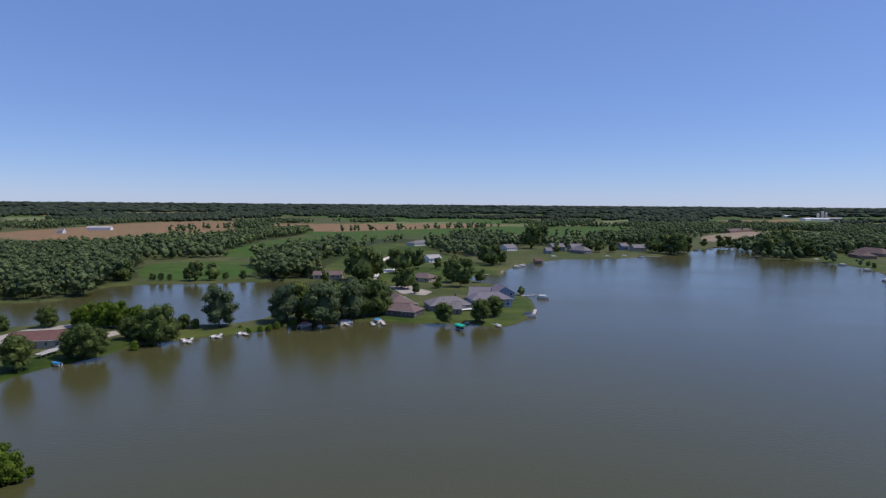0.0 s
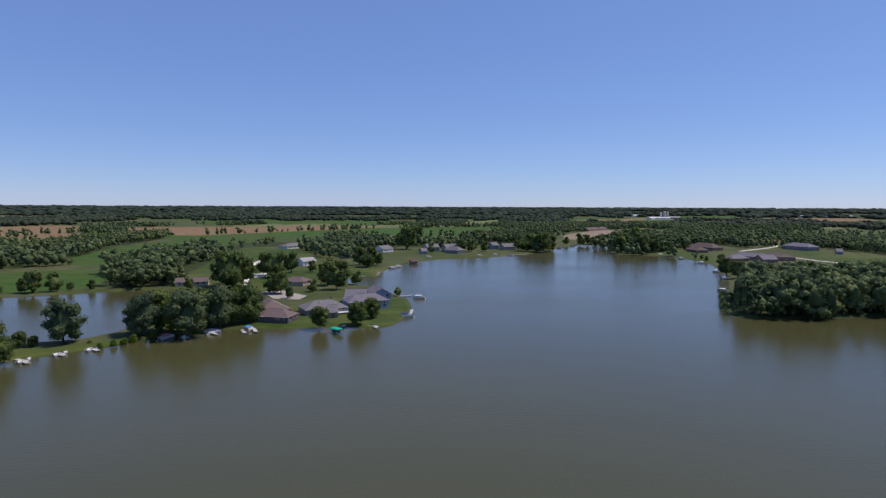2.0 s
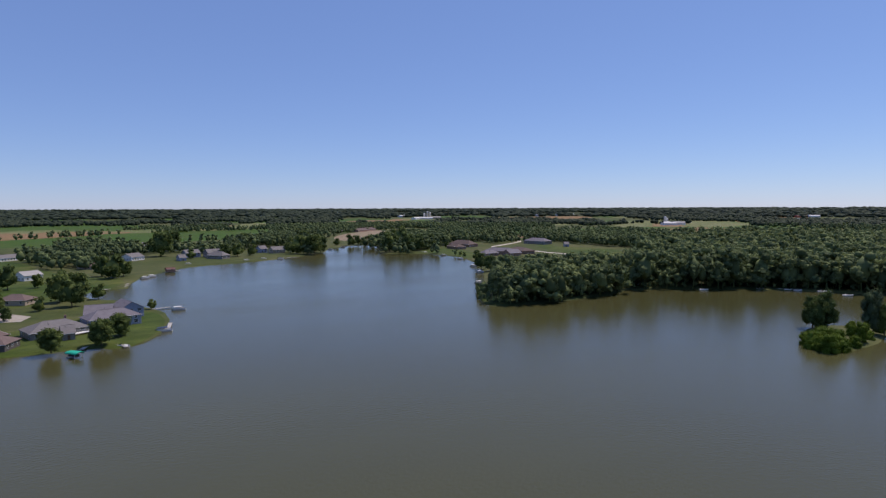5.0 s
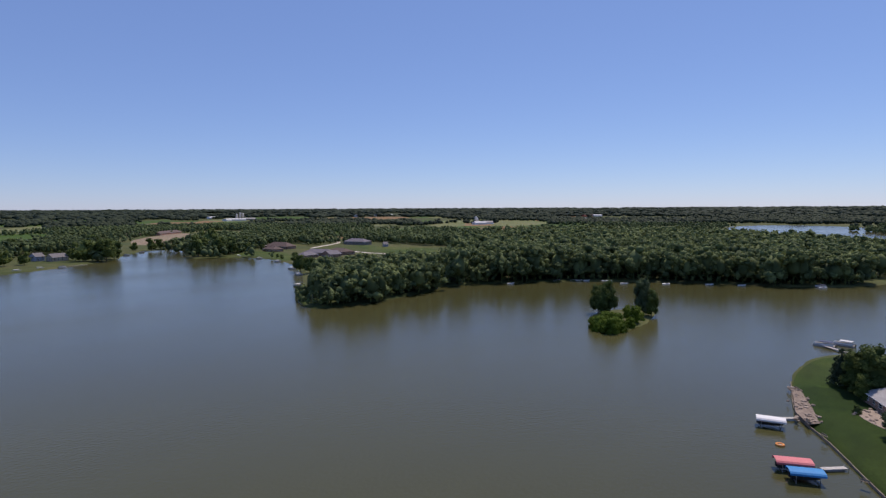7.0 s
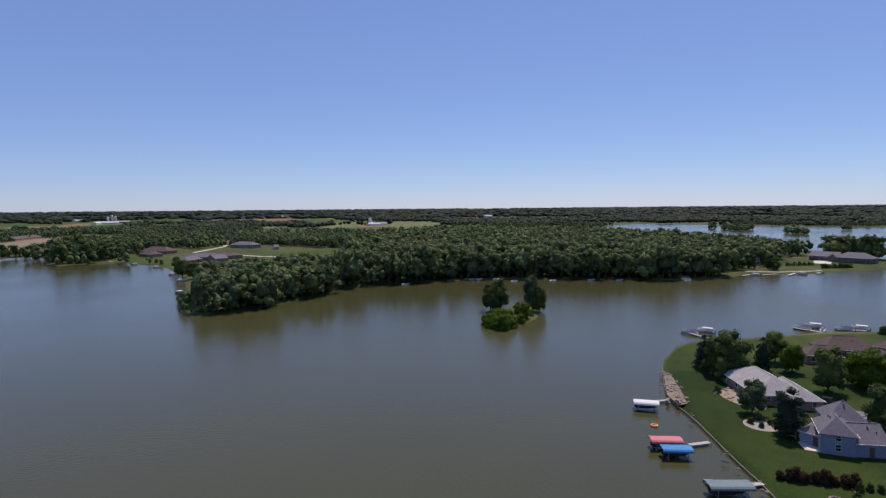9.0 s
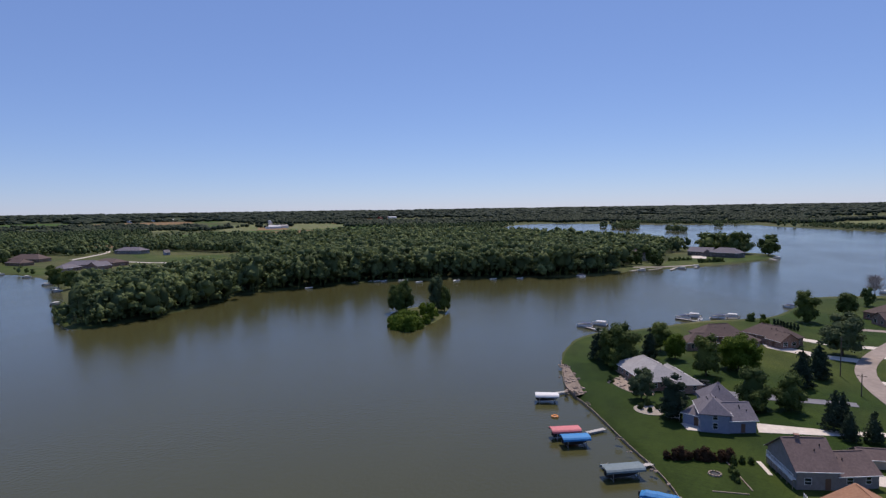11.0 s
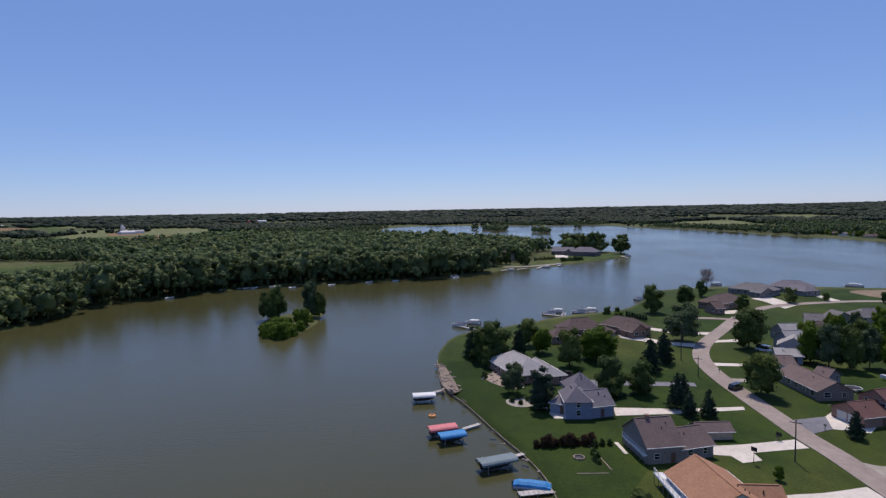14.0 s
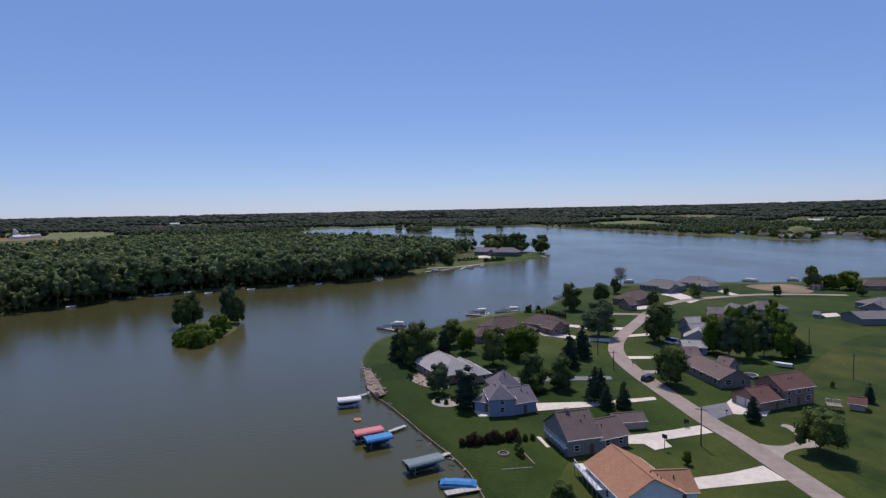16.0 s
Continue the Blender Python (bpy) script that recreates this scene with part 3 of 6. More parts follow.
wood("dark woodland around the pond", [(-256.7, 309.5), (-220.1, 309.4), (-204.7, 323.7), (-219.6, 377.1), (-210.4, 388.9), (-257.4, 488.1), (-311.1, 596.2), (-382.9, 618.2), (-457.1, 596.6), (-479.1, 580.8)], 12, 7.5, 2)
wood("woodland strip below the brown field", [(-506.1, 613.8), (-391.8, 632.7), (-302.1, 626.0), (-242.1, 681.3), (-262.9, 858.1), (-236.1, 992.1), (-259.9, 1115.0), (-316.8, 944.2), (-388.4, 789.7), (-429.2, 661.9)], 12, 10.0, 1)
wood("dark wood between pond and houses", [(-132.7, 412.0), (-113.1, 406.8), (-90.2, 411.4), (-109.3, 499.2), (-113.8, 600.5), (-148.2, 597.4), (-157.0, 495.6)], 15, 8.0, 2)
wood("trees along the far shore", [(199.1, 767.1), (252.0, 817.9), (276.9, 775.6), (259.5, 688.4), (287.3, 682.8), (323.2, 759.8), (358.5, 1005.6), (257.5, 957.7), (215.6, 863.9)], 14, 10.0, 1)
wood("rounded wood beside the cove", [(350.0, 642.1), (379.5, 630.5), (402.8, 618.9), (435.4, 649.8), (503.9, 721.1), (481.9, 776.7), (417.6, 769.8)], 15, 8.0, 2)
wood("woods behind the lakeside lawn", [(340.5, 679.3), (434.7, 662.1), (579.9, 719.5), (703.2, 806.7), (778.6, 928.8), (540.1, 937.5)], 14, 11.0, 1)
wood("hedgerow trees behind the meadow", [(641.4, 597.0), (636.8, 520.6), (632.9, 455.1), (836.5, 601.9), (814.7, 772.7), (756.8, 819.4)], 13, 10.0, 1)
wood("woods behind the brown buildings", [(372.1, 1104.6), (543.9, 1225.4), (728.1, 1370.4), (838.6, 1274.5), (727.7, 987.8), (1024.5, 1392.5), (954.2, 1592.6), (520.6, 1503.9)], 14, 14.0, 0)
wood("trees among the lakeside houses", [(-100.1, 456.8), (-97.9, 696.2), (-18.5, 786.5), (13.8, 894.3), (-156.6, 872.0), (-137.9, 578.7)], 11, 34.0, 1)
wood("trees among the distant houses", [(-16.5, 704.7), (66.8, 713.3), (130.4, 759.6), (175.5, 833.2), (156.5, 913.0), (13.8, 894.3)], 10, 36.0, 1)

wood("low woods along the far bay", [(1490.0, -352.0), (1300.0, -462.0), (1020.0, -502.0), (1090.0, -560.0), (1340.0, -575.0), (1560.0, -430.0)], 9, 13.0, 1)
wood("low trees along the eastern far shore", [(1860.0, 30.0), (1800.0, -90.0), (1768.0, -190.0), (1740.0, -300.0), (1830.0, -340.0), (1930.0, -200.0), (1990.0, 0.0)], 9, 14.0, 1)
wood("dark hillside wood above the far shore", [(1161.0, -618.4), (1068.7, -678.1), (1095.8, -710.7), (1150.1, -694.4), (1226.0, -748.6), (1150.1, -824.6), (1041.6, -781.2), (976.5, -824.6), (1085.0, -976.5), (1367.1, -846.3), (1312.8, -661.9)], 12, 13.0, 1)
for spit in ISLETS:
    wood("dark trees covering a small islet", spit, 9, 9.0, 1)

build_ground()
bm = bmesh.new()
bmesh.ops.create_circle(bm, cap_ends=True, segments=96, radius=4800)
tagged(obj("water", bm, M["water"]), "murky olive lake water with faint ripples", "water", kind="structure")


# ---- trees ----
def ico_arrays(level):
    b = bmesh.new()
    bmesh.ops.create_icosphere(b, subdivisions=level, radius=1)
    v = np.array([x.co[:] for x in b.verts])
    f = [[x.index for x in q.verts] for q in b.faces]
    b.free()
    return v, np.array(f)


ICO1, ICO2 = ico_arrays(1), ico_arrays(2)


def leaves_at(rng, pos, out, size, loose=0.55):
    """Leaf sprays: bent quads at pos that face roughly out."""
    n = len(pos)
    nrm = out + rng.normal(0, loose, (n, 3))
    nrm /= np.linalg.norm(nrm, axis=1, keepdims=True)
    a = np.cross(nrm, rng.normal(0, 1, (n, 3)))
    a /= np.linalg.norm(a, axis=1, keepdims=True)
    c = np.cross(nrm, a)
    s = size * rng.uniform(0.6, 1.35, (n, 1))
    w = s * rng.uniform(0.5, 0.9, (n, 1))
    q = np.stack([pos - a * s, pos - c * w + nrm * s * 0.15, pos + a * s, pos + c * w - nrm * s * 0.1], 1)
    return q.reshape(-1, 3), np.arange(4 * n).reshape(n, 4)


def profile(shape, u):
    """Half width of a crown, 0 to 1, at the height u of it."""
    if shape == "spruce":
        return (1 - u) ** 0.85 * (0.35 + 0.65 * min(1, u * 9))
    if shape == "tall":
        return (4 * u ** 0.75 * (1 - u ** 0.75)) ** 0.42
    if shape == "dome":
        return math.sqrt(max(0.0, 1 - (max(0, u - 0.3) / 0.7) ** 2))
    return (4 * u ** 0.85 * (1 - u ** 0.85)) ** 0.5


def crown_arrays(rng, w, z0, h, clumps, each, size, core=ICO2, shape="round"):
    """A crown w wide from z0 to h: a rough dark heart and clumps of leaf sprays round it. Returns verts and faces."""
    R, H = w / 2, h - z0
    seed = rng.uniform(0, 90)

    def wide(u, a):
        return R * profile(shape, u) * (1 + 0.34 * noise.noise(Vector((math.cos(a) * 1.3 + seed, math.sin(a) * 1.3, u * 2.6))))

    iv, ifc = core
    V = []
    for x, y, z in iv:
        u = min(0.97, max(0.03, 0.5 + 0.5 * z))
        a = math.atan2(y, x)
        k = wide(u, a) * 0.66 * math.hypot(x, y) / max(0.25, math.sqrt(1 - min(0.94, z * z)))
        V.append((math.cos(a) * k, math.sin(a) * k, z0 + H * (0.05 + 0.86 * u)))
    V = [np.array(V) * rng.uniform(0.92, 1.08, (len(iv), 1))]
    Fc = ifc.tolist()
    if clumps:
        P, D = [], []
        for i in range(clumps):
            while True:
                u = rng.uniform(0.03, 0.98)
                if rng.random() < profile(shape, u) + 0.1:
                    break
            a = i * 2.39996 + rng.uniform(-0.3, 0.3)
            k = wide(u, a) * rng.uniform(0.68, 1.0)
            c = np.array((math.cos(a) * k, math.sin(a) * k, z0 + H * u))
            r = R * rng.uniform(0.13, 0.27) * (0.75 if shape == "spruce" else 1)
            off = rng.normal(0, 0.62, (each, 3)) * r
            off[:, 2] *= 0.55 if shape == "spruce" else 0.8
            if shape == "spruce":
                off[:, 2] -= 0.35 * np.hypot(off[:, 0], off[:, 1])
            P.append(c + off)
            o = off / r + np.array((math.cos(a), math.sin(a), 0.55)) * 0.8
            D.append(o / np.linalg.norm(o, axis=1, keepdims=True))
        v, f = leaves_at(rng, np.concatenate(P), np.concatenate(D), size)
        Fc += (f + len(iv)).tolist()
        V.append(v)
    return np.concatenate(V), Fc


def lobed_arrays(rng, w, z0, h, lobes, leaves, size, shape="round", heart=ICO1, full=0.5):
    """A crown w wide from z0 to h: a solid heart, swelling lobes and leaf sprays over them. Returns verts, quads, triangles."""
    R, H = w / 2, h - z0
    iv, ifc = ICO1
    lean = rng.normal(0, 0.05 * R, 2)
    hv = heart[0]
    body = [R * full * profile(shape, min(0.94, max(0.06, 0.5 + 0.5 * z))) / max(0.3, math.sqrt(1 - min(0.9, z * z))) for z in hv[:, 2]]
    V = [np.stack([hv[:, 0] * body, hv[:, 1] * body, z0 + H * (0.45 + 0.36 * hv[:, 2])], -1) * rng.uniform(0.92, 1.06, (len(hv), 1))]
    T, P, D, n0 = [heart[1]], [], [], len(hv)
    for i in range(lobes):
        if i == 0:
            u, a, rl = 0.8, rng.uniform(0, 6.28), R * 0.42
        else:
            while True:
                u = rng.uniform(0.06, 0.95)
                if rng.random() < profile(shape, u) + 0.05:
                    break
            a, rl = i * 2.39996 + rng.uniform(-0.4, 0.4), R * rng.uniform(0.28, 0.44)
        edge = R * profile(shape, u) * rng.uniform(0.9, 1.14)
        k = max(0.0, edge - rl * 0.72) * rng.uniform(0.85, 1.0)
        zc = min(max(z0 + H * u, z0 + rl * 0.5), h - rl * 0.75)
        c = np.array((math.cos(a) * k + lean[0] * u, math.sin(a) * k + lean[1] * u, zc))
        V.append(c + iv * rl * np.array((0.84, 0.84, 0.8)) * rng.uniform(0.86, 1.1, (len(iv), 1)))
        T.append(ifc + n0)
        n0 += len(iv)
        m = max(1, int(leaves / lobes))
        d = rng.normal(0, 1, (m, 3)) + np.array((math.cos(a), math.sin(a), 0.7)) * 0.6
        d /= np.linalg.norm(d, axis=1, keepdims=True)
        P.append(c + d * rl * rng.uniform(0.8, 1.2, (m, 1)))
        D.append(d)
    v, q = leaves_at(rng, np.concatenate(P), np.concatenate(D), size, 0.42)
    return np.concatenate(V + [v]), q + n0, np.concatenate(T)


def limbs(rng, h, r, z0, w, n=5):
    b = rod((0, 0, -0.3), (0, 0, z0 * 1.1 + 0.2 * h), r, r * 0.55, 8)
    for i in range(n):
        a = i * 2 * math.pi / n + rng.uniform(-0.4, 0.4)
        s = z0 * rng.uniform(0.75, 1.1) + 0.05 * h
        e = rng.uniform(0.2, 0.33) * w
        add_rod(b, (0, 0, s), (math.cos(a) * e, math.sin(a) * e, s + rng.uniform(0.15, 0.3) * h), r * 0.4, r * 0.15, 5)
    return b


KINDS = {  # height 10 m: width, crown base, lobes, sprays on each, spray size, shape, leaves
    "broad": (7.8, 0.8, 30, 62, 0.25, "round", "leaf_a"),
    "light": (7.8, 0.7, 30, 62, 0.25, "round", "leaf_b"),
    "tall": (6.2, 0.4, 32, 58, 0.24, "tall", "leaf_a"),
    "silver": (6.6, 1.0, 30, 58, 0.23, "tall", "leaf_g"),
    "column": (4.6, 0.1, 30, 58, 0.20, "tall", "leaf_c"),
    "maple": (10.6, 2.4, 34, 60, 0.27, "dome", "leaf_a"),
    "spruce": (5.8, 0.2, 120, 15, 0.26, "spruce", "leaf_c"),
    "bush": (13.0, -1.5, 30, 55, 0.34, "dome", "leaf_b"),
    "shrub": (11.0, -1.5, 16, 45, 0.42, "dome", "leaf_a"),
    "bronze": (11.0, -1.5, 16, 45, 0.42, "dome", "leaf_r"),
    "bare": (7.5, 2.5, 0, 0, 0.3, "round", "leaf_r"),
}
LABELS = {"broad": "leafy dark green broadleaf tree on grass", "light": "light green broadleaf tree on a lawn", "tall": "tall dark green tree with an upright crown",
    "silver": "airy silvery green tree at the water", "column": "dense dark evergreen column beside a house", "spruce": "dark conical spruce on a lawn", "maple": "spreading green maple with a bare trunk",
    "bush": "low rounded light green bush", "shrub": "low rounded dark green shrub", "bronze": "low reddish brown shrub in a bed", "bare": "bare brown tree without leaves"}
NAMES = {"spruce": "spruce_tree", "bush": "bush", "shrub": "shrub", "bronze": "shrub", "bare": "bare_tree"}
protos = {}


def proto_tree(kind, variant):
    if (kind, variant) in protos:
        return protos[kind, variant]
    rng = np.random.default_rng(sum(map(ord, kind)) * 7 + variant)
    w, z0, clumps, each, size, shape, leaf = KINDS[kind]
    if variant >= 3:                            # far from the camera's stand: fewer, larger sprays
        clumps, each, size = int(clumps * 0.6), int(each * 0.5), size * 1.7
    t = thing(NAMES.get(kind, "tree"), LABELS[kind], "shrub" if kind in ("bush", "shrub", "bronze") else "tree", 0, 0)
    if kind == "bare":
        b = limbs(rng, 10, 0.16, 2.5, 9, 9)
        for i in range(420):
            a, s, e = rng.uniform(0, 6.28), rng.uniform(3.0, 8.0), rng.uniform(0.6, 3.4)
            p = Vector((math.cos(a) * e * 0.5, math.sin(a) * e * 0.5, s))
            add_rod(b, p, p + Vector((math.cos(a) * e * 0.5, math.sin(a) * e * 0.5, rng.uniform(0.5, 2.0))), 0.04, 0.015, 4)
        part("trunk", b, M["bark_pale"], t)
    else:
        if kind not in ("bush", "shrub", "bronze"):
            part("trunk", limbs(rng, 10, 0.22, max(z0, 0.5), w), M["bark"], t)
        if shape == "spruce":
            v, f = crown_arrays(rng, w, z0, 10, clumps, each, size, ICO2, shape)
        else:
            v, q, t3 = lobed_arrays(rng, w, z0, 10, clumps, clumps * each, size, shape, ICO2, 0.62)
            f = q.tolist() + t3.tolist()
        me = mesh_of("crown", v.tolist(), f, [M[leaf]])
        c = new("crown", me)
        c.parent = t
    protos[kind, variant] = [t, 0]
    return protos[kind, variant]


def tree(x, y, h, kind="broad", wide=1.0, z=1.0, label="", group="trees on the shore"):
    rng = random.Random(int(x * 13 + y * 7))
    p = proto_tree(kind, rng.randrange(3) + (3 if math.hypot(x, y) > 330 else 0))
    s = h / 10
    m = Matrix.Translation((x, y, z)) @ Matrix.Rotation(rng.uniform(0, 6.28), 4, "Z") @ Matrix.Diagonal((s * wide * rng.uniform(0.92, 1.08), s * wide * rng.uniform(0.92, 1.08), s, 1))
    if p[1]:
        t = copy_thing(p[0], m)
    else:
        p[0].matrix_basis = m
        p[1] = 1
        t = p[0]
    # a copy multiplies by the scale of its model
    if t is not p[0]:
        t.matrix_basis = m
    return tagged(t, label, group=group)


def scatter(rng, loop, gap):
    a = np.array(loop)
    lo, hi = a.min(0), a.max(0)
    nx, ny = int((hi[0] - lo[0]) / gap) + 1, int((hi[1] - lo[1]) / gap) + 1
    gx, gy = np.meshgrid(np.arange(nx), np.arange(ny))
    p = np.stack([lo[0] + (gx.ravel() + rng.uniform(-0.45, 0.45, gx.size)) * gap, lo[1] + (gy.ravel() + rng.uniform(-0.45, 0.45, gx.size)) * gap], -1)
    return p[inside(p[:, 0], p[:, 1], loop)]


def stand(name, label, spots, height, tmpl, mat, rng, ground_z=None):
    """Many trees of one wood as one mesh: templates turned, scaled and set on the spots."""
    V, Fq, Ft, n0 = [], [], [], 0
    spots = np.array(spots, float).reshape(-1, 2)
    pick = rng.integers(len(tmpl), size=len(spots))
    for i, (v, quads, tris) in enumerate(tmpl):
        p = spots[pick == i]
        n = len(p)
        if not n:
            continue
        s = (height / 10 * rng.choice((0.62, 0.85, 1.0, 1.0, 1.1, 1.2), n) * rng.uniform(0.88, 1.12, n))[:, None]
        a = rng.uniform(0, 6.28, (n, 1))
        ca, sa = np.cos(a), np.sin(a)
        wd = s * rng.uniform(0.95, 1.4, (n, 1))
        gz = (0.9 + rise(np.hypot(p[:, 0], p[:, 1])) + ridge(p[:, 0], p[:, 1]))[:, None]
        V.append(np.stack([(v[None, :, 0] * ca - v[None, :, 1] * sa) * wd + p[:, :1], (v[None, :, 0] * sa + v[None, :, 1] * ca) * wd + p[:, 1:], v[None, :, 2] * s + gz], -1).reshape(-1, 3))
        step = n0 + np.arange(n)[:, None, None] * len(v)
        Fq.append((quads[None] + step).reshape(-1, 4))
        Ft.append((tris[None] + step).reshape(-1, 3))
        n0 += n * len(v)
    if not V:
        return None
    V = np.concatenate(V)
    quads, tris = np.concatenate(Fq), np.concatenate(Ft)
    me = bpy.data.meshes.new(name)
    me.vertices.add(len(V))
    me.vertices.foreach_set("co", V.astype(np.float32).ravel())
    loops = np.concatenate([quads.ravel(), tris.ravel()]).astype(np.int32)
    me.loops.add(len(loops))
    me.loops.foreach_set("vertex_index", loops)
    nf = len(quads) + len(tris)
    start = np.concatenate([np.arange(len(quads)) * 4, len(quads) * 4 + np.arange(len(tris)) * 3]).astype(np.int32)
    me.polygons.add(nf)
    me.polygons.foreach_set("loop_start", start)
    me.materials.append(mat)
    me.update(calc_edges=True)
    return tagged(new(name, me), label, "woods", kind="stuff")


def templates(level, rng, n=12):
    """Woodland trees, 10 m tall, for three distances."""
    out = []
    for i in range(n):
        kind = ("round", "tall", "dome", "tall")[i % 4]
        w = rng.uniform(6.4, 8.0) * (0.8 if i % 4 == 1 else 1.0) * (1.3, 1.05, 1.0)[level]
        v, q, t = lobed_arrays(rng, w, (0.2, 0.8, 1.2)[level], 10, (2, 4, 9)[level], (8, 32, 108)[level], (1.0, 0.75, 0.5)[level], kind)
        if level == 2:
            b = rod((0, 0, -0.2), (0, 0, 5), 0.2, 0.12, 5)
            bmesh.ops.triangulate(b, faces=b.faces)
            b.verts.index_update()
            tv = np.array([x.co[:] for x in b.verts])
            t = np.concatenate([t, np.array([[x.index for x in g.verts] for g in b.faces]) + len(v)])
            v = np.concatenate([v, tv])
            b.free()
        out.append((v, q, t))
    return out


M["bark_pale"] = plain_mat("pale_bark", (0.20, 0.14, 0.12), (0.30, 0.22, 0.19), 6, 0.9)
wood_rng = np.random.default_rng(11)
TMPL = [templates(k, wood_rng) for k in (0, 1, 2)]
for label, loop, height, gap, level in WOODS:
    stand("woods", label, scatter(wood_rng, loop, gap), height, TMPL[level], M["leaf_w"], wood_rng)

edge = np.array(shores[0][0])
edge = edge[(edge[:, 0] > 196) & (edge[:, 0] < 486) & (edge[:, 1] > np.where(edge[:, 0] > 420, 12, 40)) & (edge[:, 1] < 300)]
edge = np.repeat(edge, 2, 0) * (1 + wood_rng.uniform(0.006, 0.022, (2 * len(edge), 1)))
stand("shore_shrubs", "low shrubs and saplings along the forest shore", edge[wood_rng.random(len(edge)) < 0.8], 3.6, TMPL[1], M["leaf_w"], wood_rng)

# distant woods: belts of trees between fields, thinning by noise, out to the skyline
belt = [[], [], []]
for k, (r0, r1, gap, least) in enumerate(((600, 1000, 10.5, 0.26), (1000, 1800, 16, 0.0), (1800, 2900, 18.5, 0.0), (2900, 4850, 34, -0.42))):
    n = int(math.radians(190) * (r1 * r1 - r0 * r0) / 2 / (gap * gap))
    rr = np.sqrt(wood_rng.uniform(r0 * r0, r1 * r1, n))
    aa = np.radians(wood_rng.uniform(-44, 146, n))
    px, py = rr * np.sin(aa), rr * np.cos(aa)
    keep = ~is_water(px, py)
    keep &= ~((px > 40) & (px < 250) & (py > 560) & (py < 720))          # gardens of the shore houses
    keep &= ~((px > 390) & (px < 640) & (py > 380) & (py < 660))
    for z in ZONES:
        keep &= ~inside(px, py, z[3])
    dens = np.array([noise.noise(Vector((x * 0.0022, y * 0.0022, 0.5))) + 0.5 * noise.noise(Vector((x * 0.008, y * 0.008, 3))) for x, y in zip(px, py)])
    keep &= dens > least - np.where(aa > math.radians(70), 0.16, 0)       # the land east of the lake is closer wooded
    belt[max(0, k - 1)] += list(zip(px[keep], py[keep]))
CLUMP = []
for k in range(8):
    v = ICO1[0] * np.array((5.2, 5.2, 4.8)) * wood_rng.uniform(0.6, 1.25, (len(ICO1[0]), 1)) + np.array((0, 0, 4.2))
    CLUMP.append((v, np.zeros((0, 4), int), ICO1[1]))
WIDE = [(v * np.array((2.5, 2.5, 1.0)), q, t) for v, q, t in CLUMP]
stand("distant_woods", "dark woods between the distant fields", belt[0], 12, TMPL[0], M["leaf_w"], wood_rng)
# from here out the leaf colour itself carries the haze
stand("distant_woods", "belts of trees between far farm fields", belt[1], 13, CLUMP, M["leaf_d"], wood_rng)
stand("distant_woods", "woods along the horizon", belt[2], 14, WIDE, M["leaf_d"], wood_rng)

# ---- builders ----
def ngon(bm, pts, z):
    return bm.faces.new([bm.verts.new((x, y, z)) for x, y in pts])


slab_count = [0]


def slab(name, label, category, pts, mat, top=1.05, deep=0.12, wob=0.0):
    """A paved area from its outline, with an edge."""
    loop = smooth_loop(pts, 1.6, wob) if wob else []
    if not loop:
        for p, q in zip(pts, pts[1:] + pts[:1]):
            p, q = Vector(p), Vector(q)
            n = max(1, int((q - p).length / 2.5))
            for i in range(n):
                c = p.lerp(q, i / n)
                w = 0.14 * noise.noise(Vector((c.x * 0.4, c.y * 0.4, 0)))
                loop.append((c.x + w, c.y - w))
    slab_count[0] += 1
    top += 0.004 * (slab_count[0] % 12)
    bm = bmesh.new()
    f = ngon(bm, loop, top)
    if f.normal.z < 0:
        f.normal_flip()
    f.normal_update()
    if f.normal.z < 0:
        bmesh.ops.reverse_faces(bm, faces=[f])
    r = bmesh.ops.extrude_face_region(bm, geom=[f])
    for v in r["geom"]:
        if isinstance(v, bmesh.types.BMVert):
            v.co.z -= deep
    bmesh.ops.triangulate(bm, faces=bm.faces)
    bmesh.ops.recalc_face_normals(bm, faces=bm.faces)
    return tagged(obj(name, bm, mat), label, category, kind="structure")


def ribbon(name, label, category, pts, width, mat, top=1.12, deep=0.12, spacing=4.0):
    line = smooth_loop(pts, spacing, 0.0, closed=False)
    bm, rows = bmesh.new(), []
    for i, p in enumerate(line):
        a, b = Vector(line[max(i - 1, 0)]), Vector(line[min(i + 1, len(line) - 1)])
        d = (b - a).normalized()
        n = Vector((-d.y, d.x)) * width / 2
        rows.append([bm.verts.new((p[0] + s * n.x, p[1] + s * n.y, z)) for s, z in ((1, top - deep), (1, top), (-1, top), (-1, top - deep))])
    for a, b in zip(rows, rows[1:]):
        for k in range(3):
            bm.faces.new((a[k], a[k + 1], b[k + 1], b[k]))
    bmesh.ops.recalc_face_normals(bm, faces=bm.faces)
    return tagged(obj(name, bm, mat), label, category, kind="structure")


def frame_mesh():
    b = bmesh.new()
    for x0, z0, x1, z1 in ((-0.5, -0.5, 0.5, -0.45), (-0.5, 0.45, 0.5, 0.5), (-0.5, -0.45, -0.45, 0.45), (0.45, -0.45, 0.5, 0.45), (-0.45, -0.02, 0.45, 0.02)):
        add_box(b, x0, -0.09, z0, x1, 0.02, z1)
    me = bpy.data.meshes.new("window_frame")
    b.to_mesh(me)
    b.free()
    me.materials.append(M["trim"])
    return me


def pane_mesh():
    b = box(-0.46, -0.05, -0.46, 0.46, -0.02, 0.46)
    me = bpy.data.meshes.new("pane")
    b.to_mesh(me)
    b.free()
    me.materials.append(M["glass"])
    return me


FRAME, PANE = frame_mesh(), pane_mesh()


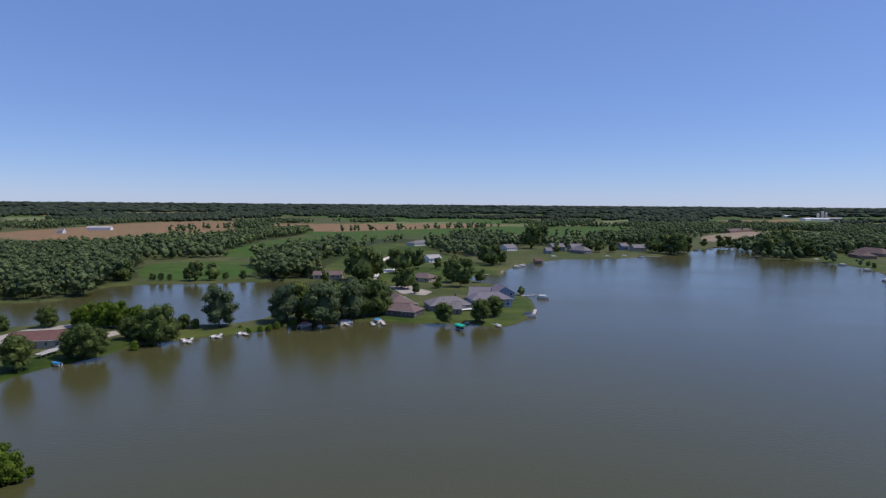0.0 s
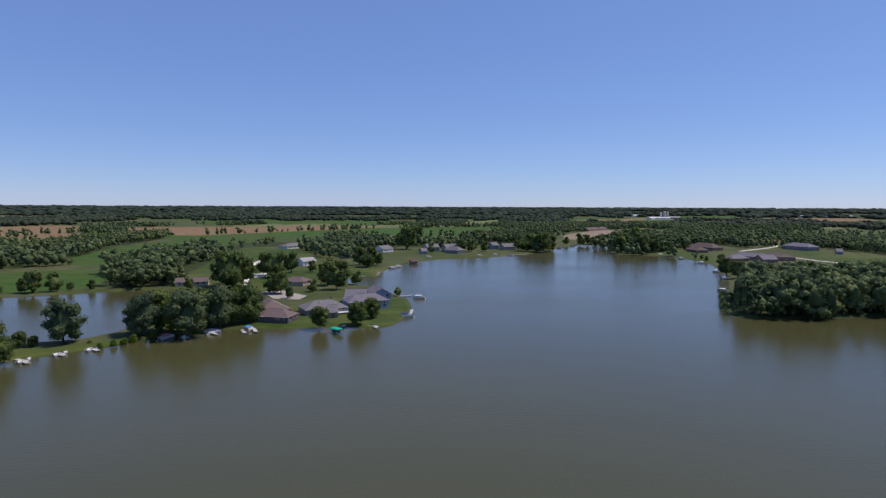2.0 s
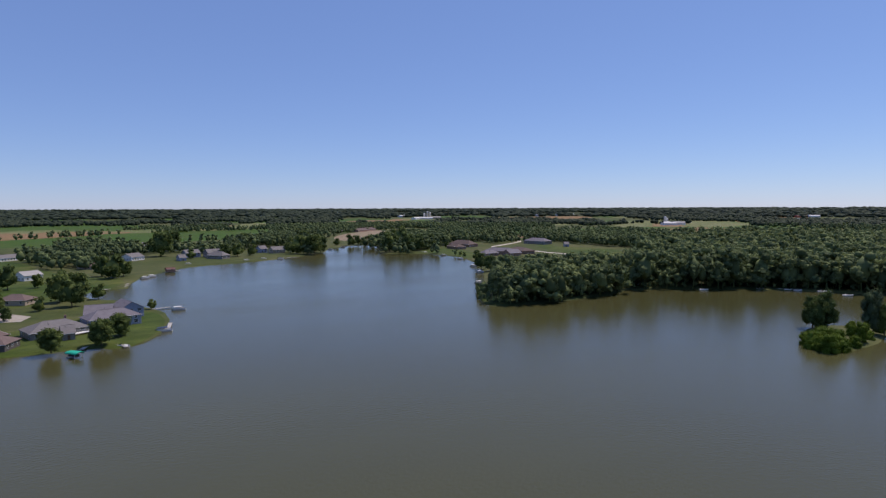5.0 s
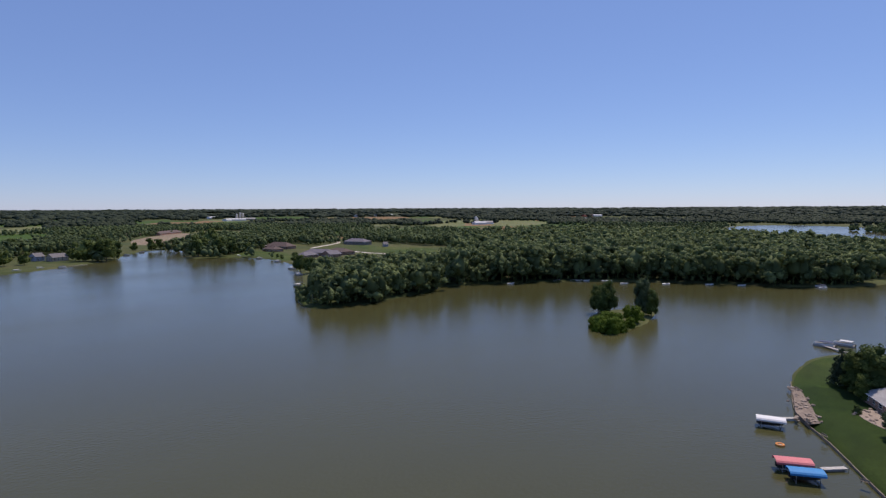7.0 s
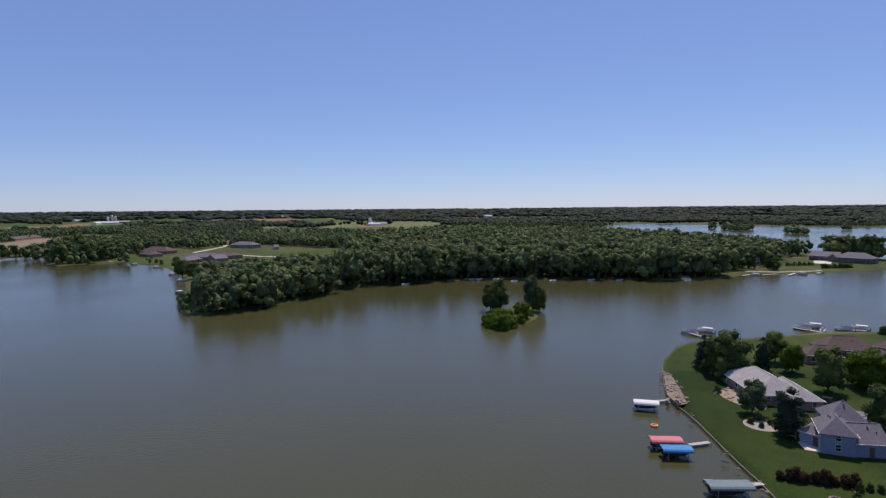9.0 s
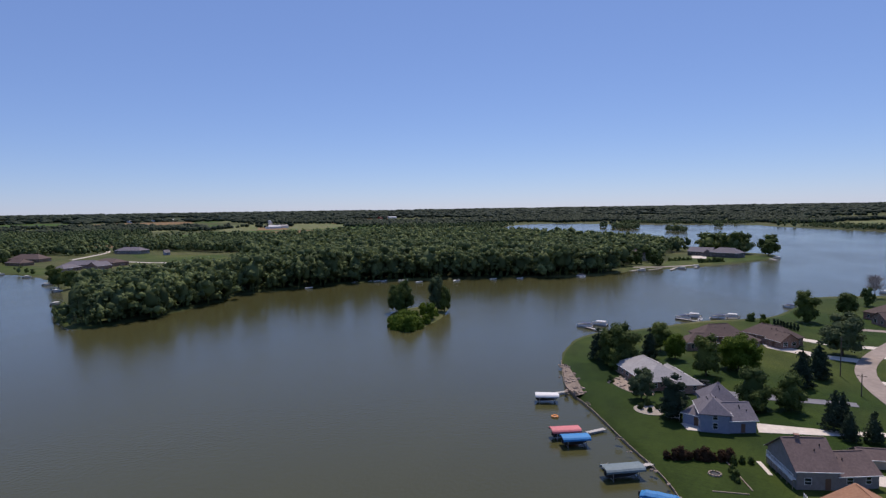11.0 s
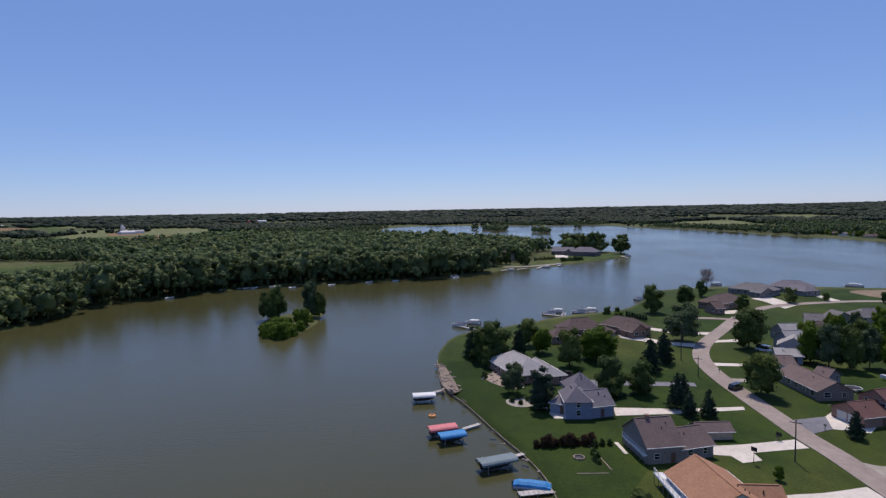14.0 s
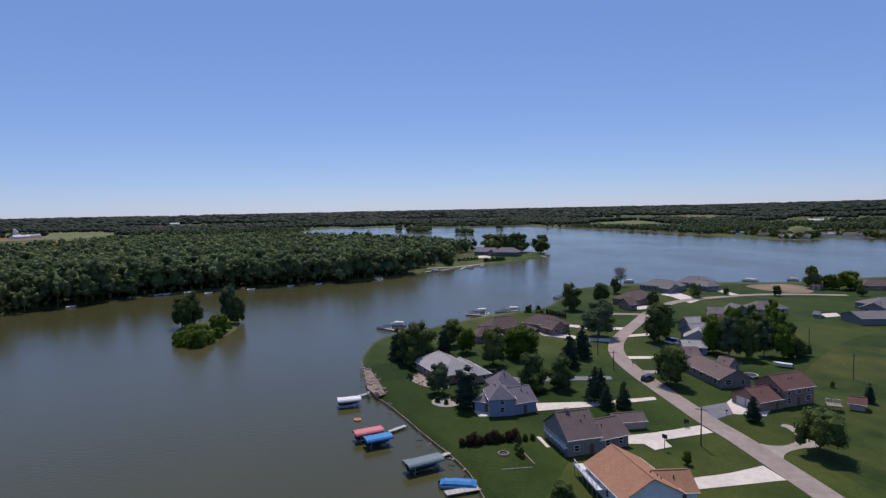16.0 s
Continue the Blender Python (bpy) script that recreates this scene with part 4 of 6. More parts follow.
def window(house_ob, m, w, h):
    f = new("window", FRAME)
    f.parent = house_ob
    f.matrix_basis = m @ Matrix.Diagonal((w, 1.0, h, 1))
    p = new("pane", PANE)
    p.parent = f


def panel_door(name, house_ob, m, w, h, mat, rows):
    b = box(-w / 2, -0.04, 0, w / 2, 0.02, h)
    for i in range(rows):
        z0 = h * i / rows + 0.06
        add_box(b, -w / 2 + 0.08, -0.07, z0, w / 2 - 0.08, -0.03, h * (i + 1) / rows - 0.06)
    d = part(name, b, mat, house_ob)
    d.matrix_basis = m


def prism(bm, L0, L1, prof):
    """A closed bar along x with the (y, z) outline prof."""
    a = [bm.verts.new((L0, y, z)) for y, z in prof]
    b = [bm.verts.new((L1, y, z)) for y, z in prof]
    n = len(prof)
    for i in range(n):
        bm.faces.new((a[i], a[(i + 1) % n], b[(i + 1) % n], b[i]))
    bm.faces.new(a[::-1])
    bm.faces.new(b)
    bmesh.ops.recalc_face_normals(bm, faces=bm.faces)


def wing(house_ob, inv, A, B, half, eave, ridge, hip, wall, roof, wins, seed, garage=""):
    """One block of a house under its roof ridge A-B (world plan)."""
    a, b = Vector((*A, 0)), Vector((*B, 0))
    u = (b - a).normalized()
    L = (b - a).length / 2
    m = inv @ Matrix.Translation((a + b) / 2 + Vector((0, 0, 1.0))) @ Matrix.Rotation(math.atan2(u.y, u.x), 4, "Z")
    W = L + half * 0.92 if hip else L
    bm = bmesh.new()
    if hip:
        add_box(bm, -W, -half, -0.4, W, half, eave)
    else:
        prism(bm, -W, W, [(-half, -0.4), (half, -0.4), (half, eave), (0, ridge - 0.12), (-half, eave)])
    part("wall", bm, M[wall], house_ob).matrix_basis = m
    bm, o = bmesh.new(), 0.45
    drop = o * (ridge - eave) / half
    if hip:
        lo = [bm.verts.new((x * (W + o), y * (half + o), eave - drop)) for x, y in ((-1, -1), (1, -1), (1, 1), (-1, 1))]
        lb = [bm.verts.new((x * (W + o), y * (half + o), eave - drop - 0.18)) for x, y in ((-1, -1), (1, -1), (1, 1), (-1, 1))]
        r0, r1 = bm.verts.new((-L, 0, ridge)), bm.verts.new((L, 0, ridge))
        for f in ((lo[0], lo[1], r1, r0), (lo[1], lo[2], r1), (lo[2], lo[3], r0, r1), (lo[3], lo[0], r0), lb[::-1]):
            bm.faces.new(f)
        for i in range(4):
            bm.faces.new((lb[i], lb[(i + 1) % 4], lo[(i + 1) % 4], lo[i]))
        bmesh.ops.recalc_face_normals(bm, faces=bm.faces)
    else:
        prism(bm, -W - o, W + o, [(-half - o, eave - drop - 0.18), (-half - o, eave - drop), (0, ridge + 0.02), (half + o, eave - drop), (half + o, eave - drop - 0.18), (0, ridge - 0.17)])
    part("roof", bm, M[roof], house_ob).matrix_basis = m
    bm = bmesh.new()                              # ridge cap
    add_box(bm, -L, -0.16, ridge - 0.03, L, 0.16, ridge + 0.07)
    part("ridge_cap", bm, M[roof], house_ob).matrix_basis = m
    for s in (-1, 1):                             # gutters along the eaves
        y0 = s * (half + o)
        bm = box(-W - o, min(y0, y0 + s * 0.1), eave - drop - 0.13, W + o, max(y0, y0 + s * 0.1), eave - drop + 0.005)
        part("gutter", bm, M["trim"], house_ob).matrix_basis = m
    rng = random.Random(seed)
    if wins:                                      # roof vents
        for i in range(3):
            vx, vy = rng.uniform(-0.7, 0.7) * L, rng.choice((-1, 1)) * half * rng.uniform(0.25, 0.6)
            vz = ridge - (ridge - eave) * abs(vy) / half
            part("roof_vent", rod((vx, vy, vz - 0.1), (vx, vy, vz + 0.4), 0.11, seg=6), M["dark"], house_ob).matrix_basis = m
    floors = [1.5] if eave < 4.4 else [1.5, eave - 1.15]
    sides = (("f", Matrix.Translation((0, -half, 0)), W), ("b", Matrix.Translation((0, half, 0)) @ Matrix.Rotation(math.pi, 4, "Z"), W),
             ("r", Matrix.Translation((W, 0, 0)) @ Matrix.Rotation(math.pi / 2, 4, "Z"), half), ("l", Matrix.Translation((-W, 0, 0)) @ Matrix.Rotation(-math.pi / 2, 4, "Z"), half))
    for key, sm, ext in sides:
        if key in garage:
            n = 2 if ext > 3.6 else 1
            for i in range(n):
                panel_door("garage_door", house_ob, m @ sm @ Matrix.Translation(((i - (n - 1) / 2) * 3.1, 0, 0.05)), 2.7 if n == 2 else min(4.8, ext * 1.5), 2.2, M["garage"], 4)
            continue
        if not wins:
            continue
        n = max(1, int(2 * ext / 3.4))
        for fl in floors:
            for i in range(n):
                if rng.random() < 0.08:
                    continue
                x = (i + 0.5 - n / 2) * 2 * ext / n * 0.94
                if fl == 1.5 and i == n // 2 and key in "fb" and rng.random() < 0.6:
                    panel_door("door", house_ob, m @ sm @ Matrix.Translation((x, 0, 0.1)), 1.0, 2.1, M["door"], 3)
                else:
                    window(house_ob, m @ sm @ Matrix.Translation((x, 0, fl + 0.15)), rng.choice((1.1, 1.3, 1.9)), rng.choice((1.3, 1.45)))


def block(A, B, depth, eave, ridge, hip=False, axis="x", garage=""):
    """A wing by its front wall A-B; depth: how far it runs back."""
    a, b = Vector(A), Vector(B)
    u = (b - a).normalized()
    n = Vector((-u.y, u.x))
    if axis == "x":
        half = depth / 2
        k = half * 0.92 if hip else 0.0
        p, q = a + n * half + u * k, b + n * half - u * k
    else:
        half = (b - a).length / 2
        k = half * 0.92 if hip else 0.0
        p, q = (a + b) / 2 + n * k, (a + b) / 2 + n * (depth - k)
    if (q - p).dot(u if axis == "x" else n) < 0.3:
        c, d = (p + q) / 2, (u if axis == "x" else n) * 0.2
        p, q = c - d, c + d
    return (p[:], q[:], half, eave, ridge, hip, garage)


houses = [0]


def house(label, wall, roof, wings, chimney=None, wins=True, name="house", group="lakeside houses"):
    """wings: (ridge end, ridge end, half width, eave, ridge, hip?, garage sides)."""
    houses[0] += 1
    A, B = wings[0][:2]
    c = ((A[0] + B[0]) / 2, (A[1] + B[1]) / 2)
    h = thing(name, label, "house" if name == "house" else name.replace("_", " "), c[0], c[1], 1.0, math.degrees(math.atan2(B[1] - A[1], B[0] - A[0])), group if name == "house" else "")
    inv = h.matrix_basis.inverted()
    for i, w in enumerate(wings):
        wing(h, inv, *w[:6], wall, roof, wins, houses[0] * 31 + i, w[6] if len(w) > 6 else "")
    if chimney:
        (x, y), top = chimney
        b = box(-0.45, -0.35, 2.0, 0.45, 0.35, top)
        add_box(b, -0.55, -0.45, top, 0.55, 0.45, top + 0.15)
        part("chimney", b, M["wall_brick"], h).matrix_basis = inv @ pose(x, y, 1.0)
    return h


def deck(A, B, width, z, mat="dock"):
    """A raised timber deck along A-B with posts and a railing."""
    a, b = Vector((*A, 0)), Vector((*B, 0))
    L = (b - a).length
    d = thing("deck", "pale raised wooden deck with railing at a house", "deck", a.x, a.y, 1.0, math.degrees(math.atan2(b.y - a.y, b.x - a.x)))
    n = max(4, int(L / 0.5))
    for i in range(n):
        part("board", box(L * i / n, 0, z - 0.08, L * (i + 0.95) / n, width, z), M[mat], d)
    part("beam", box(0, 0.05, z - 0.32, L, 0.2, z - 0.09), M["timber"], d)
    part("beam", box(0, width - 0.2, z - 0.32, L, width - 0.05, z - 0.09), M["timber"], d)
    k = max(2, int(L / 2.2))
    for i in range(k + 1):
        x = 0.08 + (L - 0.16) * i / k
        part("post", box(x - 0.06, 0.0, -0.2, x + 0.06, 0.12, z - 0.09), M["timber"], d)
        part("rail_post", box(x - 0.035, 0.02, z, x + 0.035, 0.09, z + 0.95), M["trim"], d)
    bm = box(0, 0.02, z + 0.95, L, 0.1, z + 0.99)
    for k in range(int(L / 0.16)):                # slim balusters
        add_box(bm, 0.05 + k * 0.16, 0.045, z + 0.08, 0.067 + k * 0.16, 0.062, z + 0.95)
    part("railing", bm, M["trim"], d)
    part("fascia", box(0, -0.03, z - 0.26, L, 0.0, z + 0.01), M["trim"], d)
    return d


def dock(A, B, width=1.4, label="narrow pale wooden dock on posts in the water"):
    a, b = Vector((*A, 0)), Vector((*B, 0))
    L = (b - a).length
    d = thing("dock", label, "dock", a.x, a.y, 0.0, math.degrees(math.atan2(b.y - a.y, b.x - a.x)), "docks along the shore")
    n = max(3, int(L / 0.9))
    for i in range(n):
        part("board", box(L * i / n, -width / 2, 0.52, L * (i + 0.94) / n, width / 2, 0.6), M["dock"], d)
    part("stringer", box(0, -width / 2 + 0.05, 0.38, L, -width / 2 + 0.15, 0.515), M["timber"], d)
    part("stringer", box(0, width / 2 - 0.15, 0.38, L, width / 2 - 0.05, 0.515), M["timber"], d)
    k = max(1, int(L / 3))
    for i in range(k + 1):
        for s in (-1, 1):
            part("post", rod((L * i / k, s * (width / 2 + 0.05), -1.5), (L * i / k, s * (width / 2 + 0.05), 0.85), 0.06, seg=6), M["metal"], d)
    return d


def boat_lift(A, B, cv, label, width=3.3, top=2.35):
    """A canopied boat lift: A and B the ends of the canopy's middle line."""
    a, b = Vector((*A, 0)), Vector((*B, 0))
    L = (b - a).length
    t = thing("boat_lift", label, "boat lift", (a.x + b.x) / 2, (a.y + b.y) / 2, 0, math.degrees(math.atan2(b.y - a.y, b.x - a.x)), "boat lifts at the seawall")
    h = width / 2
    prof = [(-h, top - 0.75), (-h, top - 0.35), (-h * 0.8, top - 0.08), (-h * 0.35, top + 0.03), (0, top + 0.06), (h * 0.35, top + 0.03), (h * 0.8, top - 0.08), (h, top - 0.35), (h, top - 0.75),
            (h - 0.04, top - 0.75), (h - 0.05, top - 0.4), (0, top), (-h + 0.05, top - 0.4), (-h + 0.04, top - 0.75)]
    bm = bmesh.new()
    prism(bm, -L / 2, L / 2, prof)
    part("canopy", bm, M[cv], t)
    for sx in (-1, 1):
        for sy in (-1, 1):
            part("post", rod((sx * L * 0.33, sy * (h - 0.12), -1.5), (sx * L * 0.33, sy * (h - 0.12), top - 0.4), 0.07, seg=6), M["metal"], t)
        part("cross_beam", box(sx * L * 0.33 - 0.07, -h, 0.15, sx * L * 0.33 + 0.07, h, 0.3), M["metal"], t)
    for sy in (-1, 1):
        part("side_rail", box(-L * 0.42, sy * (h - 0.12) - 0.05, top - 0.5, L * 0.42, sy * (h - 0.12) + 0.05, top - 0.4), M["metal"], t)
    speed_boat((a.x + b.x) / 2, (a.y + b.y) / 2, math.degrees(math.atan2(b.y - a.y, b.x - a.x)), L * 0.85, 0.3, dark=True)
    return t


def hull_bm(L, w, d):
    """A planing hull: pointed bow, hard chines, an open well."""
    bm, secs = bmesh.new(), []
    for k in np.linspace(0, 1, 9):
        x = -L / 2 + L * k
        ww = w / 2 * (1 - max(0, (k - 0.55) / 0.45) ** 2.2 * 0.97)
        sheer = d + 0.25 * k * k
        secs.append([bm.verts.new((x, y, z)) for y, z in ((-ww, sheer), (-ww * 0.85, 0.25 * d + 0.3 * k ** 3), (0, 0.4 * k ** 4), (ww * 0.85, 0.25 * d + 0.3 * k ** 3), (ww, sheer), (ww * 0.8, sheer - 0.02), (0, sheer - (0.35 if k < 0.6 else 0.0)), (-ww * 0.8, sheer - 0.02))])
    for a, b in zip(secs, secs[1:]):
        for i in range(8):
            bm.faces.new((a[i], b[i], b[(i + 1) % 8], a[(i + 1) % 8]))
    bm.faces.new(secs[0])
    bm.faces.new(secs[-1][::-1])
    bmesh.ops.recalc_face_normals(bm, faces=bm.faces)
    return bm


def speed_boat(x, y, turn, L=6.0, z=-0.1, cover="", label="", dark=False):
    t = thing("motor_boat", label or "black motor boat raised under a canopy" if dark else label or "white fibreglass motor boat moored at a dock", "boat", x, y, z, turn, "boats on the lake")
    part("hull", hull_bm(L, L * 0.36, 0.9), M["dark" if dark else "hull"], t)
    if cover:
        bm = hull_bm(L * 0.97, L * 0.35, 0.3)
        part("cover", bm, M[cover], t, "fitted canvas cover").location = (0, 0, 0.82)
    else:
        part("windscreen", box(L * 0.08, -L * 0.14, 0.85, L * 0.12, L * 0.14, 1.3), M["glass"], t)
        for s in (-1, 1):
            part("seat", box(-L * 0.1, s * L * 0.09 - 0.25, 0.55, L * 0.0, s * L * 0.09 + 0.25, 1.15, 0.05), M["seat"], t)
    part("outboard_motor", box(-L / 2 - 0.35, -0.2, 0.3, -L / 2, 0.2, 1.25, 0.08), M["dark"], t)
    return t


def covered_boat(x, y, turn, L, cv, label):
    """A pontoon boat under a fitted cover."""
    t = thing("pontoon_boat", label, "boat", x, y, 0, turn, "boats on the lake")
    for s in (-1, 1):
        part("pontoon", rod((-L / 2, s * 0.85, 0.15), (L / 2, s * 0.85, 0.15), 0.32, seg=10), M["metal"], t)
    part("deck_floor", box(-L / 2, -1.25, 0.45, L / 2, 1.25, 0.6, 0.03), M["hull"], t)
    bm, secs = bmesh.new(), []
    for k in np.linspace(0, 1, 8):
        e = 1 - abs(2 * k - 1) ** 6
        secs.append([bm.verts.new((-L / 2 + L * k, yy, 0.62 + zz * (0.45 + 0.55 * e) * (1 + 0.08 * math.sin(k * 17)))) for yy, zz in ((-1.25, 0), (-1.2, 0.5), (-0.6, 0.85), (0, 1.0), (0.6, 0.85), (1.2, 0.5), (1.25, 0))])
    for a, b in zip(secs, secs[1:]):
        for i in range(6):
            bm.faces.new((a[i], b[i], b[i + 1], a[i + 1]))
    bm.faces.new(secs[0][::-1])
    bm.faces.new(secs[-1])
    bmesh.ops.recalc_face_normals(bm, faces=bm.faces)
    part("cover", bm, M[cv], t, "fitted canvas cover")
    part("outboard_motor", box(-L / 2 - 0.4, -0.22, 0.2, -L / 2, 0.22, 1.2, 0.08), M["dark"], t)
    return t


def pontoon_boat(x, y, turn, L=7.0, canvas="cv_white", label=""):
    t = thing("pontoon_boat", label or "pontoon boat with a canvas top beside a dock", "boat", x, y, 0, turn, "boats on the lake")
    for s in (-1, 1):
        b = rod((-L / 2, s * 0.9, 0.15), (L / 2 - 0.8, s * 0.9, 0.15), 0.32, seg=10)
        add_rod(b, (L / 2 - 0.8, s * 0.9, 0.15), (L / 2, s * 0.9, 0.3), 0.32, 0.05, 10)
        part("pontoon", b, M["metal"], t)
    part("deck_floor", box(-L / 2, -1.25, 0.5, L / 2 - 0.5, 1.25, 0.62), M["seat"], t)
    bm = bmesh.new()
    for s in (-1, 1):
        add_box(bm, -L / 2 + 0.3, s * 1.2 - 0.03, 0.65, L / 2 - 0.6, s * 1.2 + 0.03, 1.3)
    add_box(bm, L / 2 - 0.63, -1.15, 0.65, L / 2 - 0.57, 1.15, 1.3)
    part("side_fence", bm, M["hull"], t)
    for s in (-1, 1):
        part("bench_seat", box(-L * 0.1, s * 0.85 - 0.3, 0.64, L * 0.35, s * 0.85 + 0.3, 1.15, 0.06), M["seat"], t)
    for sx in (-1, 1):
        for s in (-1, 1):
            part("canopy_pole", rod((-L * 0.12, s * 1.15, 1.3), (-L * 0.12 + sx * L * 0.2, s * 1.15, 2.0), 0.03, seg=5), M["metal"], t)
    bm = bmesh.new()
    prism(bm, -L * 0.4, L * 0.16, [(-1.25, 1.9), (-1.2, 2.05), (0, 2.15), (1.2, 2.05), (1.25, 1.9), (1.15, 1.97), (0, 2.08), (-1.15, 1.97)])
    part("canopy", bm, M[canvas], t)
    part("outboard_motor", box(-L / 2 - 0.4, -0.22, 0.2, -L / 2, 0.22, 1.2, 0.08), M["dark"], t)
    return t


def car(x, y, turn, paint, label, van=False):
    t = thing("car", label, "car", x, y, 1.06, turn)
    L, w, h = (4.8, 0.92, 1.75) if not van else (5.6, 1.0, 2.3)
    bm = bmesh.new()
    prism(bm, -w, w, [(-L / 2, 0.3), (-L / 2, 0.95), (-L / 2 + 0.1, 1.05), (L / 2 - 1.3, 1.08), (L / 2 - 0.1, 0.85), (L / 2, 0.6), (L / 2, 0.3)])
    b = part("body", bm, M[paint], t)
    b.matrix_basis = pose(0, 0, 0, 0, 0, -90) @ Matrix.Scale(-1, 4, (0, 1, 0)) @ Matrix.Scale(-1, 4, (1, 0, 0))
    bm = bmesh.new()
    prism(bm, -w + 0.1, w - 0.1, [(-L / 2 + 0.1, 1.04), (-L / 2 + 0.35, h - 0.06), (-L / 2 + 0.5, h), (L / 2 - 2.2, h), (L / 2 - 1.3, 1.06)])
    g = part("cabin_glass", bm, M["glass"], t)
    g.matrix_basis = b.matrix_basis
    part("car_roof", box(-L / 2 + 0.45, -w + 0.09, h - 0.03, L / 2 - 2.15, w - 0.09, h + 0.04, 0.02), M[paint], t)
    for sx in (-1, 1):
        for sy in (-1, 1):
            part("wheel", rod((sx * L * 0.31, sy * (w - 0.22), 0.34), (sx * L * 0.31, sy * (w + 0.02), 0.34), 0.34, seg=14), M["dark"], t)
    return t


def utility_pole(x, y, h, turn=0.0, arm=True):
    t = thing("utility_pole", "tall brown wooden utility pole on the verge", "pole", x, y, 1.0, turn, "utility poles")
    part("shaft", rod((0, 0, -0.5), (0, 0, h), 0.17, 0.11, 10), M["pole"], t)
    if arm:
        part("crossarm", box(-1.2, -0.06, h - 0.75, 1.2, 0.06, h - 0.6), M["pole"], t)
        for x0 in (-1.1, -0.5, 0.5, 1.1):
            part("insulator", rod((x0, 0, h - 0.6), (x0, 0, h - 0.42), 0.05, 0.03, 6), M["cv_white"], t)
    return t


def torus(R, r, seg=20, ring=8):
    bm = bmesh.new()
    v = [[bm.verts.new(((R + r * math.cos(b)) * math.cos(a), (R + r * math.cos(b)) * math.sin(a), r * math.sin(b))) for b in np.linspace(0, 2 * math.pi, ring, endpoint=False)] for a in np.linspace(0, 2 * math.pi, seg, endpoint=False)]
    for i in range(seg):
        for j in range(ring):
            bm.faces.new((v[i][j], v[(i + 1) % seg][j], v[(i + 1) % seg][(j + 1) % ring], v[i][(j + 1) % ring]))
    bmesh.ops.recalc_face_normals(bm, faces=bm.faces)
    return bm


def stones(rng, x, y, n, spread, size=0.45):
    for i in range(n):
        b = bmesh.new()
        bmesh.ops.create_icosphere(b, subdivisions=1, radius=1)
        for v in b.verts:
            v.co *= rng.uniform(0.7, 1.15)
        s = size * rng.uniform(0.5, 1.3)
        o = obj("boulder", b, M["stone"])
        o.matrix_basis = pose(x + rng.uniform(-spread, spread), y + rng.uniform(-spread, spread), 1.0 + s * 0.2, 0, 0, rng.uniform(0, 360)) @ Matrix.Diagonal((s, s * 0.8, s * 0.6, 1))
        tagged(o, "pale rough boulder in a garden bed", "boulder", "boulders by the shore")
SE = "trees around the houses"
# ---- south-east neighbourhood: roads and drives ----
ribbon("road", "curving worn asphalt street through the houses", "road", [(82.3, -71.8), (98.0, -71.6), (105.2, -71.3), (112.9, -70.8), (118.5, -70.5), (126.3, -70.1), (135.5, -68.7), (146.9, -68.2), (160.9, -67.6), (178.9, -66.8), (196.3, -67.5), (213.4, -71.0), (232.0, -79.8), (254.7, -94.5), (275.5, -106.9), (296.2, -121.8), (313.9, -140.2), (322.4, -163.6), (328.8, -190.2), (327.0, -212.6), (317.8, -239.3)], 5.6, M["asphalt"])
ribbon("road", "narrow street towards the shore houses", "road", [(276.9, -107.5), (279.7, -99.5), (280.9, -91.5)], 4.5, M["asphalt"], top=1.045)
slab("driveway", "pale concrete driveway by a mauve-roofed house", "driveway", [(129.7, -46.4), (130.8, -53.2), (134.3, -65.7), (129.6, -66.4), (126.4, -53.5), (122.6, -53.7), (121.2, -49.3), (124.6, -48.2), (124.9, -44.7)], M["concrete"])
slab("driveway", "pale concrete driveway by the orange-roofed house", "driveway", [(107.7, -50.8), (109.2, -59.2), (111.9, -67.6), (105.6, -68.5), (104.2, -57.6), (103.1, -48.6)], M["concrete"])
slab("driveway", "pale concrete apron before a garage", "driveway", [(149.4, -80.1), (154.1, -84.8), (152.9, -86.7), (149.0, -88.9), (142.1, -87.5), (138.7, -84.4), (139.8, -81.3), (141.0, -77.4)], M["concrete"], top=1.06)
slab("driveway", "grey asphalt driveway joining the street", "driveway", [(145.7, -67.4), (147.3, -73.5), (149.4, -80.2), (141.0, -77.5), (137.3, -70.3), (138.3, -67.1)], M["drive_grey"])
slab("driveway", "worn gravel track leaving the street under a maple", "driveway", [(123.2, -72.4), (120.7, -75.6), (121.9, -80.4), (125.1, -83.5), (130.7, -85.3), (132.3, -83.9), (133.6, -86.1), (130.6, -87.1), (124.0, -85.4), (121.4, -85.9), (119.4, -84.3), (119.5, -79.6), (116.4, -74.9), (113.3, -72.5), (116.7, -71.9)], M["gravel"], top=1.04, wob=0.4)
slab("driveway", "narrow concrete driveway by the blue house", "driveway", [(153.8, -29.6), (153.5, -46.9), (154.9, -56.7), (155.8, -63.1), (153.4, -62.7), (150.0, -45.8), (147.6, -28.9)], M["concrete"])
slab("driveway", "grey driveway by the pale-roofed house", "driveway", [(182.4, -15.8), (183.6, -22.9), (178.7, -27.6), (176.7, -57.5), (173.1, -57.1), (173.4, -32.0), (170.1, -19.1), (175.0, -16.6)], M["drive_grey"])
slab("driveway", "white concrete drive behind the lawn", "driveway", [(243.9, -48.2), (242.1, -53.4), (230.6, -65.8), (227.1, -76.7), (221.4, -74.4), (225.9, -62.2), (237.1, -48.7)], M["concrete"])
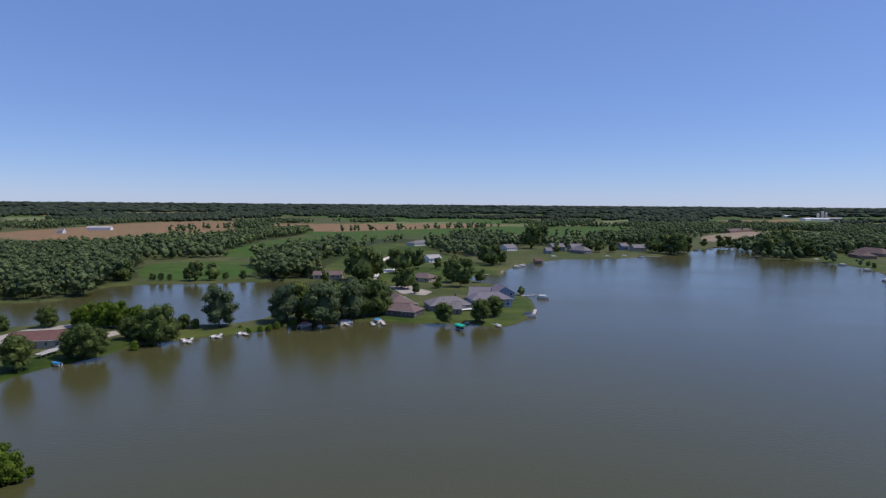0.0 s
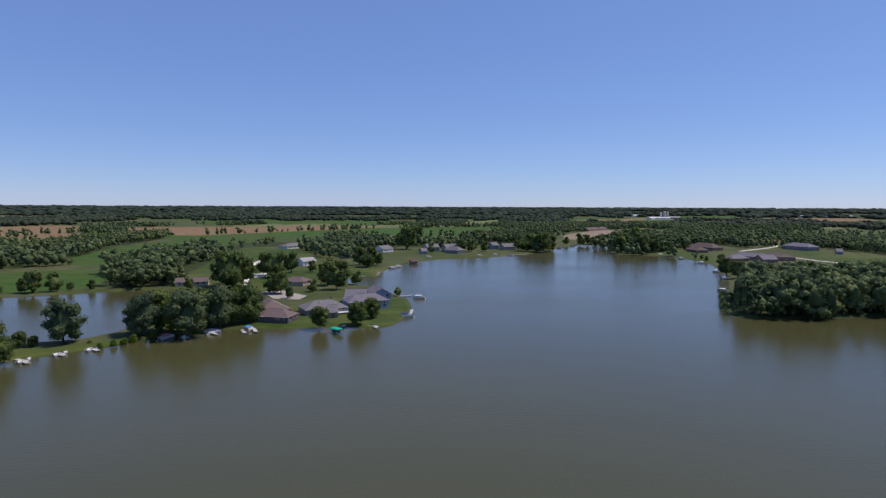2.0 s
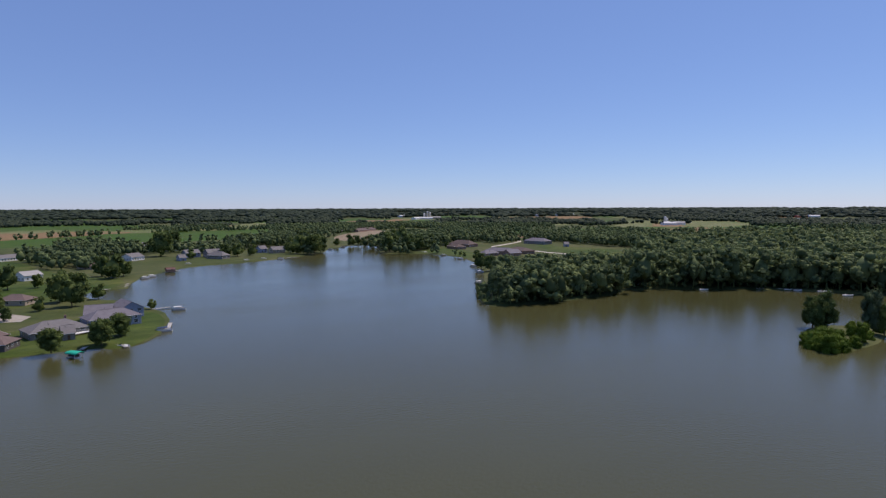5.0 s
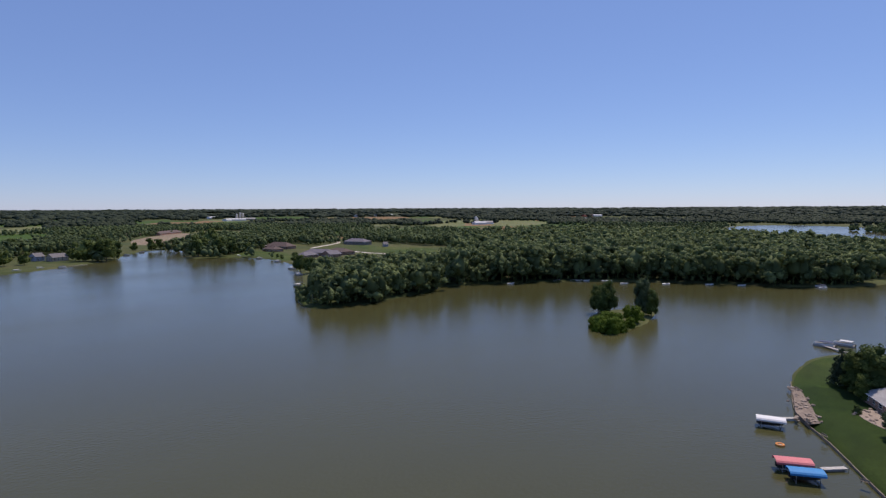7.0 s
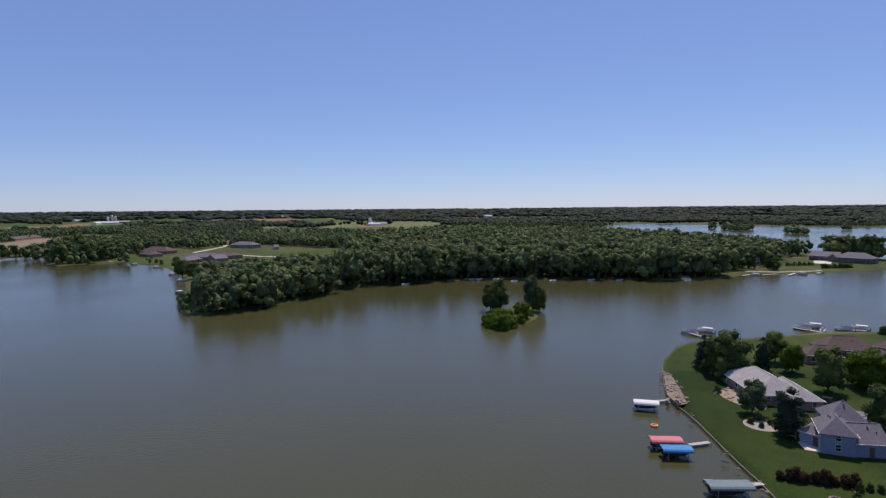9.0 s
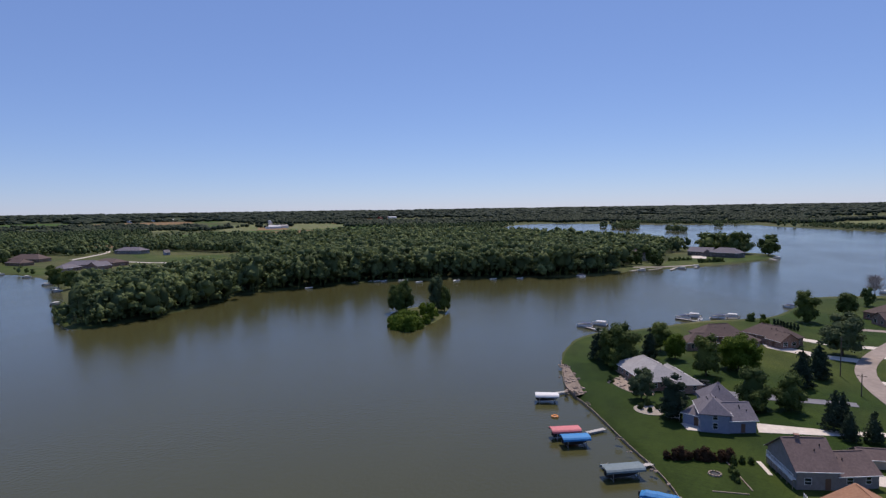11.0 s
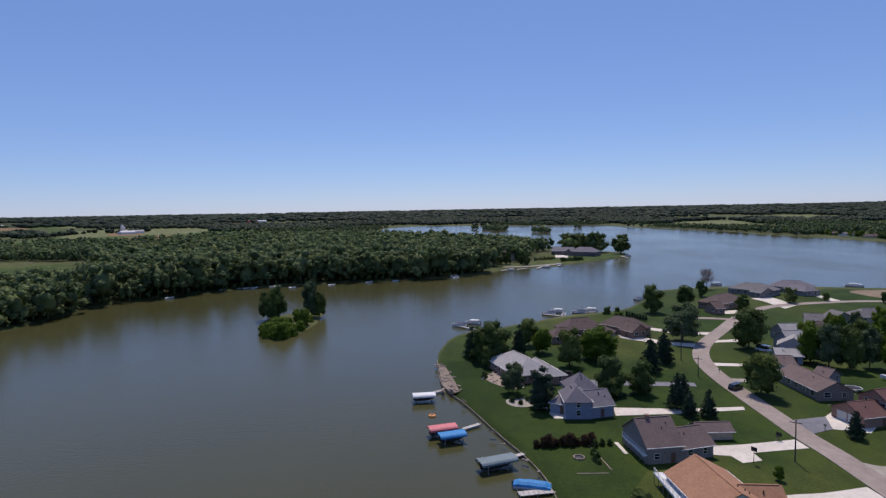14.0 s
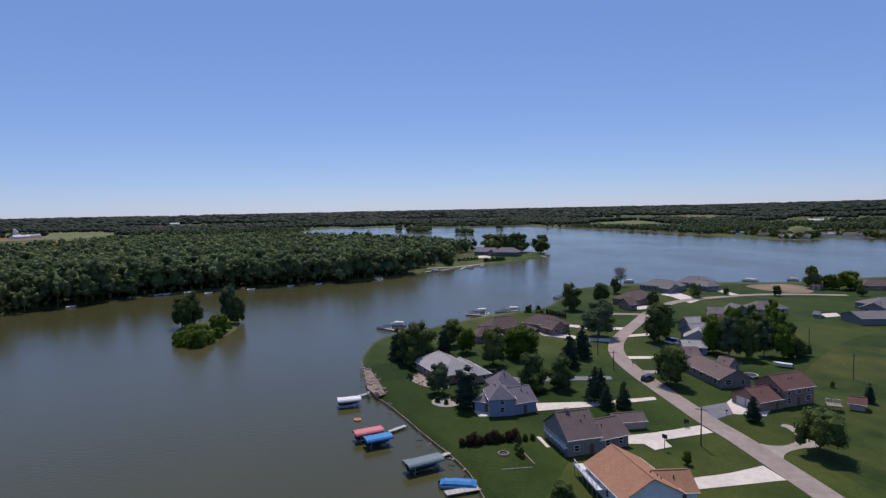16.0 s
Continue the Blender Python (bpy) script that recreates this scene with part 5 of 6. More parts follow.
slab("driveway", "white concrete drive to the street", "driveway", [(259.1, -63.6), (249.7, -76.3), (248.0, -88.8), (243.4, -86.7), (245.4, -72.5), (254.1, -62.4)], M["concrete"])
slab("driveway", "short white concrete drive", "driveway", [(233.6, -83.6), (235.7, -93.4), (231.5, -91.8), (229.5, -82.2)], M["concrete"])
slab("driveway", "short pale concrete drive", "driveway", [(199.9, -70.0), (198.7, -80.8), (195.6, -80.0), (196.1, -69.0)], M["concrete"])
slab("driveway", "short pale drive towards a white house", "driveway", [(182.0, -67.7), (181.2, -75.5), (178.1, -74.2), (178.2, -67.4)], M["gravel"])
slab("driveway", "pale concrete drive of a shore house", "driveway", [(339.9, -140.8), (344.7, -153.9), (315.7, -153.8), (305.6, -143.3), (328.1, -143.2)], M["concrete"], top=1.06)
slab("driveway", "thin pale path to a shore house", "driveway", [(355.1, -179.4), (357.0, -183.2), (327.7, -183.6), (324.3, -177.7)], M["concrete"], top=1.06)
slab("driveway", "pale drive of a brown shore house", "driveway", [(299.1, -103.4), (301.9, -119.6), (291.8, -116.2), (290.4, -103.4)], M["concrete"], top=1.06)
slab("patio", "bleached timber terrace at the seawall", "patio", [(193.9, 21.2), (195.1, 19.6), (180.8, 15.4), (165.7, 12.0), (163.4, 14.1), (171.7, 17.8)], M["timber_deck"], top=1.1)
slab("garden_bed", "pale gravel garden bed with shrubs", "garden bed", [(158.5, -1.0), (161.1, -3.9), (159.7, -7.9), (154.8, -9.1), (152.8, -6.7), (153.7, -2.2)], M["gravel"], top=1.07, wob=0.3)
slab("garden_bed", "rocky garden bed beside the pale house", "garden bed", [(179.8, 6.1), (186.9, 1.2), (178.5, -6.3), (168.0, -7.5), (169.8, -0.8)], M["stone"], top=1.07, wob=0.3)
slab("patio", "pale stone patio by the blue house", "patio", [(149.2, -12.2), (149.6, -16.7), (144.9, -17.3), (144.9, -13.3)], M["concrete"], top=1.07)
slab("sand_pad", "pale sand pad beside a shed", "sand", [(266.4, -187.6), (268.0, -196.5), (259.7, -192.6), (258.1, -184.5)], M["concrete"], top=1.07)

# timber seawall along the lawn
wall_line = smooth_loop([(202.8, 22.5), (173.8, 18.5), (165.5, 14.8), (157.3, 10.2), (146.1, 5.3), (132.8, -0.4), (123.1, -5.2), (114.4, -8.4), (107.7, -9.6), (99.3, -11.0)], 2.0, 0.0, closed=False)
seawall = tagged(new("seawall"), "low weathered timber seawall holding the lawn", "seawall", kind="structure")
for p, q in zip(wall_line, wall_line[1:]):
    d = Vector(q) - Vector(p)
    b = box(0, -0.1, -0.8, d.length * 0.98, 0.1, 0.6 + 0.12 * noise.noise(Vector((*p, 0))), 0.03)
    part("board", b, M["timber"], seawall).matrix_basis = pose(p[0], p[1], 0, 0, 0, math.degrees(math.atan2(d.y, d.x)))
srng = random.Random(5)
for x, y in ((181.1, 18.7), (174.9, 16.4), (167.6, 14.4), (183.8, 2.3), (179.6, 4.0), (175.6, 0.5)):
    stones(srng, x, y, 6, 1.8, 0.75)
for x, y in ((192.4, 20.5), (186.1, 18.2), (178.4, 16.0), (171.3, 14.0), (166.6, 15.7), (165.8, 13.0)):
    stones(srng, x, y, 9, 1.9, 0.6)
for x, y in ((128.7, -0.6), (119.7, -5.0), (114.9, -7.1), (109.9, -8.5)):
    stones(srng, x, y, 2, 0.8, 0.45)

# ---- south-east neighbourhood: houses ----
house("single-storey house with orange shingle roof and white walls", "wall_white", "roof_orange", [((95.2, -38.4), (109.6, -36.1), 5.6, 3.4, 6.5, False), ((101.3, -38.2), (101.3, -47.1), 3.9, 2.9, 5.0, False, "b")])
house("large house with mauve-grey roof and grey siding", "wall_grey", "roof_mauve", [block((119.3, -29.8), (121.0, -37.2), 11.5, 3.9, 7.8), block((121.3, -37.2), (124.0, -44.4), 9.0, 2.9, 5.4, False, "x", "r")], chimney=((125.6, -31.1), 8.2))
house("small garden shed with a grey gable roof", "wall_tan", "roof_mauve", [((135.0, -44.2), (135.8, -51.7), 2.3, 2.2, 3.4, False)], name="shed", wins=False)
house("two-storey blue-grey house with grey hipped roof", "wall_blue", "roof_lilac", [block((144.6, -16.1), (144.9, -22.4), 9.0, 4.8, 7.4, True, "y"), block((145.3, -22.5), (147.3, -28.3), 8.5, 3.3, 6.0), block((148.6, -14.4), (147.5, -16.6), 6.5, 3.0, 4.9, True), block((153.9, -19.4), (154.7, -24.8), 8.0, 4.8, 8.2, True)])
house("single-storey house with pale grey hipped roof", "wall_brick", "roof_pale", [((190.0, -4.2), (180.7, -8.3), 6.5, 3.0, 6.4, True), ((186.5, -11.1), (177.0, -14.7), 4.0, 2.8, 5.0, True)])
house("brown brick house with several hipped roofs", "wall_brick", "roof_brown", [((243.3, -29.3), (246.2, -36.4), 5.2, 3.4, 7.0, True), ((230.9, -23.1), (231.6, -26.4), 4.0, 3.2, 5.8, True), ((237.1, -38.1), (235.4, -41.4), 3.8, 3.2, 5.4, True)])
house("brown brick house with wide brown roof", "wall_brick", "roof_brown", [((251.1, -49.2), (244.7, -55.2), 5.0, 3.4, 6.8, True), ((243.9, -52.6), (238.3, -56.1), 4.0, 3.0, 5.6, False)])
house("long pale grey house with mauve-grey gable roof", "wall_grey", "roof_mauve", [((180.4, -87.3), (161.7, -89.2), 4.8, 2.9, 5.2, False), ((179.0, -93.9), (175.9, -96.3), 4.2, 2.8, 4.8, False)])
house("two-storey brown brick house with dark red-brown roof", "wall_brick", "roof_red", [block((144.2, -92.2), (147.2, -102.4), 9.0, 4.9, 7.4), block((141.5, -84.5), (143.8, -92.0), 9.0, 2.8, 5.0, False, "x", "l")])
house("small brown-roofed shed on the grass", "wall_tan", "roof_red", [((142.8, -108.8), (140.8, -111.4), 1.9, 2.0, 3.2, False)], name="shed", wins=False)
house("grey-blue house with steep pale gables", "wall_blue", "roof_pale", [((218.4, -101.6), (219.5, -109.3), 5.0, 4.0, 7.2, False), ((209.2, -101.1), (215.0, -104.0), 4.5, 4.0, 6.6, False), ((204.5, -92.7), (202.6, -100.1), 4.2, 2.8, 4.3, False)])
house("low house with grey-brown roof beside a drive", "wall_white", "roof_mauve", [((193.0, -87.1), (192.4, -92.3), 4.4, 2.8, 4.6, False, "l")])
house("grey house with pale gable roof", "wall_grey", "roof_pale", [((234.4, -107.6), (235.4, -118.5), 5.5, 3.4, 6.6, False)])
house("brown house among trees", "wall_brick", "roof_brown", [((240.1, -122.4), (242.2, -126.9), 4.8, 3.2, 6.2, True)])
house("dark grey house among trees", "wall_grey", "roof_grey", [((260.7, -130.2), (258.1, -136.3), 5.0, 3.2, 6.0, False)])
house("grey gabled house near the street", "wall_grey", "roof_grey", [((269.5, -146.1), (262.7, -147.2), 5.0, 3.2, 6.0, False)])
house("grey house with hipped roof near the street", "wall_tan", "roof_grey", [((272.3, -160.4), (272.8, -167.9), 5.0, 3.2, 6.0, True)])
house("brown brick house by the far lakeside", "wall_brick", "roof_brown", [((307.7, -110.1), (315.1, -119.1), 6.0, 3.6, 7.0, True), ((293.2, -102.6), (294.4, -107.1), 4.5, 3.2, 5.8, False)])
house("grey lakeside house with hipped roof", "wall_grey", "roof_grey", [((361.4, -146.0), (353.8, -153.7), 7.0, 3.4, 6.5, True), ((348.9, -147.3), (342.8, -150.9), 5.0, 3.2, 5.6, False)])
house("grey lakeside house with dark grey roof", "wall_grey", "roof_lilac", [((371.5, -172.5), (366.5, -180.6), 7.0, 3.4, 6.5, True), ((357.8, -174.2), (351.6, -176.1), 5.0, 3.2, 5.6, True)])
house("long low grey metal-roofed barn", "wall_grey", "roof_grey", [((245.7, -186.7), (244.9, -210.0), 6.5, 3.0, 5.0, False)], name="barn", wins=False)
house("grey house beyond the green field", "wall_grey", "roof_grey", [((274.0, -222.2), (275.8, -233.4), 7.0, 3.2, 6.0, True), ((262.1, -209.9), (267.8, -216.7), 5.0, 3.0, 5.5, False)])
house("dark brown lakeside house beside a hedge", "wall_brick", "roof_brown", [((339.8, -268.2), (337.1, -281.4), 6.0, 3.0, 6.0, True)])
house("low brown-roofed lakeside house", "wall_tan", "roof_orange", [((345.5, -239.3), (342.2, -241.9), 4.5, 2.8, 5.0, False)])
house("small blue shed on the grass", "wall_blue", "roof_grey", [((259.6, -180.1), (257.9, -181.6), 2.0, 2.0, 3.0, False)], name="shed", wins=False)
deck((130.2, -26.9), (119.2, -29.1), 2.0, 1.9, "trim")
deck((111.3, -28.9), (100.3, -30.2), 2.9, 2.1, "trim")
deck((141.6, -105.6), (143.2, -102.6), 3.0, 1.6, "timber")
slab("patio", "pale concrete strip below a deck", "patio", [(130.6, -25.2), (124.4, -26.2), (124.4, -27.0), (130.6, -26.1)], M["concrete"], top=1.06)
deck((150.1, -12.0), (157.5, -12.2), 3.0, 0.9)

# ---- south-east neighbourhood: trees and shrubs ----
tree(116.6, -82.6, 9.6, "maple", 1.0, label="spreading green maple beside a gravel drive")
for x, y, h in ((135.7, -79.3, 6.7), (153.6, -45.7, 9.7), (147.6, -47.0, 6.9), (148.1, -51.7, 7.6), (188.3, -47.7, 11.8), (199.3, -54.9, 11.7), (211.5, -6.8, 10.6), (145.8, -116.4, 5.2), (158.7, -48.8, 8.1)):
    tree(x, y, h, "spruce", 1.15, group=SE)
for x, y, h in ((167.2, -31.2, 10.2), (165.8, -39.4, 9.8), (165.8, -71.9, 11.8), (223.6, -11.0, 10.3), (221.3, -91.3, 14.7), (324.0, -154.5, 8.5), (311.4, -96.1, 11.2), (322.3, -201.3, 5.9), (346.4, -239.3, 14.0), (314.7, -245.1, 7.0), (162.4, -31.2, 5.0)):
    tree(x, y, h, "broad", 1.0, group=SE)
for x, y, h in ((339.3, -250.1, 10.3), (338.1, -256.3, 10.9), (342.4, -247.1, 9.0)):
    tree(x, y, h, "light", 1.3, group=SE)
for x, y, h in ((200.2, 6.3, 13.2), (198.2, 1.9, 15.8), (193.9, -22.9, 13.2), (294.8, -75.4, 15.3), (346.6, -116.4, 10.4), (290.1, -116.4, 9.9), (193.0, 4.0, 8.0)):
    tree(x, y, h, "tall", 1.0, group=SE)
tree(205.6, 10.2, 11.0, "spruce", 1.25, label="dense dark spruce by the lawn edge", group=SE)
for x, y, h in ((201.8, -33.3, 11.8), (212.2, -15.2, 8.9), (263.3, -52.8, 6.3), (205.3, -31.4, 9.5), (204.6, -36.8, 9.9)):
    tree(x, y, h, "light", 1.05, group=SE)
tree(232.1, -70.9, 15.4, "silver", 1.35, label="broad airy tree with pale green leaves", group=SE)
tree(165.2, -3.4, 9.0, "silver", 1.1, label="thin ornamental tree in a rocky bed", group=SE)
tree(152.0, -10.3, 11.1, "column", 1.3, group=SE)
tree(378.2, -130.1, 14.3, "bare", 1.1, group=SE)
for x, y, h in ((201.0, -102.6, 13.5), (195.0, -105.2, 14.3), (192.9, -110.3, 14.1), (195.1, -117.6, 13.1), (191.5, -122.2, 11.3), (221.4, -121.5, 12.3), (222.2, -131.1, 11.7), (219.4, -137.1, 11.2), (226.6, -113.3, 9.2), (250.2, -145.0, 8.6), (256.4, -157.9, 9.3), (251.6, -135.5, 7.6)):
    tree(x, y, h, ("silver", "light", "tall", "broad", "light")[int(x) % 5], 0.82, group="grove behind the street")
for x, y, h in ((191.1, -125.5, 7.0), (192.3, -128.6, 5.1), (193.5, -131.8, 4.0), (218.8, -141.5, 6.7), (329.1, -175.3, 4.6)):
    tree(x, y, h, "broad", 1.1, group="grove behind the street")
for x, y, h in ((113.8, -52.9, 2.9), (159.1, -116.0, 2.0)):
    tree(x, y, h, "light", 0.8, label="small young tree on a lawn", group=SE)
tree(98.4, -23.4, 4.7, "broad", 1.2, group=SE)
for i in range(9):
    k = i / 8
    tree((127.1, -7.7)[0] * (1 - k) + (129.3, -19.8)[0] * k, (127.1, -7.7)[1] * (1 - k) + (129.3, -19.8)[1] * k, 1.7 + 0.5 * (i % 3), "bronze", 0.95, label="", group="shrubs in a garden row")
for x, y, h in ((157.3, -3.0, 1.9), (155.2, -5.3, 1.4), (158.3, -7.2, 1.4), (160.5, -4.7, 2.3), (127.9, -20.6, 1.8), (128.8, -22.3, 1.6), (129.3, -24.0, 1.6), (121.0, -19.7, 2.2), (124.0, -19.7, 1.5), (119.3, -20.0, 1.1), (179.7, 5.1, 2.2), (168.6, -2.2, 1.7), (249.3, -25.4, 2.5), (187.4, -25.3, 1.9), (291.6, -52.7, 4.1), (295.7, -58.5, 3.0), (185.5, -41.7, 1.5)):
    tree(x, y, h, "shrub", 0.85, group="shrubs in the gardens")
for i in range(8):
    k = i / 7
    tree((282.4, -60.4)[0] * (1 - k) + (272.4, -66.9)[0] * k, (282.4, -60.4)[1] * (1 - k) + (272.4, -66.9)[1] * k, 3.2, "column", 0.9, group="evergreen hedge row")

# street furniture, vehicles
utility_pole(122.4, -60.0, 8.9, 60)
utility_pole(183.4, -60.8, 6.3, 70)
utility_pole(165.7, -127.2, 7.9, 20)
utility_pole(203.3, -61.7, 12.3, 40, False)
utility_pole(207.4, -142.0, 6.4, 20, False)
car((170.9, -67.1)[0], (170.9, -67.1)[1], 128, "car_dark", "black car parked on the street verge")
car((181.9, -20.5)[0], (181.9, -20.5)[1], 80, "car_dark", "black sport utility car on a driveway")
car((216.0, -94.4)[0], (216.0, -94.4)[1], 30, "car_white", "white van on a driveway", van=True)
for x, y, h in ((121.0, -51.3, 3.3), (133.5, -61.9, 1.7)):
    t = thing("basketball_hoop", "dark basketball hoop on a pole by a driveway", "basketball hoop", x, y, 1.0, 40)
    part("pole", rod((0, 0, 0), (0, 0, h), 0.07, seg=8), M["dark"], t)
    part("backboard", box(-0.6, -0.04, h - 0.7, 0.6, 0.04, h + 0.2, 0.02), M["dark"], t)
    part("hoop", rod((0, -0.35, h - 0.52), (0, -0.35, h - 0.48), 0.23, seg=12), M["cv_orange"], t)
x, y = (180.8, -115.2)
speed_boat(x, y, 58, 5.6, 1.2, "cv_white", "white covered boat standing on the grass")
x, y = (171.1, -99.0)
t = thing("trampoline", "round trampoline with a dark mat on the lawn", "trampoline", x, y, 1.0)
part("mat", rod((0, 0, 0.75), (0, 0, 0.8), 1.9, seg=24), M["dark"], t)
part("rim", torus(2.1, 0.12, 24, 6), M["cv_white"], t).location = (0, 0, 0.8)
for i in range(4):
    a0 = i * math.pi / 2
    part("leg", rod((2 * math.cos(a0), 2 * math.sin(a0), 0), (2 * math.cos(a0), 2 * math.sin(a0), 0.75), 0.05, seg=6), M["metal"], t)

# boat lifts and docks at the seawall
boat_lift((158.8, 24.8), (160.2, 18.5), "cv_white", "boat lift with a white canvas canopy")
dock((166.5, 19.6), (168.3, 17.2), 1.2)
boat_lift((134.0, 17.3), (136.7, 10.9), "cv_red", "boat lift with a faded red canvas canopy")
boat_lift((130.0, 14.4), (132.5, 8.5), "cv_blue", "boat lift with a bright blue canvas canopy")
dock((138.2, 9.4), (141.8, 5.4), 1.2)
boat_lift((116.2, 4.7), (119.8, -2.7), "cv_grey", "boat lift with a grey-green canvas canopy", 3.6)
dock((120.5, 5.1), (121.2, 3.6), 2.0)
dock((123.0, -2.5), (124.6, -4.8), 1.2)
x, y = (109.8, -5.8)
covered_boat(x, y, -100, 7.2, "cv_blue", "pontoon boat under a bright blue cover")
dock((106.4, -3.1), (108.1, -9.7), 1.8)
x, y = (148.1, 18.1)
t = thing("swim_float", "round orange inflatable float on the water", "float", x, y, 0.12)
part("ring", torus(0.75, 0.28), M["cv_orange"], t)
part("floor", rod((0, 0, -0.1), (0, 0, 0.0), 0.7, seg=14), M["seat"], t)
# moorings along the far side of the point
dock((265.3, 20.4), (252.6, 7.6), 1.4)
for (x, y), a, k in (((265.1, 18.9), 80, "cv_navy"), ((270.8, 12.9), 76, "cv_white"), ((294.9, -24.4), 75, "cv_navy"), ((300.8, -29.1), 75, "cv_white"), ((299.2, -40.2), 78, "cv_navy"), ((303.4, -46.2), 78, "cv_white")):
    pontoon_boat(x, y, a, 7.5, k)
x, y = (293.8, -31.9)
speed_boat(x, y, -10, 5.5)
dock((293.8, -21.4), (287.4, -32.3), 1.4)
dock((297.9, -37.6), (299.6, -48.5), 1.4)
x, y = (339.1, -79.3)
pontoon_boat(x, y, 40, 7, "cv_navy")
for (x, y), a in (((404.5, -144.8), 60), ((394.6, -224.9), 60), ((391.0, -226.9), 30), ((391.6, -255.2), 50)):
    pontoon_boat(x, y, a, 7)

# ---- island ----
for x, y, h in ((281.1, 117.1, 15.6), (280.0, 111.2, 17.2), (275.8, 112.4, 14.7)):
    tree(x, y, h, "tall", 0.82, z=0.6, label="tall dark tree on a small island", group="trees on the island")
tree(288.5, 96.6, 18.4, "silver", 0.72, z=0.6, label="tall tree with pale yellowish leaves on an island", group="trees on the island")
tree(288.5, 92.6, 13.0, "tall", 0.85, z=0.6, label="tall dark tree on a small island", group="trees on the island")
for x, y, h in ((241.7, 99.6, 7.3), (239.9, 94.5, 7.7), (245.1, 92.2, 6.7), (252.4, 101.7, 7.0), (254.4, 97.4, 7.0), (246.7, 104.5, 5.3), (262.0, 103.0, 4.6), (268.0, 108.0, 4.4), (274.0, 93.0, 4.2), (282.0, 98.0, 4.8), (294.0, 96.0, 4.6), (300.0, 102.0, 4.0), (291.0, 106.0, 4.2), (256.0, 91.5, 4.8)):
    tree(x, y, h * 0.86, "bush", 0.95, z=0.3, group="bushes on the island")
tree(264.6, 92.2, 8.3, "light", 0.9, z=0.4, label="rounded green tree on a small island", group="trees on the island")
tree(273.2, 98.8, 5.1, "bush", 0.6, z=0.4, group="bushes on the island")

# garden details on the lawn
x, y = (121.9, -16.3)
t = thing("fire_pit", "round stone fire pit on the lawn", "fire pit", x, y, 1.0)
part("hearth", rod((0, 0, -0.1), (0, 0, 0.12), 0.7, seg=14), M["dark"], t)
for i in range(12):
    a = i * math.pi / 6
    part("stone", box(-0.24, -0.17, -0.1, 0.24, 0.17, 0.32, 0.05), M["stone"], t).matrix_basis = pose(1.1 * math.cos(a), 1.1 * math.sin(a), 0, 0, 0, math.degrees(a) + 90)
for k, (p, q) in enumerate((((114.3, -14.9), (114.8, -21.2)), ((128.4, -19.4), (116.4, -22.0)))):
    d = Vector(q) - Vector(p)
    b = box(0, -0.12, -0.1, d.length, 0.12, 0.16 + 0.01 * k, 0.02)
    tagged(obj("garden_edging", b, M["timber"]), "low weathered timber edging in the lawn", "edging").matrix_basis = pose(p[0], p[1], 1.0, 0, 0, math.degrees(math.atan2(d.y, d.x)))
for x, y in ((193.0, 19.8), (156.2, 10.2), (134.3, 2.0), (164.9, 14.2)):
    t = thing("bench", "small weathered wooden bench by the seawall", "bench", x, y, 1.05, srng.uniform(40, 80))
    part("seat", box(-0.8, -0.22, 0.4, 0.8, 0.22, 0.47, 0.01), M["timber"], t)
    part("backrest", box(-0.8, 0.2, 0.55, 0.8, 0.26, 0.95, 0.01), M["timber"], t)
    for sx in (-0.7, 0.7):
        for sy in (-0.16, 0.16):
            part("leg", box(sx - 0.04, sy - 0.04, 0, sx + 0.04, sy + 0.04, 0.4), M["timber"], t)
for x, y in ((163.0, -56.7), (132.9, -61.2), (140.4, -75.3), (187.4, -68.6)):
    t = thing("mailbox", "dark mailbox on a post beside the street", "mailbox", x, y, 1.0, 40)
    part("post", box(-0.06, -0.06, 0, 0.06, 0.06, 1.1), M["timber"], t)
    b = bmesh.new()
    prism(b, -0.3, 0.3, [(-0.13, 1.1), (-0.13, 1.28), (-0.07, 1.37), (0.07, 1.37), (0.13, 1.28), (0.13, 1.1)])
    part("box", b, M["dark"], t)

# ---- north-west shore ----
house("low lakeside house with dark red roof", "wall_tan", "roof_red", [((-157.3, 208.8), (-139.8, 214.3), 6.0, 3.2, 5.5, False)])
slab("driveway", "wide pale gravel drive above a house", "driveway", [(-175.4, 221.0), (-173.3, 236.3), (-160.6, 249.3), (-155.8, 243.6), (-165.1, 231.3), (-163.0, 210.6)], M["gravel"])
slab("driveway", "pale gravel drive behind hedges", "driveway", [(-139.3, 230.1), (-135.0, 236.6), (-129.9, 230.5), (-132.5, 222.5)], M["gravel"])
deck((-135.6, 192.7), (-134.5, 202.1), 2.5, 1.5)
house("dark-walled house with grey-brown hipped roof", "wall_dark", "roof_mauve", [((-28.5, 310.9), (-22.3, 293.6), 7.5, 3.2, 6.8, True), ((-22.3, 278.9), (-15.8, 276.0), 5.5, 3.0, 5.6, True)])
house("grey-roofed lakeside house with white porch", "wall_grey", "roof_grey", [((-1.5, 294.7), (6.6, 296.9), 7.0, 3.0, 6.2, True), ((4.7, 283.5), (9.1, 283.7), 5.0, 3.0, 5.6, False)], chimney=((6.6, 298.8), 7.2))
deck((15.2, 292.4), (4.8, 287.2), 3.0, 0.8, "trim")
house("large lilac-grey house with many gables", "wall_blue", "roof_lilac", [((15.4, 323.7), (26.7, 322.0), 6.5, 4.0, 7.4, False), ((31.5, 332.7), (34.6, 319.0), 5.5, 4.8, 8.0, False), ((19.2, 302.6), (29.5, 305.2), 6.0, 4.6, 7.6, True)])
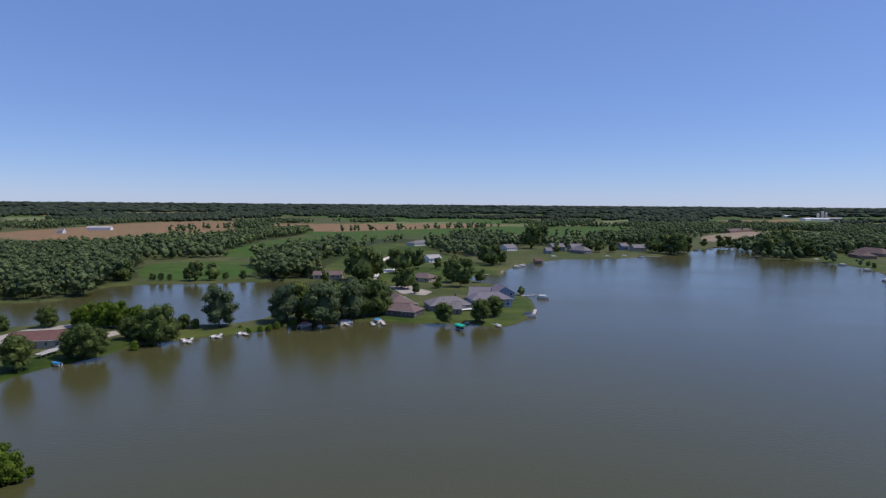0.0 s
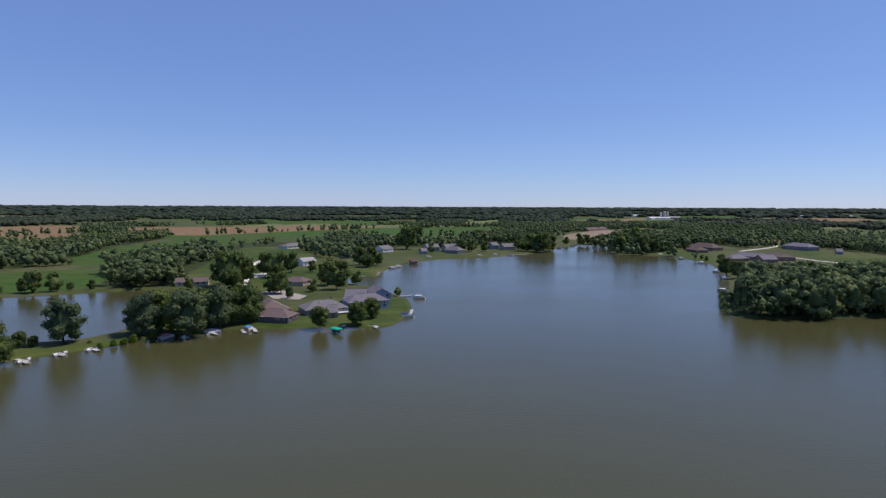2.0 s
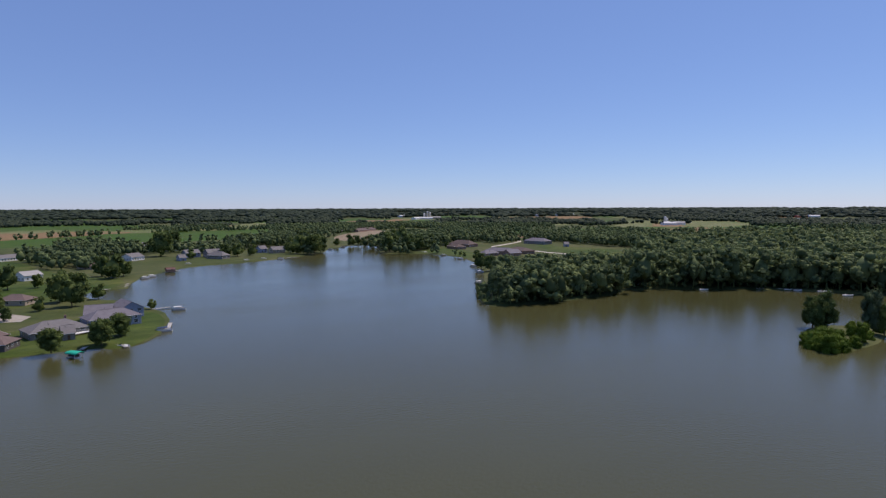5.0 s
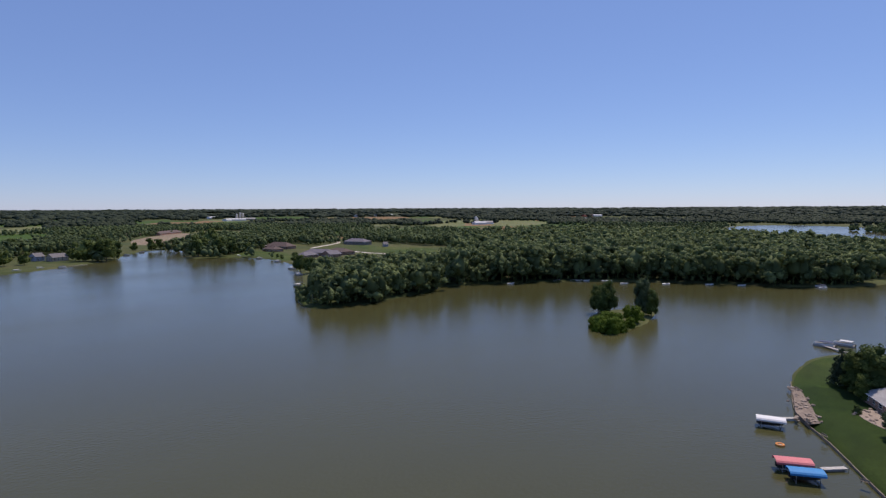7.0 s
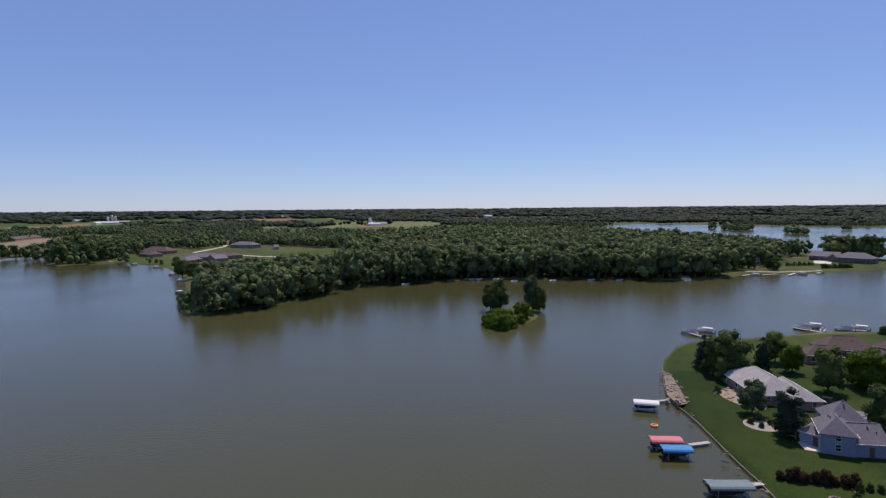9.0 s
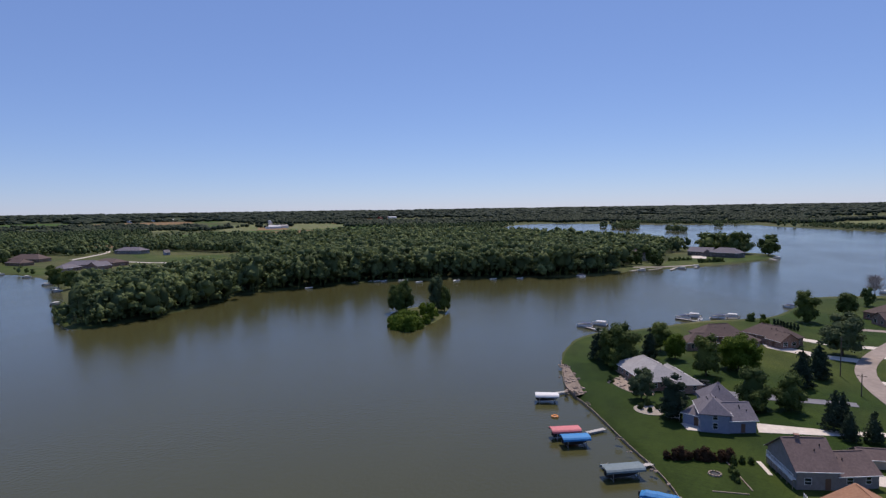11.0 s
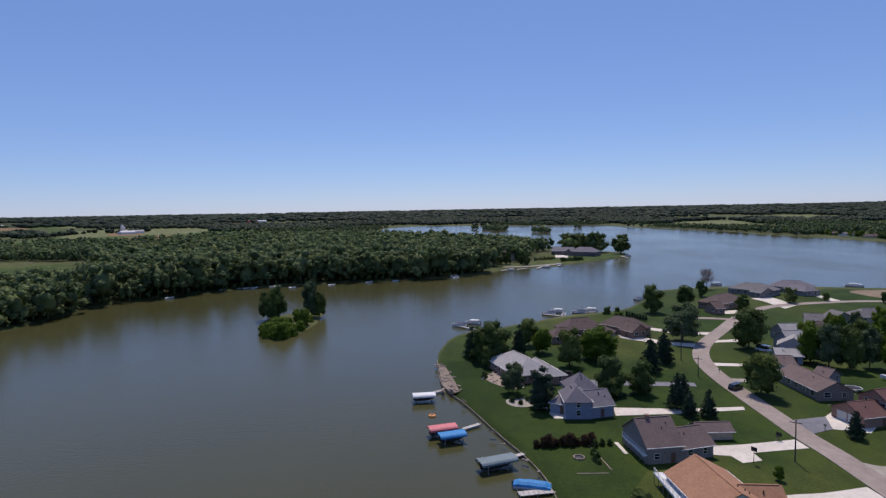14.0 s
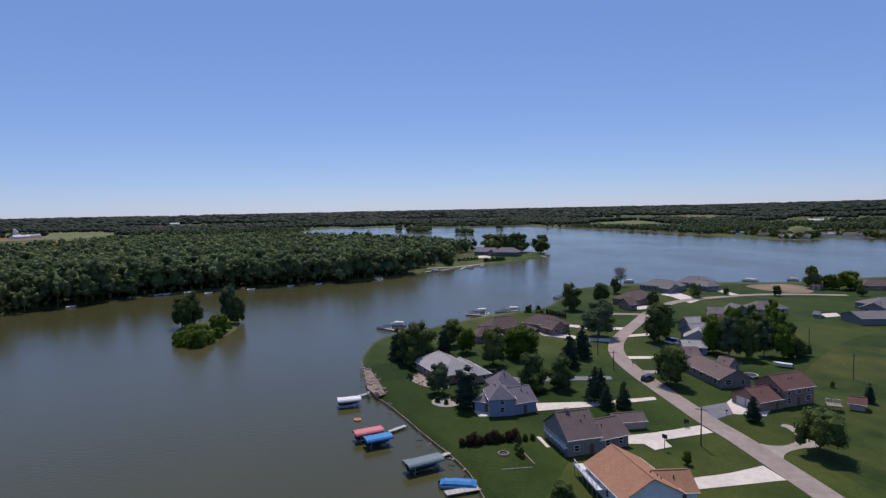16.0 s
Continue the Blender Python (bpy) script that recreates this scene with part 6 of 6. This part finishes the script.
house("long low house with grey roof", "wall_tan", "roof_mauve", [((-92.2, 413.6), (-72.2, 415.0), 5.5, 3.0, 5.2, False)])
house("small house with grey hipped roof", "wall_tan", "roof_mauve", [((-15.7, 404.0), (-10.9, 401.0), 5.5, 3.2, 5.8, True)])
house("white house with pale blue-grey roof", "wall_white", "roof_pale", [((-15.6, 534.1), (-4.2, 541.2), 6.0, 4.2, 7.0, False)])
house("white house behind trees", "wall_white", "roof_grey", [((-36.8, 753.9), (-22.5, 767.5), 8.0, 3.5, 6.5, True)])
house("pale house with brown roof among trees", "wall_tan", "roof_mauve", [((32.2, 611.2), (37.8, 604.2), 6.0, 3.2, 6.0, True)])
house("white house with a steep gable", "wall_white", "roof_pale", [((-69.5, 574.2), (-63.3, 535.9), 3.0, 3.0, 6.0, False)])
house("grey house near the water", "wall_white", "roof_grey", [((70.1, 677.9), (83.3, 689.0), 7.0, 4.0, 7.5, False)])
house("white two-storey house on higher ground", "wall_white", "roof_grey", [((100.2, 858.3), (114.2, 876.0), 8.0, 5.5, 9.0, True)])
house("grey-blue lakeside house with white trim", "wall_blue", "roof_grey", [((127.7, 689.3), (142.9, 691.0), 8.0, 5.0, 8.5, False), ((114.2, 646.7), (120.7, 647.4), 6.0, 3.5, 6.5, False)])
house("grey lakeside house with steep roof", "wall_grey", "roof_grey", [((147.9, 676.9), (164.2, 678.8), 8.0, 5.0, 9.0, False), ((152.0, 654.5), (157.7, 646.3), 6.0, 4.0, 8.0, True)])
house("blue-grey house under trees by the lake", "wall_blue", "roof_grey", [((215.9, 709.5), (224.5, 710.5), 7.0, 5.0, 8.5, False)])
house("tan house under trees by the lake", "wall_tan", "roof_grey", [((224.9, 690.5), (240.4, 692.2), 7.0, 4.5, 8.0, False)])
house("long low brown building", "wall_brick", "roof_brown", [((581.4, 1199.7), (665.4, 1271.2), 12.0, 4.0, 8.0, False)], name="barn", wins=False)
house("low brown building before woods", "wall_brick", "roof_brown", [((536.0, 1218.8), (554.1, 1222.0), 9.0, 4.0, 8.0, True)], name="barn", wins=False)
house("long white barn on the brown field", "wall_white", "roof_pale", [((-673.8, 1101.2), (-633.4, 1109.5), 8.0, 5.0, 8.0, False)], name="barn", wins=False)
house("farmhouse hidden by trees", "wall_white", "roof_grey", [((-651.1, 981.0), (-641.7, 982.7), 6.0, 5.0, 8.0, False)])
# eastern shore
house("brown lakeside house with hipped roof", "wall_brick", "roof_brown", [((480.8, 659.9), (484.9, 639.0), 9.0, 4.0, 9.0, True), ((447.9, 623.7), (446.1, 609.8), 7.0, 3.5, 7.0, True)])
house("wide purple-brown house with many roofs", "wall_brick", "roof_lilac", [((433.4, 525.2), (441.8, 506.8), 8.0, 4.0, 7.5, True), ((422.1, 488.0), (437.9, 486.9), 7.0, 3.8, 7.5, False), ((403.3, 502.4), (414.8, 504.6), 6.0, 3.5, 6.5, True)])
house("dark brown house behind the wood", "wall_brick", "roof_brown", [((469.1, 522.6), (463.7, 501.9), 8.0, 4.0, 7.0, True)])
house("purple-grey house on the meadow edge", "wall_grey", "roof_lilac", [((604.2, 639.3), (606.2, 617.5), 9.0, 5.0, 9.0, True)])
house("small pale blue house by the meadow", "wall_blue", "roof_grey", [((592.5, 564.0), (597.4, 560.2), 6.0, 3.5, 6.5, False)])
house("grey house beside the forest", "wall_grey", "roof_grey", [((472.8, 369.7), (487.3, 367.3), 6.0, 3.2, 6.0, True)])
ribbon("road", "pale track winding over the meadow", "road", [(504.5, 540.9), (493.7, 490.5), (500.6, 474.5), (474.8, 425.5), (448.1, 379.8), (431.8, 343.1), (430.4, 331.4)], 5.0, M["concrete"], top=1.1)
ribbon("road", "pale track towards brown houses", "road", [(509.1, 619.3), (569.4, 653.2), (610.3, 676.1), (643.8, 710.5), (656.6, 744.6)], 5.0, M["concrete"], top=1.1)
ribbon("road", "pale lane between houses and trees", "road", [(-49.5, 392.6), (-52.1, 460.1), (-59.9, 502.9), (-57.5, 555.3), (-49.7, 606.2)], 6.0, M["concrete"], top=1.1)
slab("driveway", "pale parking area behind the roofs", "driveway", [(-34.1, 371.5), (-23.7, 380.0), (-6.3, 351.0), (-10.4, 337.5), (-24.7, 343.3)], M["gravel"], top=1.1)
slab("driveway", "pale drives among lawns", "driveway", [(-56.7, 467.9), (-39.1, 477.5), (-33.3, 461.4), (-50.4, 444.9)], M["concrete"], top=1.1)
# far peninsula
house("wide dark peninsula house with mauve roofs", "wall_dark", "roof_lilac", [((672.0, -62.0), (662.0, -84.0), 8.0, 4.6, 8.6, False), ((652.0, -88.0), (644.0, -100.0), 8.0, 5.0, 9.6, True), ((650.0, -76.0), (660.0, -78.0), 4.0, 4.2, 7.4, False)])
slab("patio", "pale stone terrace before the peninsula house", "patio", [(658.0, -62.1), (661.9, -76.8), (623.6, -72.3), (627.4, -59.2)], M["concrete"], top=1.08)
house("tan house among peninsula trees", "wall_tan", "roof_mauve", [((603.1, -5.0), (600.2, -14.4), 8.0, 6.5, 11.0, True)])
slab("beach", "pale sand strip along the peninsula", "beach", [(524.5, -2.5), (529.0, -25.8), (549.1, -53.8), (557.5, -54.6), (536.8, -26.2), (531.8, -3.6)], M["gravel"], top=1.1)
for a, b in (((517.9, -10.1), (500.8, -0.9)), ((524.3, -25.6), (511.8, -14.9)), ((542.1, -40.3), (517.5, -32.9)), ((560.3, -59.3), (538.7, -53.8)), ((654.0, -130.0), (620.9, -133.2))):
    dock(a, b, 2.4, "wide pale wooden dock off the peninsula")
# white farms far away
for (x, y), w, a in (((1597.5, 1089.5), 60, 20), ((2241.1, 2127.3), 160, 10), ((1390.2, 2208.9), 90, 30), ((1487.8, 2512.5), 40, 10), ((2043.6, 2462.4), 60, 15), ((2213.7, 977.6), 50, 40), ((2100.6, 2169.8), 50, 10), ((1488.3, -1024.3), 30, 80), ((1502.5, -1080.0), 45, 80), ((3165.0, -781.2), 60, 70)):
    u = Vector((math.cos(radians(a)), math.sin(radians(a)))) * w / 2
    z = float(rise(math.hypot(x, y)))
    h = house("white farm building on distant fields", "wall_white", "roof_white", [((x - u.x, y - u.y), (x + u.x, y + u.y), 11, 6 + z, 10 + z, False)], name="barn", wins=False)
def silo(x, y, r, h):
    t = thing("silo", "tall pale concrete silo beside a farm", "silo", x, y, float(rise(math.hypot(x, y))), group="farm silos")
    part("shaft", rod((0, 0, 0), (0, 0, h), r, seg=16), M["concrete"], t)
    b = bmesh.new()
    bmesh.ops.create_uvsphere(b, u_segments=16, v_segments=8, radius=r * 1.02)
    part("dome", b, M["roof_white"], t).location = (0, 0, h)


for x, y, h in ((1622.0, 1112.0, 22.0), (1638.0, 1118.0, 17.0), (1440.0, 2235.0, 24.0), (1460.0, 2240.0, 30.0), (1478.0, 2246.0, 26.0)):
    silo(x, y, 4.5, h)
for (x, y), w, k, wall_key, roof_key in (((1575.0, 1065.0), 34, 9.0, "wall_white", "roof_white"), ((1640.0, 1075.0), 28, 8.0, "wall_white", "roof_pale"), ((2660.8, 1166.4), 46, 9.0, "wall_red", "roof_red"), ((2693.2, 1133.9), 40, 8.0, "wall_white", "roof_white"), ((1420.0, 2190.0), 50, 9.0, "wall_white", "roof_white"), ((1500.0, 2230.0), 40, 9.0, "wall_grey", "roof_pale")):
    z = float(rise(math.hypot(x, y)))
    house("farm barn among distant fields", wall_key, roof_key, [((x - w / 2, y + w * 0.3), (x + w / 2, y - w * 0.3), k, 6 + z, 10 + z, False)], name="barn", wins=False)
# grassy bank above the far shore
bm, bank = bmesh.new(), []
for i in range(13):
    row = []
    for j in range(9):
        p, q = i / 6 - 1, j / 4 - 1
        hgt = 10 * max(0.0, 1 - p * p) ** 0.35 * max(0.0, 1 - q * q) ** 0.6 * (1 + 0.15 * noise.noise(Vector((p * 2, q * 2, 5))))
        row.append(bm.verts.new((1045 + p * 22 * 0.5 + q * 55 * 0.84, -690 - p * 32 * 0.84 + q * 55 * -0.54, 0.6 + hgt)))
    bank.append(row)
for r0, r1 in zip(bank, bank[1:]):
    for j in range(8):
        bm.faces.new((r0[j], r0[j + 1], r1[j + 1], r1[j])).smooth = True
bmesh.ops.recalc_face_normals(bm, faces=bm.faces)
tagged(obj("grassy_bank", bm, M["pale"]), "pale mown grassy bank above the shore", "ground", kind="structure")
# far shore houses
frng = random.Random(9)
FAR_SHORE = [(1172.4, -522.7), (1058.9, -514.6), (974.7, -532.7), (887.6, -539.1), (821.7, -528.4), (811.6, -550.8), (856.4, -603.0), (891.4, -650.4), (836.3, -644.5), (797.1, -653.7)]


def far_spot(k, back):
    """A place at the fraction k along the far shore, a way back from the water."""
    i = min(int(k * (len(FAR_SHORE) - 1)), len(FAR_SHORE) - 2)
    p = Vector(FAR_SHORE[i]).lerp(Vector(FAR_SHORE[i + 1]), k * (len(FAR_SHORE) - 1) - i)
    return p + p.normalized() * back


for i in range(30):
    p = far_spot((i + 0.5) / 30, frng.uniform(16, 34) + 34 * (i % 3 == 2))
    u = Vector((-p.y, p.x)).normalized() * frng.uniform(3.5, 6.5)
    house("distant lakeside house on the far shore", frng.choice(("wall_white", "wall_tan", "wall_grey", "wall_dark")), frng.choice(("roof_grey", "roof_mauve", "roof_pale", "roof_brown")), [((p - u)[:], (p + u)[:], frng.uniform(4, 5), 3.4, frng.uniform(5.8, 7.2), bool(i % 2))], wins=False)
    if i % 2 == 0:
        q, e = far_spot((i + 0.3) / 30, 2), far_spot((i + 0.3) / 30, -9)
        dock(q[:], e[:], 2.0, "pale dock on the far shore")

# trees on the north-west shore
NW = "trees on the north-west shore"
tree(-134.2, 179.8, 11.2, "broad", 1.1, z=0.8, label="rounded dark green tree at the water", group=NW)
for x, y, h in ((-121.8, 194.4, 12.1), (-126.9, 195.7, 9.4), (-118.9, 195.9, 10.2), (-107.5, 217.7, 14.4), (-121.7, 222.8, 8.9), (-117.0, 220.2, 6.6), (-166.7, 242.1, 9.2), (-109.1, 241.9, 6.3), (-104.6, 242.1, 4.4), (-180.5, 235.0, 6.6), (-104.6, 221.5, 8.9), (-114.8, 223.1, 11.1)):
    tree(x, y, h, "broad", 1.05, z=0.8, group=NW)
for x, y, h in ((-149.2, 242.7, 10.6), (-143.3, 242.9, 11.1), (-136.3, 243.2, 11.6), (-129.2, 241.2, 10.1), (-155.3, 244.8, 8.3), (-123.0, 239.2, 9.5)):
    tree(x, y, h, "light", 1.1, z=0.8, group=NW)
tree(-112.9, 209.6, 2.9, "bush", 0.8, z=0.5, group=NW)
tree(-96.2, 247.0, 17.7, "silver", 1.3, z=0.7, group=NW)
for x, y, h in ((-69.2, 255.2, 17.7), (-74.6, 260.1, 12.9), (-65.6, 263.0, 17.2), (-41.9, 264.0, 18.9), (-38.4, 272.3, 16.7), (-46.9, 269.1, 18.2), (-31.2, 275.4, 16.9), (-38.1, 295.0, 15.8), (-28.9, 284.4, 13.5), (-52.7, 277.4, 16.5), (-65.5, 282.8, 14.0)):
    tree(x, y, h, ("silver", "broad", "tall")[int(h * 10) % 3], 1.05, z=0.9, group=NW)
tree(-52.5, 252.2, 19.0, "silver", 1.3, z=0.9, label="full tree with greyish green leaves at the shore", group=NW)
tree(-57.8, 258.2, 15.4, "light", 1.0, z=0.9, group=NW)
for x, y, h in ((0.8, 257.9, 9.2), (17.2, 261.1, 10.4), (25.2, 274.8, 9.8), (46.3, 340.4, 5.4)):
    tree(x, y, h, "broad", 1.15, z=0.9, group=NW)
for x, y, h in ((-60.0, 403.8, 23.8), (-50.5, 417.1, 22.9), (-53.7, 392.3, 23.1), (-29.6, 446.3, 19.3), (-37.8, 461.1, 18.1), (-20.5, 478.8, 16.9), (-21.8, 362.1, 14.3), (-27.2, 366.8, 13.0), (-16.0, 343.8, 6.8), (6.4, 395.8, 17.1), (11.6, 374.0, 16.2), (16.6, 408.4, 16.1), (25.9, 396.9, 9.4), (10.9, 456.6, 13.5), (-3.1, 368.1, 8.0), (-79.9, 390.8, 8.5),
        (43.1, 510.6, 19.0), (36.9, 530.1, 16.6), (51.6, 521.0, 15.3), (-4.1, 479.9, 9.4)):
    tree(x, y, h, "broad", 1.0, z=0.9, group=NW)
for x, y, h in ((109.3, 717.7, 28.0), (134.1, 804.2, 26.7), (114.2, 801.9, 20.3), (167.8, 671.3, 14.4), (179.1, 664.3, 15.6), (195.8, 665.9, 13.0), (246.6, 662.8, 22.0), (263.7, 649.0, 22.8), (256.9, 656.0, 19.2), (278.3, 665.8, 19.5), (131.1, 667.7, 10.5), (328.8, 851.5, 19.9), (234.3, 840.3, 19.7), (245.5, 687.1, 12.1),
        (352.5, 783.9, 10.7), (366.2, 764.3, 16.4), (383.4, 776.6, 13.7), (401.7, 768.1, 15.0), (395.4, 777.9, 12.2)):
    tree(x, y, h, "broad", 1.1, z=0.9, group="trees on the far shore")
for x, y, h in ((-169.5, 394.3, 13.2), (-173.3, 394.0, 10.9), (-159.0, 397.9, 11.8), (-192.1, 392.9, 5.4), (-197.7, 392.6, 5.4), (-186.5, 393.3, 4.7), (-151.0, 401.4, 5.5), (-140.4, 405.2, 6.4), (-216.3, 391.5, 13.9)):
    tree(x, y, h, "broad", 1.0, z=0.9, group="trees by the pond")
for x, y, h in ((-76.8, 240.9, 1.9), (-80.7, 238.5, 1.9), (-73.9, 243.2, 2.2), (-86.5, 245.0, 1.5), (-71.6, 247.9, 2.5), (-66.2, 255.3, 2.5)):
    tree(x, y, h, "bush", 1.0, z=0.6, group="bushes on the pond dam")
for x, y, h in ((-84.5, 107.5, 7.8), (-85.9, 105.2, 8.5), (-84.1, 109.8, 4.6), (-81.1, 110.6, 2.1), (-81.3, 108.2, 2.7)):
    tree(x, y, h, "light", 1.1, z=0.0, label="light green tree overhanging the water", group=NW)
for x, y, h in ((669.3, -136.4, 22.4), (688.3, -104.9, 24.3), (694.0, -116.1, 21.8), (704.2, -84.5, 22.1)):
    tree(x, y, h, "broad", 1.2, z=0.8, group="trees on the far peninsula")
for x, y, h in ((350.4, 622.4, 25.0), (367.0, 609.7, 26.4), (389.4, 668.6, 30.1), (388.3, 617.4, 21.3), (422.3, 643.3, 19.5), (315.9, 398.2, 14.9), (360.5, 460.9, 11.4), (310.5, 379.2, 13.4), (453.0, 647.9, 7.7), (388.9, 528.3, 5.1), (383.2, 513.2, 5.0), (338.7, 265.4, 8.1), (320.1, 249.4, 8.4)):
    tree(x, y, h, "broad", 1.0, z=0.8, group="trees on the eastern shore")

# boats and docks on the north-west shore
for (x, y), a in (((-99.2, 223.1), 70), ((-91.1, 231.1), 60), ((-82.4, 236.6), 60)):
    speed_boat(x, y, a, 5.5)
for (x, y), a, k in (((-60.4, 251.9), 60, "cv_red"), ((-43.6, 258.6), 40, "cv_navy"), ((-29.7, 261.6), 80, "cv_blue"), ((42.6, 279.3), 5, "cv_navy"), ((58.8, 334.7), 0, "cv_white")):
    pontoon_boat(x, y, a, 7.0, k)
x, y = (23.9, 257.4)
speed_boat(x, y, 140, 5.5)
boat_lift((6.2, 250.8), (9.5, 246.2), "cv_green", "boat lift with a bright green canvas canopy")
x, y = (-127.3, 188.0)
speed_boat(x, y, 160, 4.0, 0.0, "cv_blue", "small boat under a blue cover by the bank")
for a, b in (((-102.8, 225.8), (-96.5, 219.5)), ((-93.3, 232.1), (-88.6, 228.2)), ((-84.5, 238.6), (-79.5, 233.6)), ((-48.0, 263.5), (-41.3, 253.8)), ((-32.2, 261.5), (-30.3, 254.2)), ((-27.9, 264.2), (-25.9, 255.5)), ((10.5, 259.4), (13.4, 267.1)), ((22.6, 263.6), (25.3, 253.8)), ((46.0, 342.4), (55.8, 345.0)), ((48.0, 296.2), (44.5, 280.8)), ((26.0, 440.1), (47.9, 459.8)), ((34.6, 451.4), (50.0, 471.8)), ((90.2, 555.0), (97.1, 544.7)), ((215.9, 620.6), (234.7, 622.2))):
    dock(a, b, 1.6)
for (x, y), a in (((64.6, 502.8), 20), ((70.8, 512.6), 20), ((194.1, 618.7), 0), ((210.4, 613.4), 10), ((312.7, 714.9), 0), ((345.0, 745.8), 10), ((116.0, 605.3), 10), ((173.6, 610.2), 0), ((382.0, 591.9), 10), ((376.0, 543.5), 0), ((365.2, 496.2), 0), ((328.5, 425.9), 0), ((301.2, 381.2), 0), ((257.2, 326.8), 0),
        ((354.5, 213.1), -40), ((389.0, 194.5), -40), ((397.2, 185.2), -40), ((398.3, 181.1), -40), ((400.6, 176.3), -40), ((407.5, 164.9), -40), ((407.4, 161.9), -40), ((400.3, 147.8), -55), ((414.5, 123.1), -55), ((428.8, 98.3), -55), ((436.9, 79.4), -55), ((452.7, 34.1), -55), ((459.2, 36.0), 80), ((508.1, -9.8), 70), ((530.2, -42.5), 70), ((548.8, -54.9), 70), ((647.6, -139.0), 70)):
    if a < 0:
        speed_boat(x, y, a, 5.5)
    else:
        pontoon_boat(x, y, a, 7.0, "cv_white" if int(x) % 3 else "cv_navy")
boathouse = house("dark red boathouse over the water", "wall_brick", "roof_red", [((85.7, 540.7), (92.1, 541.2), 4.0, 2.2, 3.4, False)], name="boathouse", wins=False)

# trees between the far shore houses
for i in range(110):
    p = far_spot((i + frng.random()) / 110, frng.uniform(6, 58))
    tree(p.x, p.y, frng.uniform(5, 11), frng.choice(("broad", "light", "tall")), 1.25, z=0.9, group="trees on the far shore")

for i in range(12):
    k = i / 11
    a, b = (591.6, -36.0), (606.2, -57.1)
    tree(a[0] * (1 - k) + b[0] * k, a[1] * (1 - k) + b[1] * k, frng.uniform(2.0, 4.0), "shrub", 0.7, z=0.9, group="shrubs on the far peninsula")
for i in range(9):
    k = i / 8
    a, b = (578.3, -61.3), (592.2, -82.6)
    tree(a[0] * (1 - k) + b[0] * k, a[1] * (1 - k) + b[1] * k, frng.uniform(3.0, 5.0), "shrub", 0.9, z=0.9, group="shrubs on the far peninsula")
for x, y, h in ((552.4, -21.6, 13.0), (545.9, -25.1, 11.8), (577.5, -17.0, 14.7), (557.7, -1.1, 15.3), (556.0, -7.6, 13.1), (570.9, 4.4, 16.8)):
    tree(x, y, h, "tall", 1.0, z=0.9, group="trees on the far peninsula")
